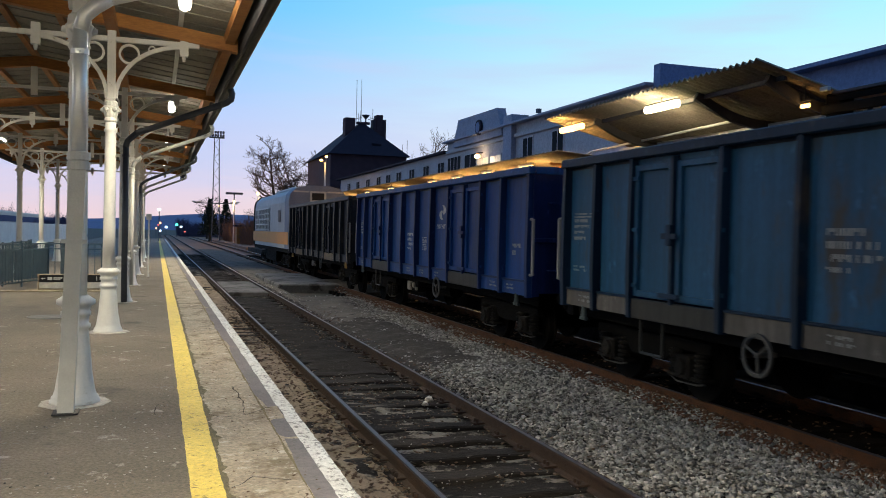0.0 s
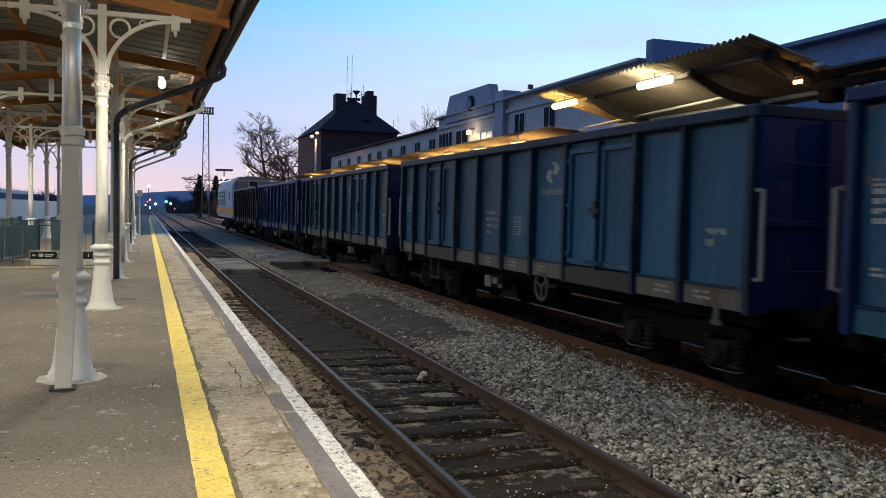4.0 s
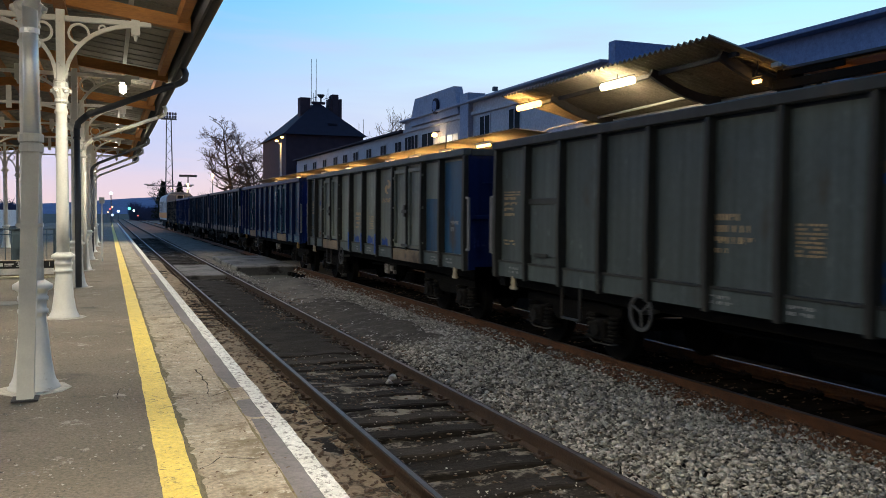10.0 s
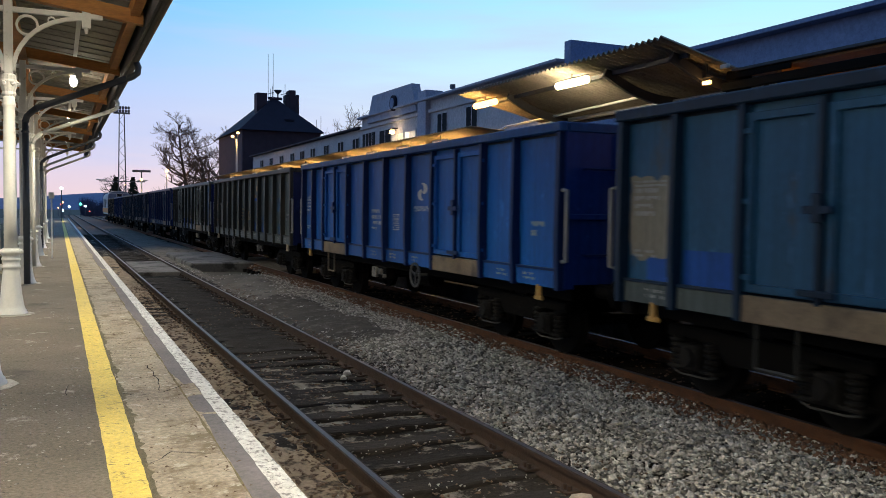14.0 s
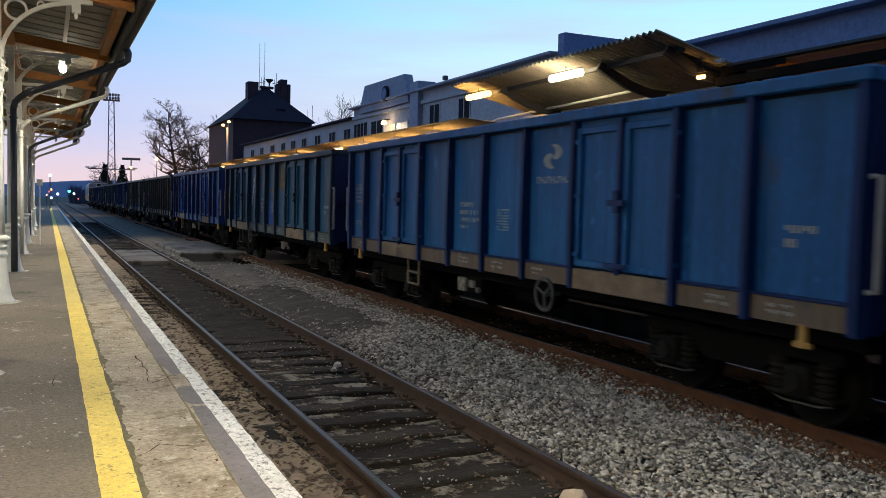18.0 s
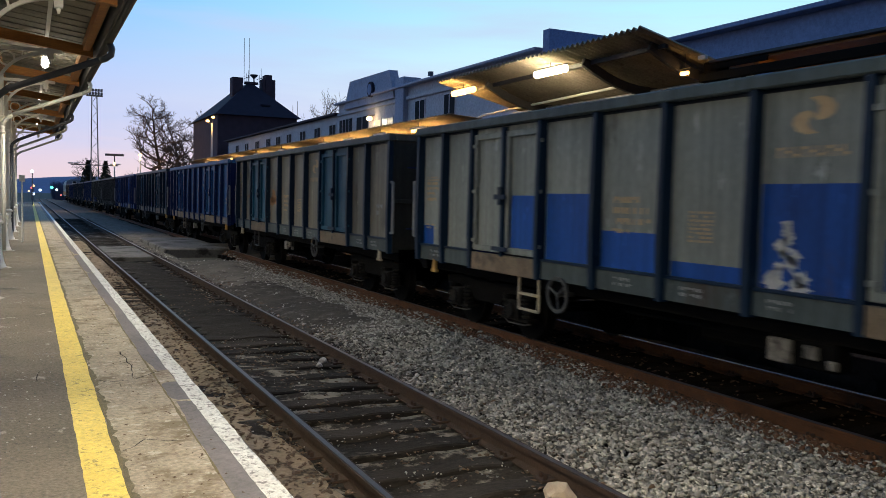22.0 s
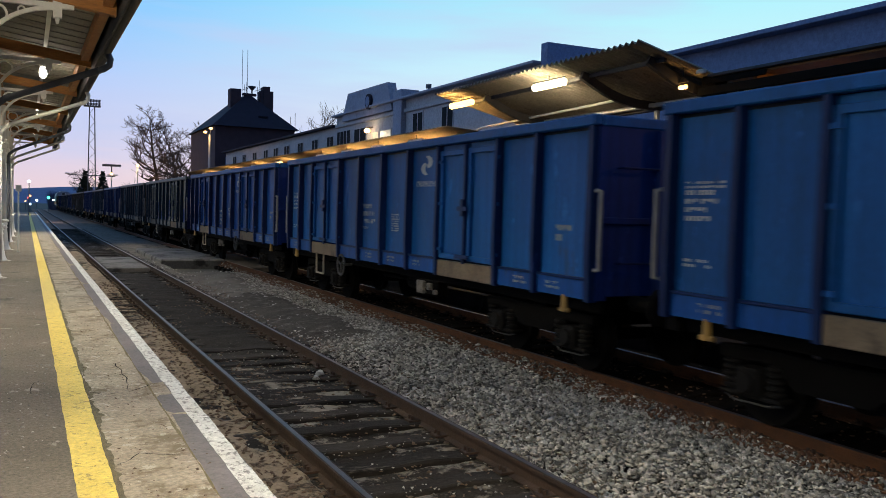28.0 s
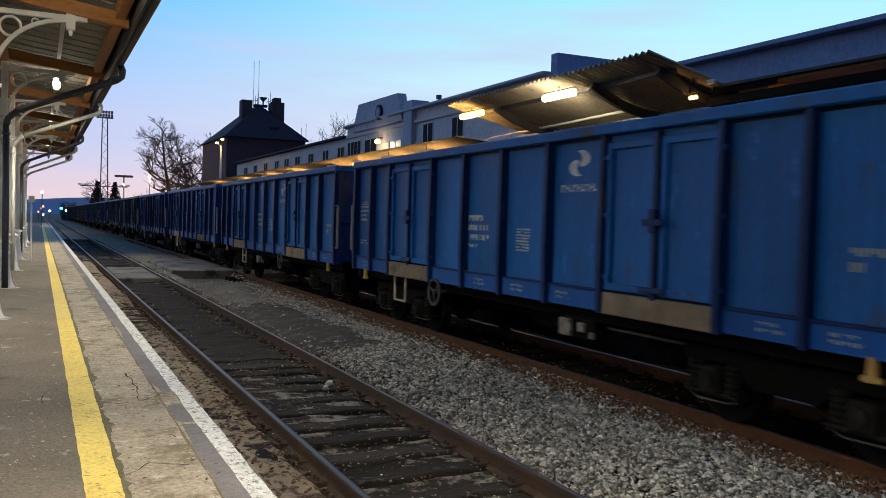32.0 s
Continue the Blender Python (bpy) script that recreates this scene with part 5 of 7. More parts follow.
for yy in (11.0, 8.2, 5.4, 2.6, -0.2):
    part("soffit_joist", boxed(11.63, 15.85, yy - 0.05, yy + 0.05, 4.06, 4.178), TIMBER, rear)
l = thing("tube_lamp", (12.6, 6.0, 0), "glowing orange lamp under the rear canopy", "lamp", "station lamps")
part("tube", rodded((0, -0.4, 3.98), (0, 0.4, 3.98), 0.05, n=10), TUBE_SODIUM, l).visible_shadow = False
part("housing", boxed(-0.06, 0.06, -0.45, 0.45, 4.035, 4.098), GUTTER, l)
for yy in (-4, 2, 8, 11.5):
    part("column", rodded((12.0, yy, -0.30), (12.0, yy, 4.1), 0.07, n=8), CAST, rear)

# station building: a long range, a pediment block, a taller block and a hall
station = thing("station_building", (0, 0, 0), "long two-storey plastered station building with pediment", "building", kind="structure")
FX = 16.0
part("wall", boxed(FX, FX + 10, 46.0, 76.0, -0.8, 6.25), PLASTER, station)
part("wall", boxed(FX - 0.05, FX + 10, 24.7, 46.0, -0.8, 6.75), PLASTER, station)
part("roof", boxed(FX - 0.35, FX + 10.3, 46.0, 76.3, 6.25, 6.37, 0.02), ROOF_DARK, station)
part("roof", boxed(FX - 0.40, FX + 10.3, 24.7, 46.0, 6.75, 6.86, 0.02), PLASTER_MID, station)
part("cornice", boxed(FX - 0.16, FX, 24.7, 46.0, 6.15, 6.32, 0.02), PLASTER, station)
bm = bmesh.new()
pts = [(44.6, 6.4), (43.7, 7.86), (38.1, 7.80), (37.45, 6.4)]
a_ = [bm.verts.new((FX - 0.25, y, z)) for y, z in pts]
b_ = [bm.verts.new((FX + 0.2, y, z)) for y, z in pts]
bm.faces.new(a_)
bm.faces.new(b_[::-1])
for i in range(len(pts)):
    j = (i + 1) % len(pts)
    bm.faces.new((a_[i], b_[i], b_[j], a_[j]))
bmesh.ops.recalc_face_normals(bm, faces=bm.faces[:])
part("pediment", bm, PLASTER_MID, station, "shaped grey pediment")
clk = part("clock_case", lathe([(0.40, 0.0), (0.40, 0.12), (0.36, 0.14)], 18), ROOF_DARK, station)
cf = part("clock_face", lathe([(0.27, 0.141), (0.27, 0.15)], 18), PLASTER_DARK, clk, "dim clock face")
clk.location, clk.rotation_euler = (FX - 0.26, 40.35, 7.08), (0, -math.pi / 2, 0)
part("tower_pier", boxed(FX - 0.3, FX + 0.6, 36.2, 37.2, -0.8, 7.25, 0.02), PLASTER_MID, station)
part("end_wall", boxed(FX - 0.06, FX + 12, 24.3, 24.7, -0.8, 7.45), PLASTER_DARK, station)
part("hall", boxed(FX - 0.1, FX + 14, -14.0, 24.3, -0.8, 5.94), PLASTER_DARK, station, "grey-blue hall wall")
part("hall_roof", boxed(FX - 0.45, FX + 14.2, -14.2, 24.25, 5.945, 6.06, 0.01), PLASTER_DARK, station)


def window(y0, y1, z0, z1, x, pane=PANE, parent=station):
    w = part("window", boxed(x - 0.03, x + 0.02, y0 - 0.08, y1 + 0.08, z0 - 0.08, z1 + 0.08), PLASTER, parent)
    part("pane", boxed(x - 0.036, x - 0.031, y0, y1, z0, z1), pane, w)
    part("sill", boxed(x - 0.12, x - 0.03, y0 - 0.1, y1 + 0.1, z0 - 0.14, z0 - 0.082), PLASTER, w)
    part("mullion", boxed(x - 0.045, x - 0.037, (y0 + y1) / 2 - 0.03, (y0 + y1) / 2 + 0.03, z0, z1), PLASTER, w)
    return w


for y0 in (72.4, 68.9, 65.4, 62.0, 59.2, 56.4, 53.2, 50.1, 47.2):
    window(y0 - 0.55, y0 + 0.55, 4.75, 5.75, FX)
for y0 in (45.3, 44.2):
    window(y0 - 0.5, y0 + 0.5, 4.9, 5.9, FX - 0.05)
window(37.95, 39.3, 4.9, 5.5, FX - 0.05, PANE_LIT)
window(39.55, 41.1, 4.9, 5.5, FX - 0.05, PANE_LIT)
window(41.3, 43.0, 4.9, 5.85, FX - 0.05)
for y0 in (34.8, 31.8):
    window(y0 - 0.5, y0 + 0.5, 4.9, 6.0, FX - 0.05)
part("lamp_head", lathe([(0.05, 5.48), (0.15, 5.52), (0.16, 5.64), (0.08, 5.72)], 12, None, (FX - 0.35, 40.4, 0)), TUBE_SODIUM, station, "glowing wall lamp").visible_shadow = False
part("lamp_arm", rodded((FX - 0.35, 40.4, 5.77), (FX, 40.4, 5.8), 0.03, n=6), GUTTER, station)
part("aerial", rodded((FX + 1, 36.0, 6.9), (FX + 1, 36.0, 7.45), 0.03, n=5), MAST, station)
part("aerial_box", boxed(FX + 0.9, FX + 1.1, 35.9, 36.1, 7.35, 7.55), MAST, station)

# dark house with chimneys
house = thing("gabled_house", (0, 0, 0), "dark brick house with steep roof and two chimneys", "house")
HY = 78.0
part("wall", boxed(15.4, 22.85, HY, HY + 12.5, -0.8, 8.92), BRICK_DARK, house)
bm = bmesh.new()
va = [(15.1, HY - 0.4, 8.88), (23.15, HY - 0.4, 8.88), (23.15, HY + 12.9, 8.88), (15.1, HY + 12.9, 8.88),
      (19.0, HY + 3.3, 12.36), (19.3, HY + 3.3, 12.36), (19.3, HY + 9, 12.36), (19.0, HY + 9, 12.36)]
vs = [bm.verts.new(p) for p in va]
for f in ((0, 1, 5, 4), (1, 2, 6, 5), (2, 3, 7, 6), (3, 0, 4, 7), (4, 5, 6, 7), (3, 2, 1, 0)):
    bm.faces.new([vs[i] for i in f])
roof = part("roof", bm, ROOF_DARK, house)
for x0, x1, z1 in ((17.32, 18.34, 12.75), (20.47, 21.13, 13.19)):
    part("chimney", boxed(x0, x1, HY + 2.7, HY + 3.9, 9.9, z1, 0.03), BRICK_DARK, roof)
for x0, x1 in ((20.19, 20.465), (21.135, 21.47)):
    part("chimney_shoulder", boxed(x0, x1, HY + 2.72, HY + 3.88, 9.9, 12.76, 0.03), BRICK_DARK, roof)
part("ridge_cap", boxed(18.6, 19.9, HY + 3.1, HY + 3.5, 12.22, 12.46, 0.04), BRICK_DARK, roof)
part("dormer", boxed(19.55, 20.5, HY + 0.7, HY + 2.2, 9.3, 10.15, 0.03), ROOF_DARK, roof)
part("dormer_window", boxed(19.67, 20.38, HY + 0.67, HY + 0.695, 9.45, 10.02), PANE, roof)
for x, dy, z0, h in ((18.60, 3.5, 11.8, 16.6), (19.09, 3.5, 12.3, 16.7), (18.78, 3.4, 12.0, 13.3), (18.95, 3.4, 12.2, 13.1), (19.05, 3.6, 12.2, 13.6), (20.05, 3.4, 11.5, 13.2), (20.26, 3.5, 12.5, 13.84), (22.55, 0.4, 8.8, 10.2), (23.0, 0.4, 8.8, 10.6)):
    part("aerial", rodded((x, HY + dy, z0), (x, HY + dy, h), 0.022, n=5), MAST, roof)
for x in (18.85, 20.1):
    part("aerial_boom", rodded((x - 0.3, HY + 3.4, 12.75), (x + 0.3, HY + 3.4, 12.95), 0.03, n=5), MAST, roof)
part("dish", lathe([(0.07, 12.4), (0.07, 12.8), (0.38, 13.12), (0.39, 13.2)], 10, None, (19.55, HY + 3.5, 0)), MAST, roof)
for x in (16.8, 19.0):
    w = part("window", boxed(x - 0.45, x + 0.45, HY - 0.03, HY + 0.02, 4.6, 6.0), PLASTER_DARK, house)
    part("pane", boxed(x - 0.38, x + 0.38, HY - 0.04, HY - 0.031, 4.67, 5.93), PANE, w)

# street lamp before the house
sl = thing("street_lamp", (12.6, 66.0, 0), "tall street lamp with glowing orange twin heads", "street lamp")
part("pole", rodded((0, 0, -0.5), (0, 0, 7.0), 0.11, 0.07, 8), CAST, sl)
for dx in (-0.32, 0.10):
    part("arm", rodded((0, 0, 6.8), (dx, 0, 7.2 + (0.3 if dx > 0 else 0)), 0.03, n=6), MAST, sl)
    g = part("lamp_head", lathe([(0.05, 0.04), (0.14, 0.09), (0.13, 0.17), (0.05, 0.22)], 10), TUBE_SODIUM, sl)
    g.location = (dx, 0, 7.05 + (0.3 if dx > 0 else 0))
    g.visible_shadow = False

for yy in (92.0, 122.0, 152.0):
    t = thing("street_lamp", (10.3, yy, 0), "slim street lamp glowing orange beside the line", "street lamp")
    part("pole", rodded((0, 0, -0.7), (0, 0, 5.4), 0.07, 0.05, 8), CAST, t)
    part("lamp_head", lathe([(0.06, 5.35), (0.16, 5.42), (0.15, 5.55), (0.05, 5.62)], 10), TUBE_SODIUM, t).visible_shadow = False

t = thing("side_lamp", (-12.8, 78.0, -0.2), "low white lamp post on the side platform", "lamp post")
part("pole", rodded((0, 0, -0.75), (0, 0, 2.82), 0.05, n=8), CAST, t)
part("lamp_head", lathe([(0.05, 2.82), (0.16, 2.9), (0.15, 3.05), (0.05, 3.1)], 10), LAMP_GLOW, t).visible_shadow = False
for xx, yy in ((-13.2, 26.0), (-13.2, 44.0), (-13.2, 58.0)):
    t = thing("slim_post", (xx, yy, 0), "slim grey post beside the boundary wall", "post", "slim posts")
    part("pole", rodded((0, 0, -0.75), (0, 0, 7.5), 0.07, 0.05, 8), MAST, t)
    part("cap", lathe([(0.06, 7.5), (0.08, 7.52), (0.03, 7.6)], 8), MAST, t)

# floodlight mast
mast = thing("floodlight_mast", (9.0, 140.0, 0), "tall lattice floodlight mast against the dusk sky", "mast")
bm = bmesh.new()
W0, W1, H = 0.62, 0.36, 16.3
for sx in (-1, 1):
    for sy in (-1, 1):
        rod(bm, (sx * W0, sy * W0, -0.7), (sx * W1, sy * W1, H), 0.06, n=5)
for i in range(14):
    z0, z1 = H * i / 14, H * (i + 1) / 14
    w0, w1 = W0 + (W1 - W0) * z0 / H, W0 + (W1 - W0) * z1 / H
    s = 1 if i % 2 else -1
    rod(bm, (-s * w0, -w0, z0), (s * w1, -w1, z1), 0.03, n=4)
    rod(bm, (-w0, s * w0, z0), (-w1, -s * w1, z1), 0.03, n=4)
part("lattice", bm, MAST, mast)
part("head_frame", boxed(-1.2, 1.2, -0.3, 0.3, 16.2, 16.4), MAST, mast)
for i in range(6):
    for zz in (16.45, 16.95):
        part("floodlight", boxed(-1.2 + i * 0.41, -0.88 + i * 0.41, -0.4, 0.2, zz, zz + 0.4, 0.05), MAST, mast)
part("cross_arm", boxed(-3.4, 3.4, -0.08, 0.08, 5.6, 5.75), MAST, mast)
for x in (-3.4, -2.6, 2.6, 3.4):
    part("lamp_head", boxed(x - 0.35, x + 0.35, -0.3, 0.3, 5.78, 5.98, 0.05), SIGN_WHITE, mast)
m2 = thing("far_light_pole", (14.0, 165.0, 0), "far grey light pole with a flat lamp head", "light pole")
part("pole", rodded((0, 0, -0.7), (0, 0, 8.2), 0.12, n=6), MAST, m2)
part("head", boxed(-1.6, 1.6, -0.3, 0.3, 8.2, 8.6, 0.05), MAST, m2)


# ---- trees ----
def bare_tree(name, at, height, spread, seed, label, depth=6, trunk_r=0.28, lean=0.0):
    rnd = random.Random(seed)
    tb, cb = [], []

    def tube(store, a, b, r0, r1, n):
        d = (b - a).normalized()
        u = d.cross(Vector((0.31, 0.7, 0.2))).normalized()
        w = d.cross(u)
        store.append((a, b, r0, r1, n, u, w))

    def grow(p, d, ln, r, level):
        q = p + d * ln
        m = (p + q) / 2 + Vector((rnd.uniform(-1, 1), rnd.uniform(-1, 1), rnd.uniform(-1, 1))) * ln * 0.07
        n = 5 if level < 2 else 3
        st = tb if level == 0 else cb
        tube(st, p, m, r, r * 0.8, n)
        tube(st, m, q, r * 0.8, r * 0.55, n)
        if level >= depth:
            return
        for k in range(4 if level < 3 else 3):
            f = rnd.uniform(0.3, 1.0) if k else 1.0
            s = rnd.uniform(0.45, 1.0) * spread
            side = Vector((rnd.uniform(-1, 1), rnd.uniform(-1, 1), rnd.uniform(-0.35, 0.75))).normalized()
            nd = (d + side * s).normalized()
            grow(p + d * ln * f, nd, ln * rnd.uniform(0.50, 0.74), r * rnd.uniform(0.48, 0.62), level + 1)

    # a wandering leader with limbs all the way up
    p, d, r = Vector((0, 0, -0.8)), Vector((lean, 0, 1)), trunk_r
    for i in range(7):
        ln = height * 0.125
        d = (d + Vector((rnd.uniform(-1, 1), rnd.uniform(-1, 1), 0.6)) * 0.16).normalized()
        q = p + d * ln
        tube(tb, p, q, r, r * 0.82, 8)
        if i >= 2:
            for k in range(3):
                a = rnd.uniform(0, math.tau)
                nd = Vector((math.cos(a) * spread, math.sin(a) * spread, rnd.uniform(0.30, 1.0))).normalized()
                grow(q, nd, height * (0.29 - 0.026 * i) * rnd.uniform(0.8, 1.15), r * 0.62, 2)
        p, r = q, r * 0.80
    grow(p, d, height * 0.12, r, 2)

    def mesh(store):
        verts, faces = [], []
        for a, b, r0, r1, n, u, w in store:
            o = len(verts)
            for c, r in ((a, r0), (b, r1)):
                for k in range(n):
                    verts.append(c + (u * math.cos(k * math.tau / n) + w * math.sin(k * math.tau / n)) * max(r, 0.013))
            for k in range(n):
                faces.append((o + k, o + (k + 1) % n, o + n + (k + 1) % n, o + n + k))
        return verts, faces

    t = thing(name, at, label, "tree")
    mesh_part("trunk", *mesh(tb), BARK, t)
    mesh_part("crown", *mesh(cb), TWIGS, t)
    return t


bare_tree("bare_tree", (13.3, 97.0, 0), 11.8, 1.5, 3, "tall bare winter tree with spreading twigs", 6, 0.42)
bare_tree("bare_tree", (15.9, 98.0, 0), 10.6, 1.3, 8, "bare winter tree beside the dark house", 6, 0.36, 0.12)
bare_tree("bare_tree", (18.2, 104.0, 0), 11.5, 1.0, 33, "slender bare tree half behind the dark house", 5, 0.26)
bare_tree("bare_tree", (14.2, 112.0, 0), 8.5, 1.1, 15, "bare winter tree in the row behind", 5, 0.25)
bare_tree("bare_tree", (31.0, 92.0, 0), 13.0, 0.9, 21, "bare tree rising behind the station roof", 5, 0.3)
bare_tree("bare_tree", (10.4, 190.0, 0), 9.0, 1.2, 27, "far bare tree on the embankment", 5, 0.3)


def conifer(at, h, seed):
    rnd = random.Random(seed)
    t = thing("conifer", at, "dark narrow conifer beside the line", "tree")
    part("trunk", rodded((0, 0, -0.8), (0, 0, h * 0.9), 0.14, 0.03, 6), BARK, t)
    verts, faces = [], []
    for i in range(1500):
        f = rnd.random()
        z = 0.6 + (h - 0.6) * f
        r = (1 - f) * h * 0.29 * rnd.uniform(0.3, 1.15) + 0.05
        a = rnd.uniform(0, math.tau)
        c = Vector((r * math.cos(a), r * math.sin(a), z))
        s = rnd.uniform(0.15, 0.4)
        o = len(verts)
        for k in range(3):
            verts.append(c + Vector((rnd.uniform(-s, s), rnd.uniform(-s, s), rnd.uniform(-s, s * 0.6))))
        faces.append((o, o + 1, o + 2))
    mesh_part("crown", verts, faces, CONIFER, t)
    return t


conifer((8.6, 150.0, 0), 6.6, 1)
conifer((11.3, 150.0, 0), 6.7, 2)
conifer((9.3, 158.0, 0), 5.0, 3)


def thicket(name, x0, x1, y0, y1, h0, h1, n, seed, m, label, base=-0.7):
    """A bank of bare scrub: very many thin upright stems with side twigs."""
    rnd = random.Random(seed)
    verts, faces = [], []
    for i in range(n):
        x, y = rnd.uniform(x0, x1), rnd.uniform(y0, y1)
        h = rnd.uniform(h0, h1) * (0.7 + 0.5 * noise.noise((x * 0.25, y * 0.11, seed)))
        for k in range(5):
            a = rnd.uniform(0, math.tau)
            l = rnd.uniform(0.25, 0.6) * h
            p = Vector((x, y, base + h * rnd.uniform(0.0, 0.55)))
            q = p + Vector((math.cos(a) * l * 0.5, math.sin(a) * l * 0.5, l))
            s = h * 0.009 + 0.02
            o = len(verts)
            verts += [p + Vector((-s, 0, 0)), p + Vector((s, 0, 0)), q]
            faces.append((o, o + 1, o + 2))
    o = mesh_part(name, verts, faces, m)
    return tagged(o, label, "bushes", kind="stuff")


thicket("scrub_bank", 10.5, 26.0, 104, 150, 2.2, 5.4, 2600, 5, BUSH, "brown bare scrub along the line")
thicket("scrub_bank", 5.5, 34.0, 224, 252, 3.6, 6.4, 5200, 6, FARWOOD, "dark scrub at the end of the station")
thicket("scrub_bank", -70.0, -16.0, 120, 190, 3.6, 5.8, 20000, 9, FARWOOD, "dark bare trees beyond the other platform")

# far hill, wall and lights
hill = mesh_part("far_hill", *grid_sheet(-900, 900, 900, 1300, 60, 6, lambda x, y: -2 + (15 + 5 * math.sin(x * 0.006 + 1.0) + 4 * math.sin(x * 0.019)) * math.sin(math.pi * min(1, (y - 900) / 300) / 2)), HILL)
tagged(hill, "far wooded hill on the horizon, coloured blue for haze", "hill", kind="structure")
wall_l = part("noise_wall", boxed(-14.3, -14.0, 20, 190, -0.8, 1.75), WALL_PALE, None)
tagged(wall_l, "pale grey boundary wall beyond the platform", "wall", kind="structure")
coach = thing("parked_coach", (-17.5, 114, 0), "pale parked railcar behind the boundary wall", "railcar")
part("body", boxed(-1.4, 1.4, -20, 24, 0.4, 3.1, 0.15), LOCO_WHITE, coach)
part("nose", boxed(-1.38, 1.38, -21.6, -20.01, 0.4, 2.9, 0.3), LOCO_BLUE, coach, "blue railcar nose")
part("window_band", boxed(1.40, 1.42, -19, 23, 1.9, 2.6), LOCO_BLUE, coach)
part("underframe", boxed(-1.2, 1.2, -19, 23, -0.75, 0.39), BLACK, coach)
SIG_G = mat("green_signal_glow", (0.1, 0.5, 0.3), None, 3, 0.4, bump=0, emit=(0.1, 1.0, 0.65), strength=3)
SIG_R = mat("red_signal_glow", (0.5, 0.1, 0.1), None, 3, 0.4, bump=0, emit=(1.0, 0.15, 0.12), strength=2)
SIG_W = mat("far_lamp_glow", (0.8, 0.8, 0.8), None, 3, 0.4, bump=0, emit=(0.62, 0.80, 1.0), strength=3)
SIG_O = mat("far_orange_glow", (0.8, 0.5, 0.3), None, 3, 0.4, bump=0, emit=(1.0, 0.45, 0.22), strength=3)
for x, z, r, m, lab in ((0.78, 2.7, 0.34, SIG_O, "far orange lamp beyond the line"), (0.35, 2.2, 0.28, SIG_R, "far red signal light"), (0.80, 0.75, 0.34, SIG_W, "far white lamp low by the line"),
                        (2.2, 1.68, 0.40, SIG_W, "far bluish white lamp on a post"), (4.70, 2.36, 0.44, SIG_G, "far green signal light"), (5.75, 1.84, 0.36, SIG_W, "far white lamp on a post"), (6.7, 0.6, 0.22, SIG_R, "far dim red lamp"), (-0.2, 1.4, 0.25, SIG_O, "far orange lamp beyond the line")):
    r *= 0.75
    t = thing("signal_light", (x, 220, 0), lab, "signal light", "far lights")
    part("post", rodded((0, 0, -0.7), (0, 0, z - r), 0.06, n=5), MAST, t)
    part("lens", lathe([(0.3 * r, z - r), (r, z - 0.45 * r), (r, z + 0.45 * r), (0.3 * r, z + r)], 10), m, t)
t = thing("platform_end_lamp", (0.23, 100.0, 0), "white lamp on a pole at the platform end", "lamp post")
part("pole", rodded((0, 0, 0), (0, 0, 3.44), 0.05, n=8), MAST, t)
part("lens", lathe([(0.05, 3.44), (0.17, 3.52), (0.17, 3.68), (0.05, 3.76)], 10), SIG_W, t).visible_shadow = False
farplat = part("far_platform", boxed(9.3, 20.0, 94.0, 158.0, -0.8, -0.42), FAR_BED)
tagged(farplat, "sandy low platform end with warm lamplight in its colour", "platform", kind="structure")
# a small orange hut and platform end beyond the crossing
hut = thing("line_side_hut", (11.6, 118, 0), "small orange lit hut beside the line", "hut")
part("wall", boxed(-1.3, 1.3, -1.5, 1.5, -0.75, 1.9), TIMBER, hut)
part("roof", boxed(-1.6, 1.6, -1.8, 1.8, 1.91, 2.1), ROOF_DARK, hut)

# ---- the goods train ----
LEN, HALF = 12.80, 1.43          # body length and half width of an open wagon
PITCH = 14.04
SILL_Z, TOP_Z, BAND_Z = 1.03, 3.24, 1.27
POSTS = [0.05, 0.98, 1.95, 3.82, 5.02, 6.22, 7.42, 8.62, 10.52, 11.55, 12.75]
DOORS = [(1.95, 3.82), (8.62, 10.52)]


def wy(off):
    """Offset from the leading end to the wagon's own y."""
    return LEN / 2 - off


def coil(c, r, z0, z1, turns=5):
    """A coil spring as one deeply ribbed sleeve."""
    pr = [(r * 0.8, z0)]
    for i in range(turns):
        z, h = z0 + (z1 - z0) * i / turns, (z1 - z0) / turns
        pr += [(r * 0.72, z + 0.08 * h), (r, z + 0.3 * h), (r, z + 0.7 * h), (r * 0.72, z + 0.92 * h)]
    return lathe(pr + [(r * 0.8, z1)], 10, None, (c[0], c[1], 0))


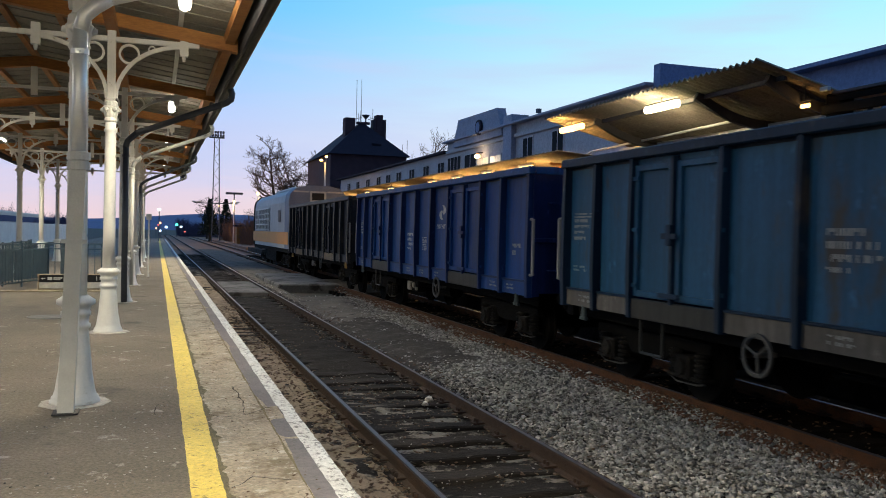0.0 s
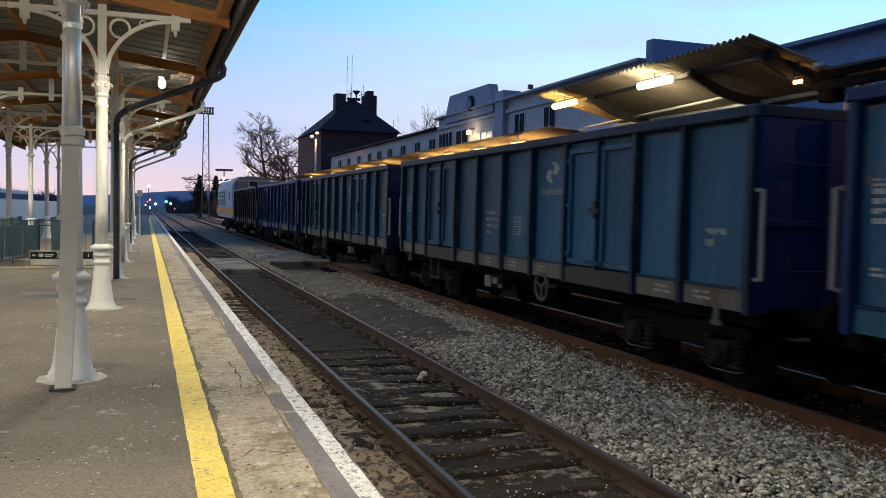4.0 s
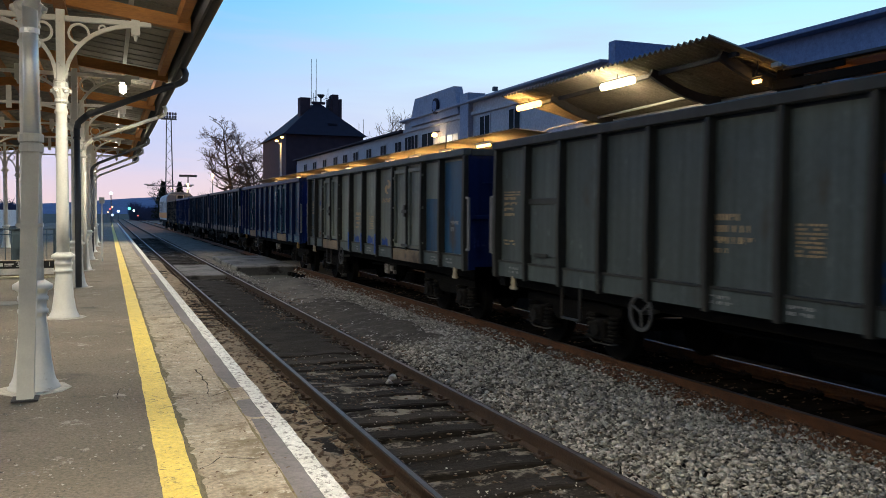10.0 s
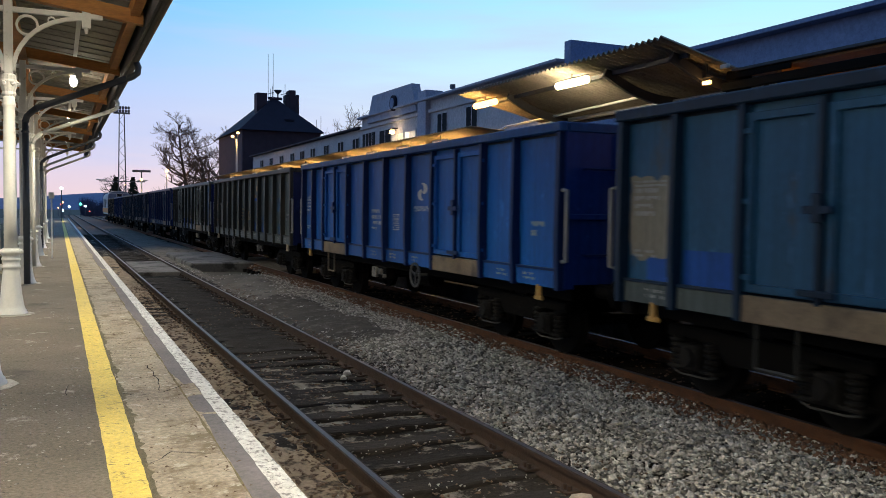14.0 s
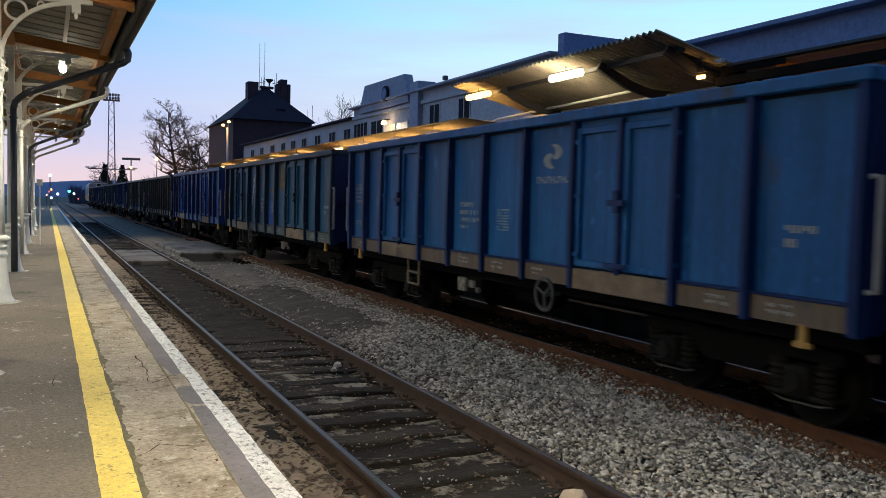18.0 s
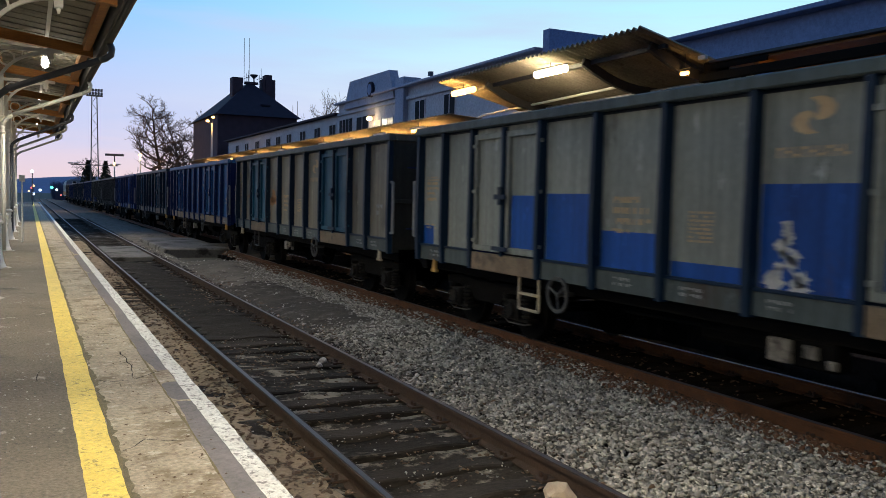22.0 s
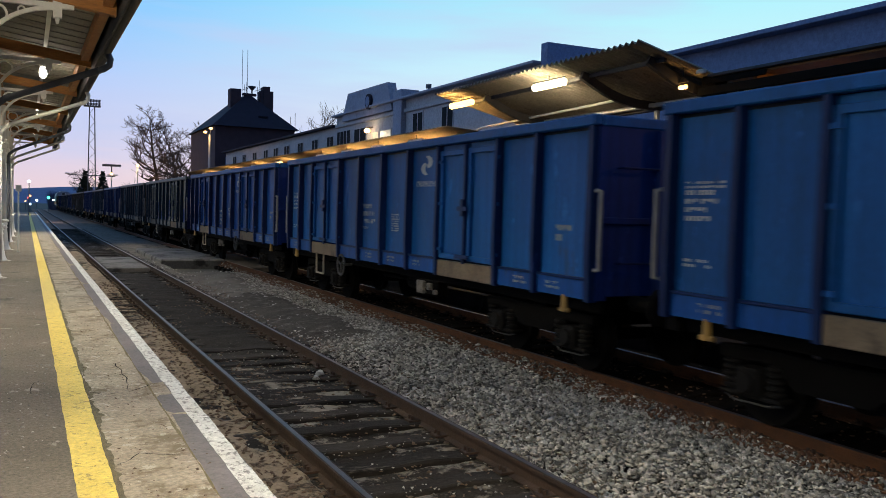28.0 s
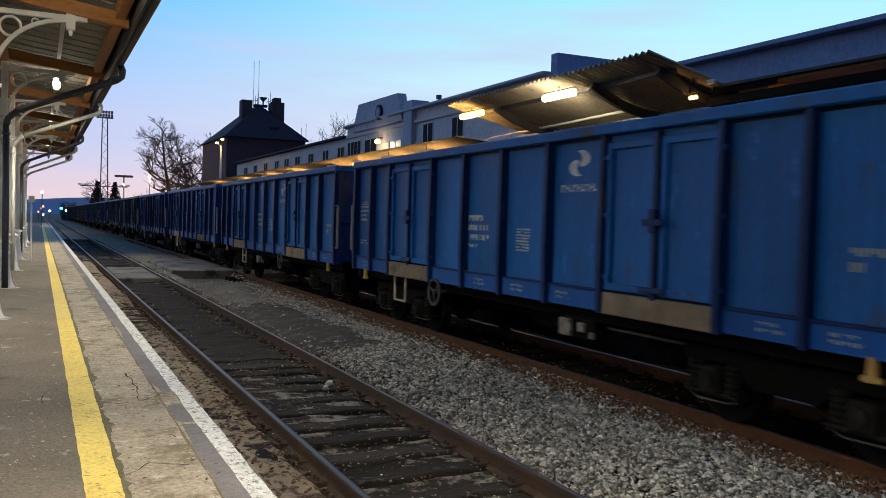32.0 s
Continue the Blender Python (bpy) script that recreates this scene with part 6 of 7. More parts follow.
def bogie(parent, y):
    """Two-axle bogie: cranked side frames, sprung axle boxes, wheelsets, guard loops."""
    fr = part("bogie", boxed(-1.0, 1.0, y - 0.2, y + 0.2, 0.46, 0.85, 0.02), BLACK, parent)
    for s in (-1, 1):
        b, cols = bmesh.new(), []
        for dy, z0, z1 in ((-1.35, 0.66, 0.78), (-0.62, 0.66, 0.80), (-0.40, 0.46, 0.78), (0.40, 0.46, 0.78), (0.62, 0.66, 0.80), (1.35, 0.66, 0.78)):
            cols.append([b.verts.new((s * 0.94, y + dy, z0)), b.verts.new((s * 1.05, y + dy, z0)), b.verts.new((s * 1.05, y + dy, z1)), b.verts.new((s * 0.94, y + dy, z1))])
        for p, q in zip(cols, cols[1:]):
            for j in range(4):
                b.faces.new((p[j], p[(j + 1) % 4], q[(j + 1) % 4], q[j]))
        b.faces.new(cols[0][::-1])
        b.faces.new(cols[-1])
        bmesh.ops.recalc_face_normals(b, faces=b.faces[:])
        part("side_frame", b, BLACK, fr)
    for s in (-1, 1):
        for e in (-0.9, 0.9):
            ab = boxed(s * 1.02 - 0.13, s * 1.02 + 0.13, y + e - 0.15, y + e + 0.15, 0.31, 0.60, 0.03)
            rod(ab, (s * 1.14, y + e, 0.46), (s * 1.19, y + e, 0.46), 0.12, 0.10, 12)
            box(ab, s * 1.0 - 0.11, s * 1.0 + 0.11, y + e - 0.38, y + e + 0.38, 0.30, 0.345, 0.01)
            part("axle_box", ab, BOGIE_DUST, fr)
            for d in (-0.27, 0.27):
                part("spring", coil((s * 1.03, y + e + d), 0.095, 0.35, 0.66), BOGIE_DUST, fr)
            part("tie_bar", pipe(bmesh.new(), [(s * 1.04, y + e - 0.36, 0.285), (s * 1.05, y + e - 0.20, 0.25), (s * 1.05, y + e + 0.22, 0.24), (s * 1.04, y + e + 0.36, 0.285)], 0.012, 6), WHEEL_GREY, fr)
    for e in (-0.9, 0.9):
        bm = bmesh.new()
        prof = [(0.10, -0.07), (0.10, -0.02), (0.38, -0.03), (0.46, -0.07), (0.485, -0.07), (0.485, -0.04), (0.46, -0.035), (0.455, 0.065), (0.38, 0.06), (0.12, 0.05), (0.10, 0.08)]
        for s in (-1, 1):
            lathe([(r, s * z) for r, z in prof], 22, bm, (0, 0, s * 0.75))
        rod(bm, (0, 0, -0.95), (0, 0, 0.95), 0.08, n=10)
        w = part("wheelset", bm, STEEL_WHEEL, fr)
        w.location, w.rotation_euler = (0, y + e, 0.46), (0, math.pi / 2, 0)


def logo(parent, y, z, x, m, s=0.215):
    """Two interlocked blades over a broad row of bars."""
    blade = [(-0.22, 1.0), (0.30, 1.06), (0.80, 0.84), (1.06, 0.42), (0.96, 0.02), (0.62, -0.24), (0.22, -0.30), (-0.02, -0.08), (0.20, 0.14), (0.28, 0.44), (0.10, 0.78)]
    bm = bmesh.new()
    for g in (1, -1):
        bm.faces.new([bm.verts.new((x, y - g * u * s, z + g * v * s * 0.72)) for u, v in blade])
    part("emblem", bm, m, parent)
    bm = bmesh.new()
    for i in range(9):
        yy = y + 0.38 - i * 0.086
        box(bm, x - 0.001, x + 0.001, yy - 0.020, yy, z - 0.36, z - 0.262)
        box(bm, x - 0.001, x + 0.001, yy - 0.060, yy - 0.0205, z - 0.290 - 0.03 * (i % 3), z - 0.266 - 0.03 * (i % 3))
    part("lettering", bm, m, parent)["kind"] = "stuff"


def bars(parent, y, z, rows, x, m, name="stencil", seed=1):
    """Rows of short bars where small writing stands; rows of (width, height)."""
    rnd = random.Random(seed)
    bm = bmesh.new()
    for w, h in rows:
        u = 0.0
        while u < w:
            l = rnd.uniform(0.012, 0.045)
            if rnd.random() < 0.88:
                e = h * rnd.choice((0.0, 0.0, 0.0, 0.35, 0.5))
                box(bm, x - 0.001, x + 0.001, y - min(u + l, w), y - u, z - h + e * (l > 0.03), z)
            u += l + 0.019
        z -= h * 1.75
    part(name, bm, m, parent)["kind"] = "stuff"


def build_wagon(posts=POSTS, doors=DOORS):
    w = thing("open_wagon")
    # near and far sides
    for s in (-1, 1):
        edges = posts
        for i in range(len(edges) - 1):
            a, b = edges[i], edges[i + 1]
            door = any(abs(a - d0) < 0.01 for d0, d1 in doors)
            if door:
                mid = (a + b) / 2
                for j, (p, q) in enumerate(((a, mid), (mid, b))):
                    d = part("door_leaf", boxed(s * (HALF - 0.075), s * (HALF - 0.045), wy(q - 0.03), wy(p + 0.03), BAND_Z + 0.02, TOP_Z - 0.14), P_BRIGHT, w)
                    fr = bmesh.new()
                    y0, y1, z0, z1 = wy(q - 0.04), wy(p + 0.04), BAND_Z + 0.03, TOP_Z - 0.22
                    xa, xb = s * (HALF - 0.044), s * (HALF + 0.005)
                    for (u0, u1, v0, v1) in ((y0, y0 + 0.09, z0, z1), (y1 - 0.09, y1, z0, z1), (y0 + 0.09, y1 - 0.09, z0, z0 + 0.08), (y0 + 0.09, y1 - 0.09, z1 - 0.08, z1)):
                        box(fr, xa, xb, u0, u1, v0, v1, 0.006)
                    part("door_frame", fr, P_BRIGHT, d)
                    for zz in (BAND_Z + 0.15, 2.15, TOP_Z - 0.42):
                        yy = wy(p + 0.05) if j == 0 else wy(q - 0.05)
                        part("hinge", boxed(xb, xb + s * 0.03, yy - 0.10, yy + 0.04, zz, zz + 0.05), P_BRIGHT, d)
                lk = part("door_lock", boxed(s * (HALF - 0.02), s * (HALF + 0.05), wy(mid) - 0.035, wy(mid) + 0.035, BAND_Z - 0.02, TOP_Z - 0.16, 0.008), P_POSTBLUE, w)
                part("lock_lever", boxed(s * (HALF + 0.052), s * (HALF + 0.085), wy(mid) - 0.16, wy(mid) + 0.16, 2.06, 2.13, 0.008), P_POSTBLUE, lk)
                part("lock_case", boxed(s * (HALF + 0.051), s * (HALF + 0.09), wy(mid) - 0.05, wy(mid) + 0.05, 1.98, 2.24, 0.01), P_POSTBLUE, lk)
                part("foot_lever", boxed(s * (HALF + 0.052), s * (HALF + 0.085), wy(mid) - 0.22, wy(mid) + 0.20, 1.33, 1.39, 0.008), P_POSTBLUE, lk)
                part("door_sill", boxed(s * (HALF - 0.04), s * (HALF + 0.025), wy(b), wy(a), SILL_Z - 0.02, BAND_Z, 0.01), SILL, w, "mud-splashed door sill")
            else:
                part("side_panel", boxed(s * (HALF - 0.08), s * (HALF - 0.06), wy(b), wy(a), BAND_Z, TOP_Z - 0.165), P_BRIGHT, w)
                bm = boxed(s * (HALF - 0.08), s * (HALF - 0.008), wy(b), wy(a), SILL_Z, BAND_Z - 0.001)
                part("lower_panel", bm, P_BRIGHT, w)
                part("ledge", boxed(s * (HALF - 0.06), s * (HALF + 0.012), wy(b) + 0.05, wy(a) - 0.05, BAND_Z - 0.012, BAND_Z + 0.022, 0.006), P_BRIGHT, w)
        for p in edges:
            wide = 0.05 if 0.1 < p < 12.7 else 0.06
            bm = bmesh.new()
            xi, xo, xt = s * (HALF - 0.06), s * (HALF + 0.07), s * (HALF + 0.05)
            y = wy(p)
            prof = [(SILL_Z - 0.02, xt, wide), (1.55, xo, wide + 0.005), (1.85, xo, wide), (TOP_Z - 0.13, xt, wide - 0.005)]
            rows_ = []
            for z, x, hw in prof:
                rows_.append([bm.verts.new(q) for q in ((xi, y - hw, z), (x, y - hw * 0.8, z), (x, y + hw * 0.8, z), (xi, y + hw, z))])
            for r0, r1 in zip(rows_, rows_[1:]):
                for k in range(3):
                    bm.faces.new((r0[k], r0[k + 1], r1[k + 1], r1[k]))
            bm.faces.new(rows_[0])
            bm.faces.new(rows_[-1])
            bmesh.ops.recalc_face_normals(bm, faces=bm.faces[:])
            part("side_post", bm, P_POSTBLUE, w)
        # blue-black strip behind the gap, standing for the shadow under the rim
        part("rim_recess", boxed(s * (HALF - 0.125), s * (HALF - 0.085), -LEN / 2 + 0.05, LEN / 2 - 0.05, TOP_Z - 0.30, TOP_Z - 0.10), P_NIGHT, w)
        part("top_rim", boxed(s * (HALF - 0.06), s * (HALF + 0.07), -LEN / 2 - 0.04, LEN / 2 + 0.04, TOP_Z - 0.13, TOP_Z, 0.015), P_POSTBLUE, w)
        # ladder step, brake wheel and hooks
        st = bmesh.new()
        yy = wy(2.35)
        pipe(st, [(s * 1.36, yy - 0.25, SILL_Z), (s * 1.36, yy - 0.25, 0.58), (s * 1.36, yy - 0.24, 0.56), (s * 1.36, yy + 0.24, 0.56), (s * 1.36, yy + 0.25, 0.58), (s * 1.36, yy + 0.25, SILL_Z)], 0.022, 6)
        part("foot_step", st, CREAM, w, "pale painted steel foot step")
        bw = bmesh.new()
        cy = wy(7.85)
        ring(bw, (s * 1.44, cy, 0.86), 0.215, 0.038, 0.03, "x", 20)
        for a in range(3):
            an = a * math.tau / 3 + 0.4
            rod(bw, (s * 1.44, cy, 0.86), (s * 1.44, cy + 0.2 * math.cos(an), 0.86 + 0.2 * math.sin(an)), 0.016, n=6)
        rod(bw, (s * 1.2, cy, 0.86), (s * 1.45, cy, 0.86), 0.03, n=8)
        part("brake_wheel", bw, WHEEL_GREY, w, "grey spoked hand brake wheel")
        for off in (0.62, 12.2):
            hk = rodded((s * 1.40, wy(off), 0.84), (s * 1.40, wy(off), 1.05), 0.05, 0.035, 8)
            rod(hk, (s * 1.40, wy(off) - 0.09, 0.86), (s * 1.40, wy(off) + 0.09, 0.86), 0.03, n=6)
            part("rope_hook", hk, YELLOWPAINT, w, "yellow painted rope hook")
    # ends
    for e in (-1, 1):
        ye = e * LEN / 2
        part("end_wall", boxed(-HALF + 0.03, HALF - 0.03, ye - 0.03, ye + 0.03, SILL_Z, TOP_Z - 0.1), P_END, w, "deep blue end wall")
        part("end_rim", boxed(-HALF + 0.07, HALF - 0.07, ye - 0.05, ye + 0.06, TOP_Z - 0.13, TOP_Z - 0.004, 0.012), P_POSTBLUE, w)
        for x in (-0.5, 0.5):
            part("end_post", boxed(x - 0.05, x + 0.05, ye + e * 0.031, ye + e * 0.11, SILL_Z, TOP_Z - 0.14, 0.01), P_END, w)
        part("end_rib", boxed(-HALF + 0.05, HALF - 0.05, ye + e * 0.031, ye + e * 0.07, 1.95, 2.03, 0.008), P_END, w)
        for z in (1.48, 2.62):
            part("grab_rail", pipe(bmesh.new(), [(-1.12, ye + e * 0.03, z), (-1.12, ye + e * 0.12, z), (-0.58, ye + e * 0.12, z), (-0.58, ye + e * 0.03, z)], 0.014, 6), P_END, w)
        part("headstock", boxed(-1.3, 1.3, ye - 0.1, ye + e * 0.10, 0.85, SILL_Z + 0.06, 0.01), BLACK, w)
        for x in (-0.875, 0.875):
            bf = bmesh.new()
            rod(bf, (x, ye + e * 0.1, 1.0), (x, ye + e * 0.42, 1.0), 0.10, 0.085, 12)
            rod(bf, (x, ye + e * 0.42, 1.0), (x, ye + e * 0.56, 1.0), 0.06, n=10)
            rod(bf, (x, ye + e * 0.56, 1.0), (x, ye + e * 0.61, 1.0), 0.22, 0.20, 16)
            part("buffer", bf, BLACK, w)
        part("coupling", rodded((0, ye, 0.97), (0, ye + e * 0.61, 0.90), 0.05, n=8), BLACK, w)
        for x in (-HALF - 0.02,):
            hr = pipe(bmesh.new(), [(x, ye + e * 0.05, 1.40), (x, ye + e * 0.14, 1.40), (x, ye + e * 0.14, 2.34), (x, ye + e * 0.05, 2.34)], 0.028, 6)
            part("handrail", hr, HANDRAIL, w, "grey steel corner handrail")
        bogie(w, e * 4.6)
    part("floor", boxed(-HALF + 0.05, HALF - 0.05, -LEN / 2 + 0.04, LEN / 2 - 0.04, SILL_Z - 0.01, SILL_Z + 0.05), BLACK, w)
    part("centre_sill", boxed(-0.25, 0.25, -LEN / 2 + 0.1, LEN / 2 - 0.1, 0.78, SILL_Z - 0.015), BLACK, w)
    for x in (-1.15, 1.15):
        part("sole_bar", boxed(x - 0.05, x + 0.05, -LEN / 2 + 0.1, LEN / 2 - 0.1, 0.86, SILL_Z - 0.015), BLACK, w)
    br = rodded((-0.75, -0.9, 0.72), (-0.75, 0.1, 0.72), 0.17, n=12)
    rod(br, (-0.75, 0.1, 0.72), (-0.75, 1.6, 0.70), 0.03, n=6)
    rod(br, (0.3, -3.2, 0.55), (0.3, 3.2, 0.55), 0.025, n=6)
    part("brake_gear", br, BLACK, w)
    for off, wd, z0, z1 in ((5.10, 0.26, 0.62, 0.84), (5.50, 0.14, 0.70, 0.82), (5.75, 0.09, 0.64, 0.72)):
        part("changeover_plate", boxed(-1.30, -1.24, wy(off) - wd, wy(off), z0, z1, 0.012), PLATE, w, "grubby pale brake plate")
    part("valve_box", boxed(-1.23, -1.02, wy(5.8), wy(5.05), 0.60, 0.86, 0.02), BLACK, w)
    return w


def repaint(ob, m):
    for s in ob.material_slots:
        s.link = "OBJECT"
        s.material = m


SX = -(HALF - 0.058)            # face of the side panels toward the platform


def finish_wagon(w, body, post=P_POSTBLUE, door=None, end=P_END, rim=None, lower=None, white=STENCIL, hook=YELLOWPAINT, step=P_DARKGREY, marks=True, sill=None, wheel=7.85, plates=5.1, ladder=0.0, num_z=2.07, num_off=5.30, num_h=0.07, logo_z=2.54, emblem=True, label=""):
    for o in w.children_recursive:
        k = o.name.split(".")[0]
        if k == "side_panel":
            repaint(o, body)
        elif k == "lower_panel":
            repaint(o, lower or body)
        elif k in ("door_leaf", "door_frame", "hinge"):
            repaint(o, door or body)
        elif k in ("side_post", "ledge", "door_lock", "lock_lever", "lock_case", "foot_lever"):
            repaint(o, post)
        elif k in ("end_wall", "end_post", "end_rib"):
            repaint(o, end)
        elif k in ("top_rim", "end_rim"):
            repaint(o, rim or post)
        elif k == "door_sill" and sill:
            repaint(o, sill)
        elif k == "rope_hook":
            repaint(o, hook)
        elif k == "foot_step":
            repaint(o, step)
            if ladder:
                o.location.y = -(ladder - 2.35)
                part("rung", boxed(-1.39 if o.data.vertices[0].co.x < 0 else 1.33, -1.33 if o.data.vertices[0].co.x < 0 else 1.39, wy(2.35) - 0.25, wy(2.35) + 0.25, 0.76, 0.79), step, o)
        elif k in ("changeover_plate", "valve_box"):
            o.location.y = -2.45 if wheel < 6 else 5.1 - plates
        elif k == "brake_wheel":
            o.location.y = -(wheel - 7.85)
    tagged(w, label, "goods wagon", "wagons of the goods train")
    if marks:
        x = SX - 0.004
        if emblem:
            logo(w, wy(8.02), logo_z, x, white)
        bars(w, wy(num_off), num_z, ((0.50, num_h), (0.62, num_h), (0.66, num_h), (0.30, 0.05)), x, white, "stencil", 3)
        bars(w, wy(6.55), 1.98, tuple((0.34, 0.024) for _ in range(8)), x, white, "data_panel", 4)
        bars(w, wy(0.22), 2.42, ((0.60, 0.025), (0.60, 0.025), (0.40, 0.05), (0.55, 0.05), (0.30, 0.05), (0.35, 0.05), (0.0, 0.2), (0.38, 0.03), (0.38, 0.03)), x, white, "data_panel", 5)
        bars(w, wy(11.93), 1.92, ((0.36, 0.07), (0.14, 0.08)), x, STENCIL_DIM, "stencil", 6)
        xl = -(HALF - 0.008) - 0.004
        for off in (0.5, 5.4, 6.5, 7.6, 11.0, 11.8):
            bars(w, wy(off), 1.20, ((0.32, 0.035), (0.32, 0.035)), xl, STENCIL_DIM, "label_plate", int(off * 10))
    return w


def patch(w, off0, off1, z0, z1, m, name="paint_patch", rough_edge=0.0, seed=0, proud=0.0):
    """A repainted area on a side panel, a few millimetres proud."""
    x = SX - 0.002 - proud
    y0, y1 = wy(off1), wy(off0)
    pts = []
    rnd = random.Random(seed)
    for k in range(8):
        pts.append((y0 + (y1 - y0) * k / 8, z0 + rnd.uniform(-1, 1) * rough_edge))
    for k in range(8):
        pts.append((y1 + rnd.uniform(-1, 0) * rough_edge, z0 + (z1 - z0) * k / 8))
    for k in range(8):
        pts.append((y1 + (y0 - y1) * k / 8, z1 + rnd.uniform(-1, 1) * rough_edge))
    for k in range(8):
        pts.append((y0 + rnd.uniform(0, 1) * rough_edge, z1 + (z0 - z1) * k / 8))
    bm = bmesh.new()
    bm.faces.new([bm.verts.new((x, y, z)) for y, z in pts])
    return part(name, bm, m, w)


def blob(w, off, z, r, m, seed, name="stain"):
    rnd = random.Random(seed)
    x = SX - 0.005
    bm = bmesh.new()
    n = 18
    bm.faces.new([bm.verts.new((x, wy(off) + r * rnd.uniform(0.35, 1.15) * 1.3 * math.cos(k * math.tau / n), z + r * rnd.uniform(0.35, 1.15) * math.sin(k * math.tau / n))) for k in range(n)])
    return part(name, bm, m, w)


template = build_wagon()
WAGONS = {}
for k in range(-1, 15):
    WAGONS[k] = template if k == -1 else (build_wagon([0.05 + 1.0583 * i for i in range(13)], []) if k == 5 else copy_thing(template, Matrix.Identity(4)))

for o in [c for c in WAGONS[-1].children if c.name.split(".")[0] == "side_post"]:
    y = sum(v.co.y for v in o.data.vertices) / len(o.data.vertices)
    part("post_edge", boxed(-HALF - 0.076, -HALF - 0.0702, y - 0.011, y + 0.011, SILL_Z + 0.05, TOP_Z - 0.16), CREAM, o, "pale worn post edge") if o.data.vertices[1].co.x < 0 else None
finish_wagon(WAGONS[-1], P_NIGHT, P_NIGHT, end=P_NIGHT, rim=P_DARKGREY, lower=P_NIGHT, marks=False, label="dirty blue-black open goods wagon coupled to the locomotive")
finish_wagon(WAGONS[0], P_NAVY, P_POSTDEEP, sill=P_DARKGREY, hook=P_OLIVE, rim=P_BLUE, label="navy blue open goods wagon with white stencils")
finish_wagon(WAGONS[1], P_TEAL, P_POSTBLUE, sill=P_DARKGREY, hook=P_OLIVE, lower=P_MUD, white=STENCIL_DIM, wheel=4.45, num_z=2.20, logo_z=2.70, label="faded blue-grey open goods wagon with muddy sill")
finish_wagon(WAGONS[2], P_TEAL, P_POSTBLUE, sill=P_DARKGREY, hook=P_OLIVE, lower=P_MUD, white=STENCIL_DIM, logo_z=2.70, label="faded blue-grey open goods wagon with white emblem")
finish_wagon(WAGONS[3], P_RUSTBLUE, P_POSTDEEP, door=P_DOORBLUE, end=P_ENDBLUE, lower=P_DOORBLUE, wheel=4.1, ladder=3.3, logo_z=2.84, label="blue open goods wagon with rust-worn panels")
finish_wagon(WAGONS[4], P_GREY, P_DARKGREY, rim=P_OLIVE, lower=P_OLIVE, white=STENCIL_OCHRE, hook=CREAM, wheel=4.05, logo_z=2.67, label="grey-green open goods wagon with faded ochre stencils")
patch(WAGONS[4], 0.12, 0.90, 1.30, 3.04, P_OLIVE, rough_edge=0.02, seed=2)
patch(WAGONS[4], 1.22, 1.66, 2.27, 2.40, P_BLUE, "paint_smear", 0.05, 17)
for i, (off, z, r) in enumerate(((1.3, 1.42, 0.12), (1.6, 1.36, 0.14), (1.75, 1.5, 0.09))):
    blob(WAGONS[4], off, z, r, RUST, 200 + i, "rust_stain")
patch(WAGONS[4], 11.62, 12.65, 1.30, 3.04, P_TEAL)
patch(WAGONS[4], 10.6, 11.5, 1.30, 2.35, P_TEAL)
for o0 in (5.15, 6.35, 7.55):
    patch(WAGONS[4], o0, o0 + 0.5, 1.29, 1.45, P_PATCH, rough_edge=0.05, seed=int(o0 * 10))
finish_wagon(WAGONS[5], P_OLIVE, P_DARKGREY, lower=P_OLIVE, white=STENCIL_OCHRE, hook=CREAM, wheel=4.15, logo_z=2.78, label="dull olive-grey open goods wagon smeared with blue")
for i, (off, z, r) in enumerate(((9.0, 1.6, 0.32), (11.0, 2.2, 0.25), (11.2, 1.5, 0.3))):
    blob(WAGONS[5], off, z, r, P_TEAL, 40 + i, "paint_smear")
hatch = part("hatch", boxed(SX - 0.030, SX - 0.002, wy(1.98), wy(1.18), 1.42, 2.30, 0.008), P_OLIVE, WAGONS[5], "small hinged side hatch")
part("hatch_bar", boxed(SX - 0.055, SX - 0.031, wy(2.02), wy(1.14), 2.20, 2.29, 0.006), P_DARKGREY, hatch)
part("hatch_latch", boxed(SX - 0.060, SX - 0.031, wy(1.75), wy(1.35), 1.40, 1.46, 0.006), P_DARKGREY, hatch)
patch(WAGONS[5], 7.48, 8.40, 2.42, 2.53, OCHRE_BAND, "ochre_band", 0.012, 21)
patch(WAGONS[5], 7.48, 8.40, 2.33, 2.42, P_PATCH, "blue_band", 0.015, 22)
for i, (o0, o1, z0, z1) in enumerate(((8.60, 9.30, 1.31, 1.44), (9.0, 9.45, 1.35, 1.55), (7.48, 7.75, 1.35, 1.62))):
    patch(WAGONS[5], o0, o1, z0, z1, P_BLUE, "paint_smear", 0.08, 30 + i)
for off in (5.02, 6.22, 7.42):
    part("post_foot", boxed(-HALF - 0.082, -HALF - 0.068, wy(off) - 0.045, wy(off) + 0.045, SILL_Z + 0.05, 1.55, 0.004), P_PATCH, WAGONS[4], "bright blue post foot")
finish_wagon(WAGONS[6], P_VIVID, P_POSTDEEP, end=P_ENDBLUE, rim=P_BLUE, step=SILL, logo_z=2.40, label="bright blue open goods wagon with clean white emblem")
finish_wagon(WAGONS[7], P_TEAL, P_POSTBLUE, lower=P_OLIVE, white=STENCIL_DIM, wheel=4.1, emblem=False, label="patchy blue-grey open goods wagon with ochre and blue repairs")
patch(WAGONS[7], 0.12, 0.90, 1.55, 2.45, P_TAN, rough_edge=0.05, seed=3)
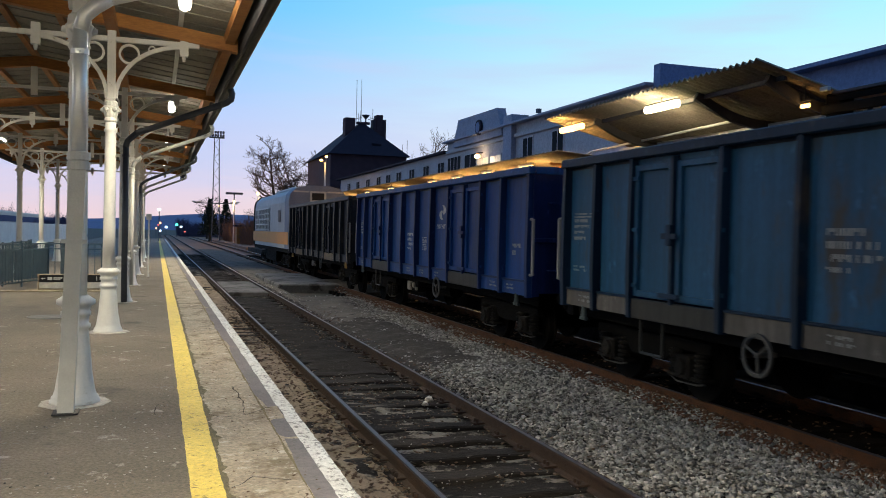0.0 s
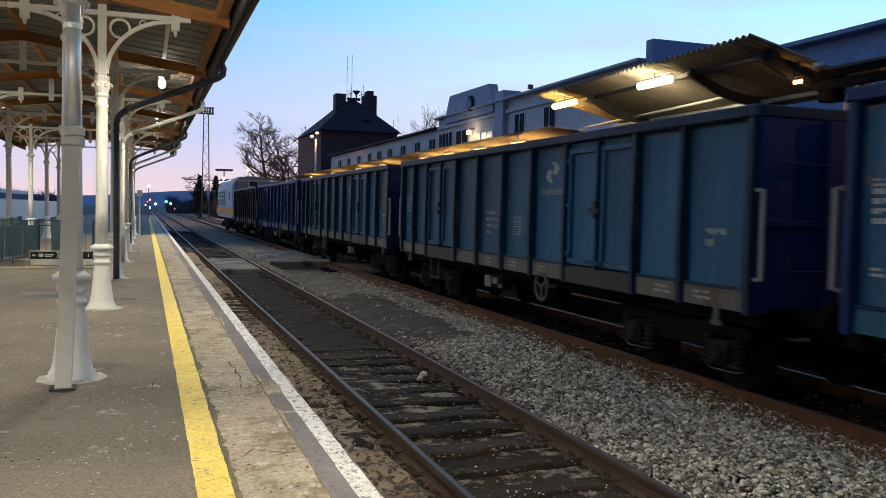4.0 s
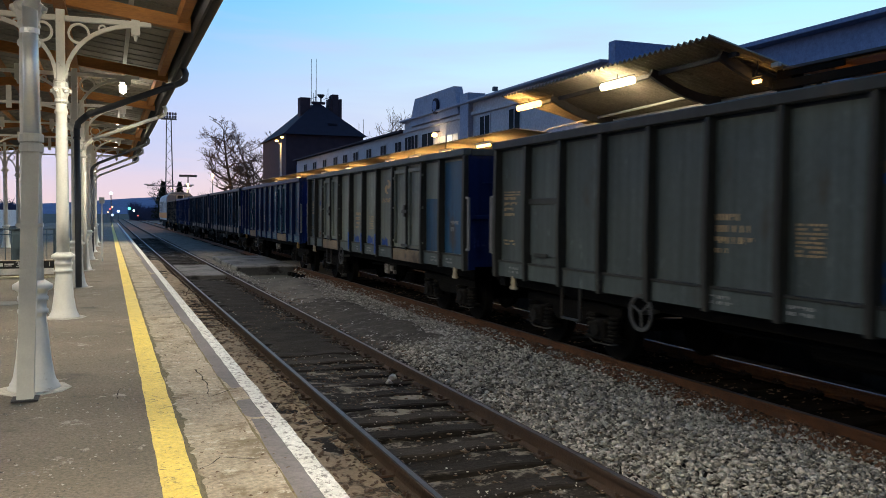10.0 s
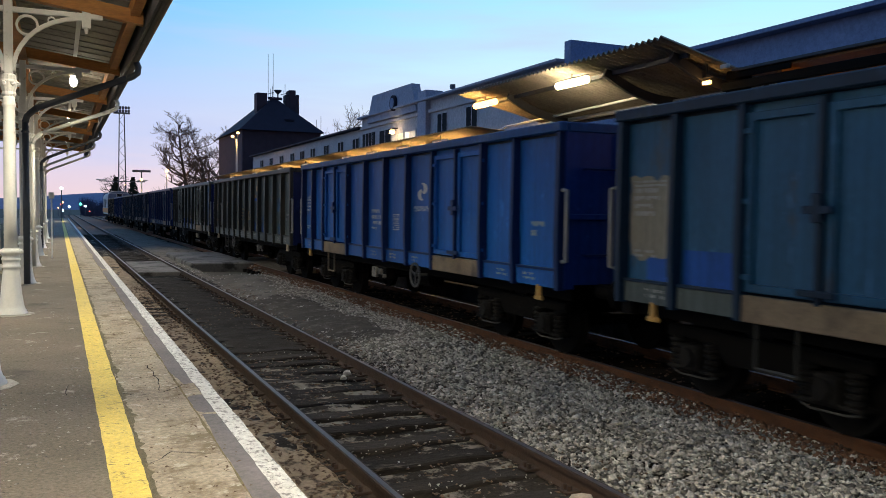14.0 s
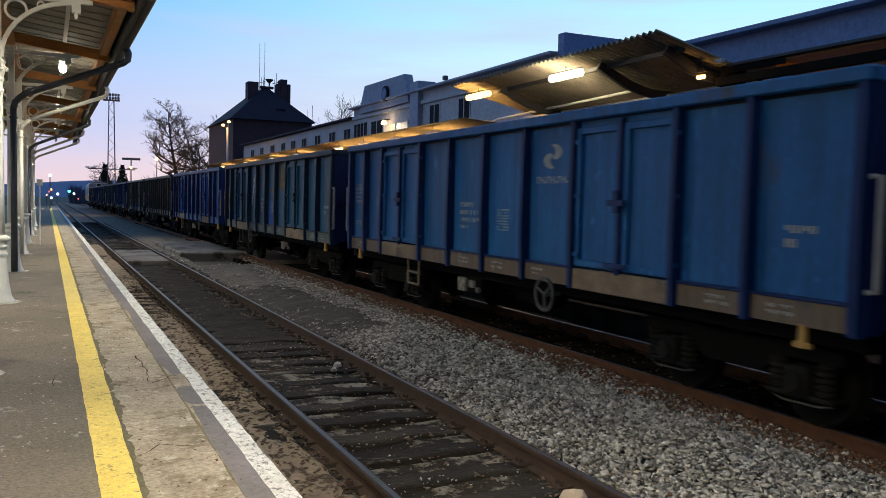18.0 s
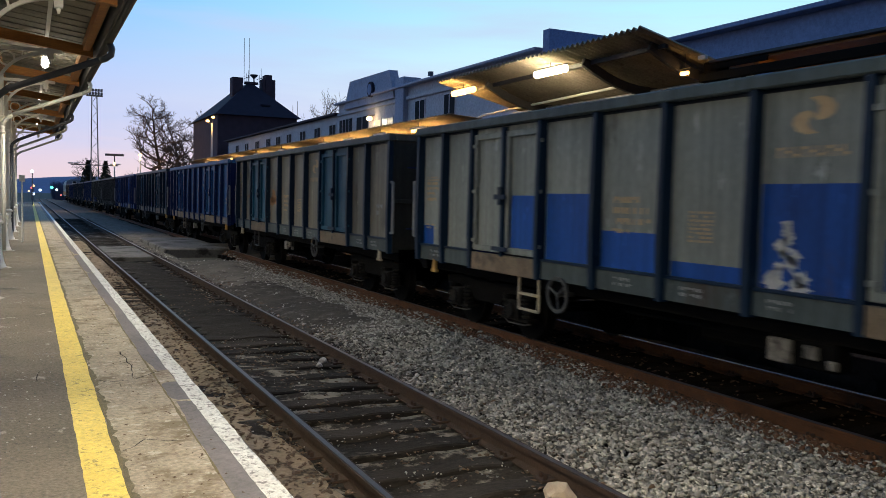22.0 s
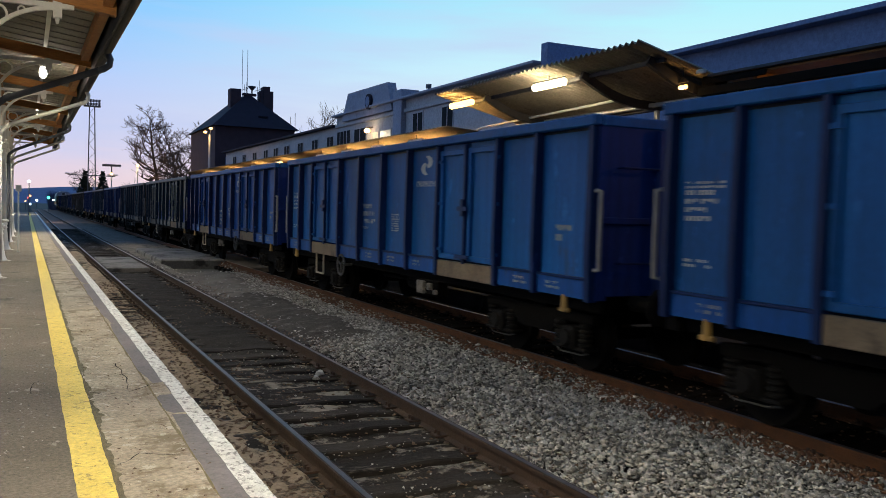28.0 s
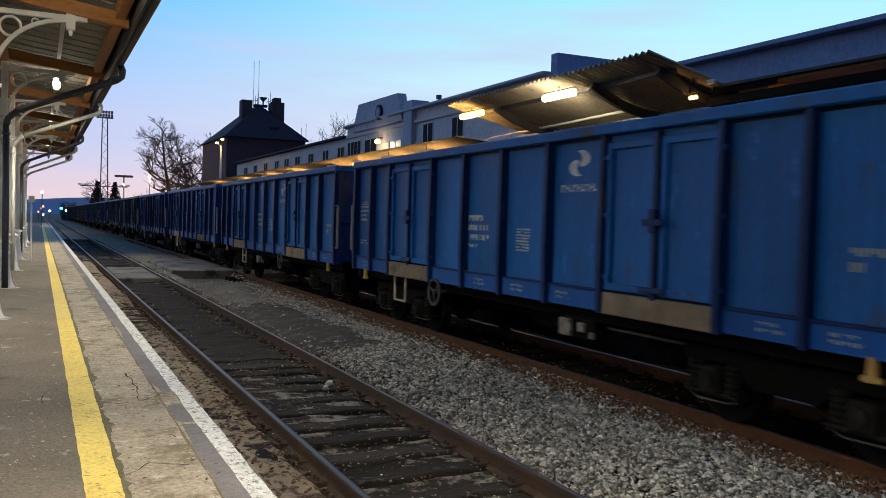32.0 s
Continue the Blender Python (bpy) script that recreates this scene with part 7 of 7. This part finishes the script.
patch(WAGONS[7], 1.06, 1.86, 1.29, 1.66, P_PATCH)
patch(WAGONS[7], 0.45, 0.90, 1.29, 1.54, P_PATCH, rough_edge=0.03, seed=6)
patch(WAGONS[7], 6.30, 7.34, 1.30, 2.05, P_PATCH)
for i in range(12):
    rnd = random.Random(100 + i)
    blob(WAGONS[7], 4.05 + 0.5 * (i / 12) ** 1.4 + 0.08 * rnd.random(), 1.9 + 1.1 * i / 12, 0.03 + 0.055 * rnd.random(), STENCIL, 120 + i, "scrawl")
patch(WAGONS[7], 7.50, 8.54, 2.30, 3.04, P_BROWN, rough_edge=0.05, seed=4)
patch(WAGONS[7], 7.50, 8.54, 2.40, 2.54, OCHRE_BAND, "ochre_band", 0.015, 9, 0.002)
for i, (off, z, r) in enumerate(((8.05, 2.74, 0.13), (7.90, 2.70, 0.09), (8.18, 2.80, 0.09))):
    blob(WAGONS[7], off, z, r, OCHRE_BAND, 160 + i, "faded_emblem")
patch(WAGONS[7], 6.45, 6.95, 2.28, 2.34, OCHRE_BAND, "ochre_band", 0.02, 12)
finish_wagon(WAGONS[8], P_WORN, P_POSTDEEP, lower=P_DUSTSILL, rim=P_WORN, ladder=3.4, step=SILL, wheel=8.0, logo_z=2.70, white=STENCIL_DIM, label="mid-blue open goods wagon with dusty brown sill")
finish_wagon(WAGONS[9], P_TAN, P_POSTBLUE, door=P_DOORBLUE, end=P_DARKGREY, lower=P_OLIVE, rim=P_OLIVE, white=STENCIL_OCHRE, hook=CREAM, wheel=8.2, logo_z=2.76, label="sandy grey open goods wagon with blue doors")
ORANGE_STAIN = mat("orange_rust_stain", (0.34, 0.17, 0.07), (0.24, 0.13, 0.06), 5, 0.9, bump=0.1)
for i, (off, z, r) in enumerate(((4.3, 2.0, 0.26), (4.6, 1.85, 0.22), (1.5, 2.0, 0.15), (4.1, 1.88, 0.2))):
    blob(WAGONS[9], off, z, r, ORANGE_STAIN, 60 + i, "rust_stain")
finish_wagon(WAGONS[10], P_PALEGREY, P_POSTBLUE, end=P_END, lower=P_OLIVE, rim=P_OLIVE, white=STENCIL_OCHRE, wheel=4.3, ladder=3.5, step=CREAM, logo_z=2.84, num_z=2.12, label="grey open goods wagon with bright blue lower repaint and white scrawl")
for o0, o1, z1 in ((3.9, 4.96, 2.15), (5.09, 6.15, 1.72), (6.29, 7.35, 1.45), (7.49, 8.55, 2.25), (11.62, 12.66, 1.85), (0.12, 0.5, 1.6)):
    patch(WAGONS[10], o0, o1, 1.29, z1, P_PATCH)
patch(WAGONS[10], 8.78, 9.42, 1.39, 1.80, P_PATCH, proud=0.013)
patch(WAGONS[10], 3.03, 3.66, 1.39, 2.12, P_PATCH, proud=0.013)
for i in range(14):
    rnd = random.Random(i)
    blob(WAGONS[10], 7.80 + (0.42 - 0.026 * i) * (rnd.random() - 0.5), 1.32 + 0.62 * i / 14, (0.09 - 0.05 * i / 14) * (0.7 + 0.6 * rnd.random()), STENCIL, 80 + i, "scrawl")
for k in (11, 12, 13, 14):
    finish_wagon(WAGONS[k], P_BRIGHT if k == 11 else P_MIDBLUE, P_POSTDEEP, end=P_ENDBLUE, rim=P_MIDBLUE, lower=P_BRIGHT, wheel=4.0 if k in (12, 14) else 8.02, plates=4.65, step=CREAM, num_off=5.2 if k == 11 else 5.08, num_h=0.085, num_z=1.90 if k == 11 else 2.16, logo_z=2.82, ladder=3.25 if k == 13 else 0.0,
                 label="bright blue open goods wagon with white emblem" if k in (11, 14) else "clean dark blue open goods wagon with white emblem")

# locomotive at the head
loco = thing("diesel_locomotive", (0, 0, 0), "white and blue diesel locomotive with orange band", "locomotive", "wagons of the goods train")
LL = 15.2
prof = [(-1.40, 1.15), (1.40, 1.15), (1.42, 3.50), (1.34, 3.86), (1.05, 4.14), (0.5, 4.27), (-0.5, 4.27), (-1.05, 4.14), (-1.34, 3.86), (-1.42, 3.50)]


def loco_shell(y0, y1, g):
    bm = bmesh.new()
    a_ = [bm.verts.new((x * g, y0, 1.15 + (z - 1.15) * g)) for x, z in prof]
    b_ = [bm.verts.new((x * g, y1, 1.15 + (z - 1.15) * g)) for x, z in prof]
    for i in range(len(prof)):
        j = (i + 1) % len(prof)
        bm.faces.new((a_[i], a_[j], b_[j], b_[i]))
    bm.faces.new(a_[::-1])
    bm.faces.new(b_)
    bmesh.ops.recalc_face_normals(bm, faces=bm.faces[:])
    return bm


part("body", loco_shell(-LL / 2 + 1.3, LL / 2 - 0.6, 0.985), LOCO_WHITE, loco)
for e in (-1, 1):
    y0, y1 = (-LL / 2, -LL / 2 + 1.35) if e < 0 else (LL / 2 - 0.65, LL / 2)
    part("cab", loco_shell(y0, y1, 1.0), LOCO_PALE if e < 0 else BLACK, loco, "pale blue-grey cab end" if e < 0 else "dark cab front")
    for sx in (-1, 1):
        part("chevron", boxed(sx * 0.45, sx * 1.20, e * (LL / 2 + 0.003), e * (LL / 2 + 0.010), 3.92, 4.00), LOCO_WHITE, loco, "pale stripe over the cab window")
        part("side_stripe", boxed(sx * 1.12, sx * 1.26, e * (LL / 2 + 0.003), e * (LL / 2 + 0.010), 1.9, 3.3), LOCO_WHITE, loco)
    part("window_frame", boxed(-0.40, 0.40, e * (LL / 2 + 0.001), e * (LL / 2 + 0.004), 3.46, 3.99), LOCO_WHITE, loco)
    part("windscreen", boxed(-0.30, 0.30, e * (LL / 2 + 0.004), e * (LL / 2 + 0.012), 3.55, 3.90), DARKPANE, loco)
for s in (-1, 1):
    part("orange_band", boxed(s * 1.425, s * 1.44, -LL / 2 + 0.05, LL / 2 - 0.05, 1.36, 1.98), LOCO_ORANGE, loco)
    bm = bmesh.new()
    for i in range(10):
        box(bm, s * 1.405, s * 1.46, -0.4 + i * 0.72, -0.28 + i * 0.72, 2.02, 3.3)
    for i in range(5):
        box(bm, s * 1.405, s * 1.455, -0.4, 6.2, 2.06 + i * 0.30, 2.12 + i * 0.30)
    part("grille", bm, SIGN_WHITE, loco, "white lattice grille")
    part("engine_louvre", boxed(s * 1.398, s * 1.404, -0.5, 6.3, 2.02, 3.3), BLACK, loco)
    for yy in (4.4, -4.4):
        part("cab_window", boxed(s * 1.425, s * 1.442, yy - 0.4, yy + 0.4, 2.5, 3.1), DARKPANE, loco)
part("roof_hatch", boxed(-0.6, 0.6, -3.5, 3.5, 4.22, 4.38, 0.05), LOCO_WHITE, loco)
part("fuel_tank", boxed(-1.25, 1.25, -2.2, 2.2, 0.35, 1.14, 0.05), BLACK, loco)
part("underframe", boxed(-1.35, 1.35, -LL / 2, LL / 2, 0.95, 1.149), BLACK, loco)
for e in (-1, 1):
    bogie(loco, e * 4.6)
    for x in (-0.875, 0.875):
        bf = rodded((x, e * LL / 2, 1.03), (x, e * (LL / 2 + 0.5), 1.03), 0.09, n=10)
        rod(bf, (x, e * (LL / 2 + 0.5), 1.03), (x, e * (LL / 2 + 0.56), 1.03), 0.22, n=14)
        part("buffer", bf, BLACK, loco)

# position of the rear end of wagon 0, in metres along the track
TRAIN = [(0.0, 12.87), (1.0, 18.25), (2.0, 24.0), (3.0, 29.62), (4.0, 35.25), (6.0, 46.73), (8.0, 58.43), (10.0, 70.05), (12.0, 81.77), (14.0, 93.47),
         (16.0, 105.17), (18.0, 116.95), (20.0, 128.78), (22.0, 140.65), (24.0, 152.6), (26.0, 164.57), (28.0, 176.51), (30.0, 188.48), (32.0, 200.43)]


def motions():
    for k, w in WAGONS.items():
        walk(w, [(t, pose(T2, s - PITCH * k + LEN / 2, ZR)) for t, s in TRAIN])
    walk(loco, [(t, pose(T2, s + PITCH + LEN + 0.75 + LL / 2, ZR)) for t, s in TRAIN])


motions()
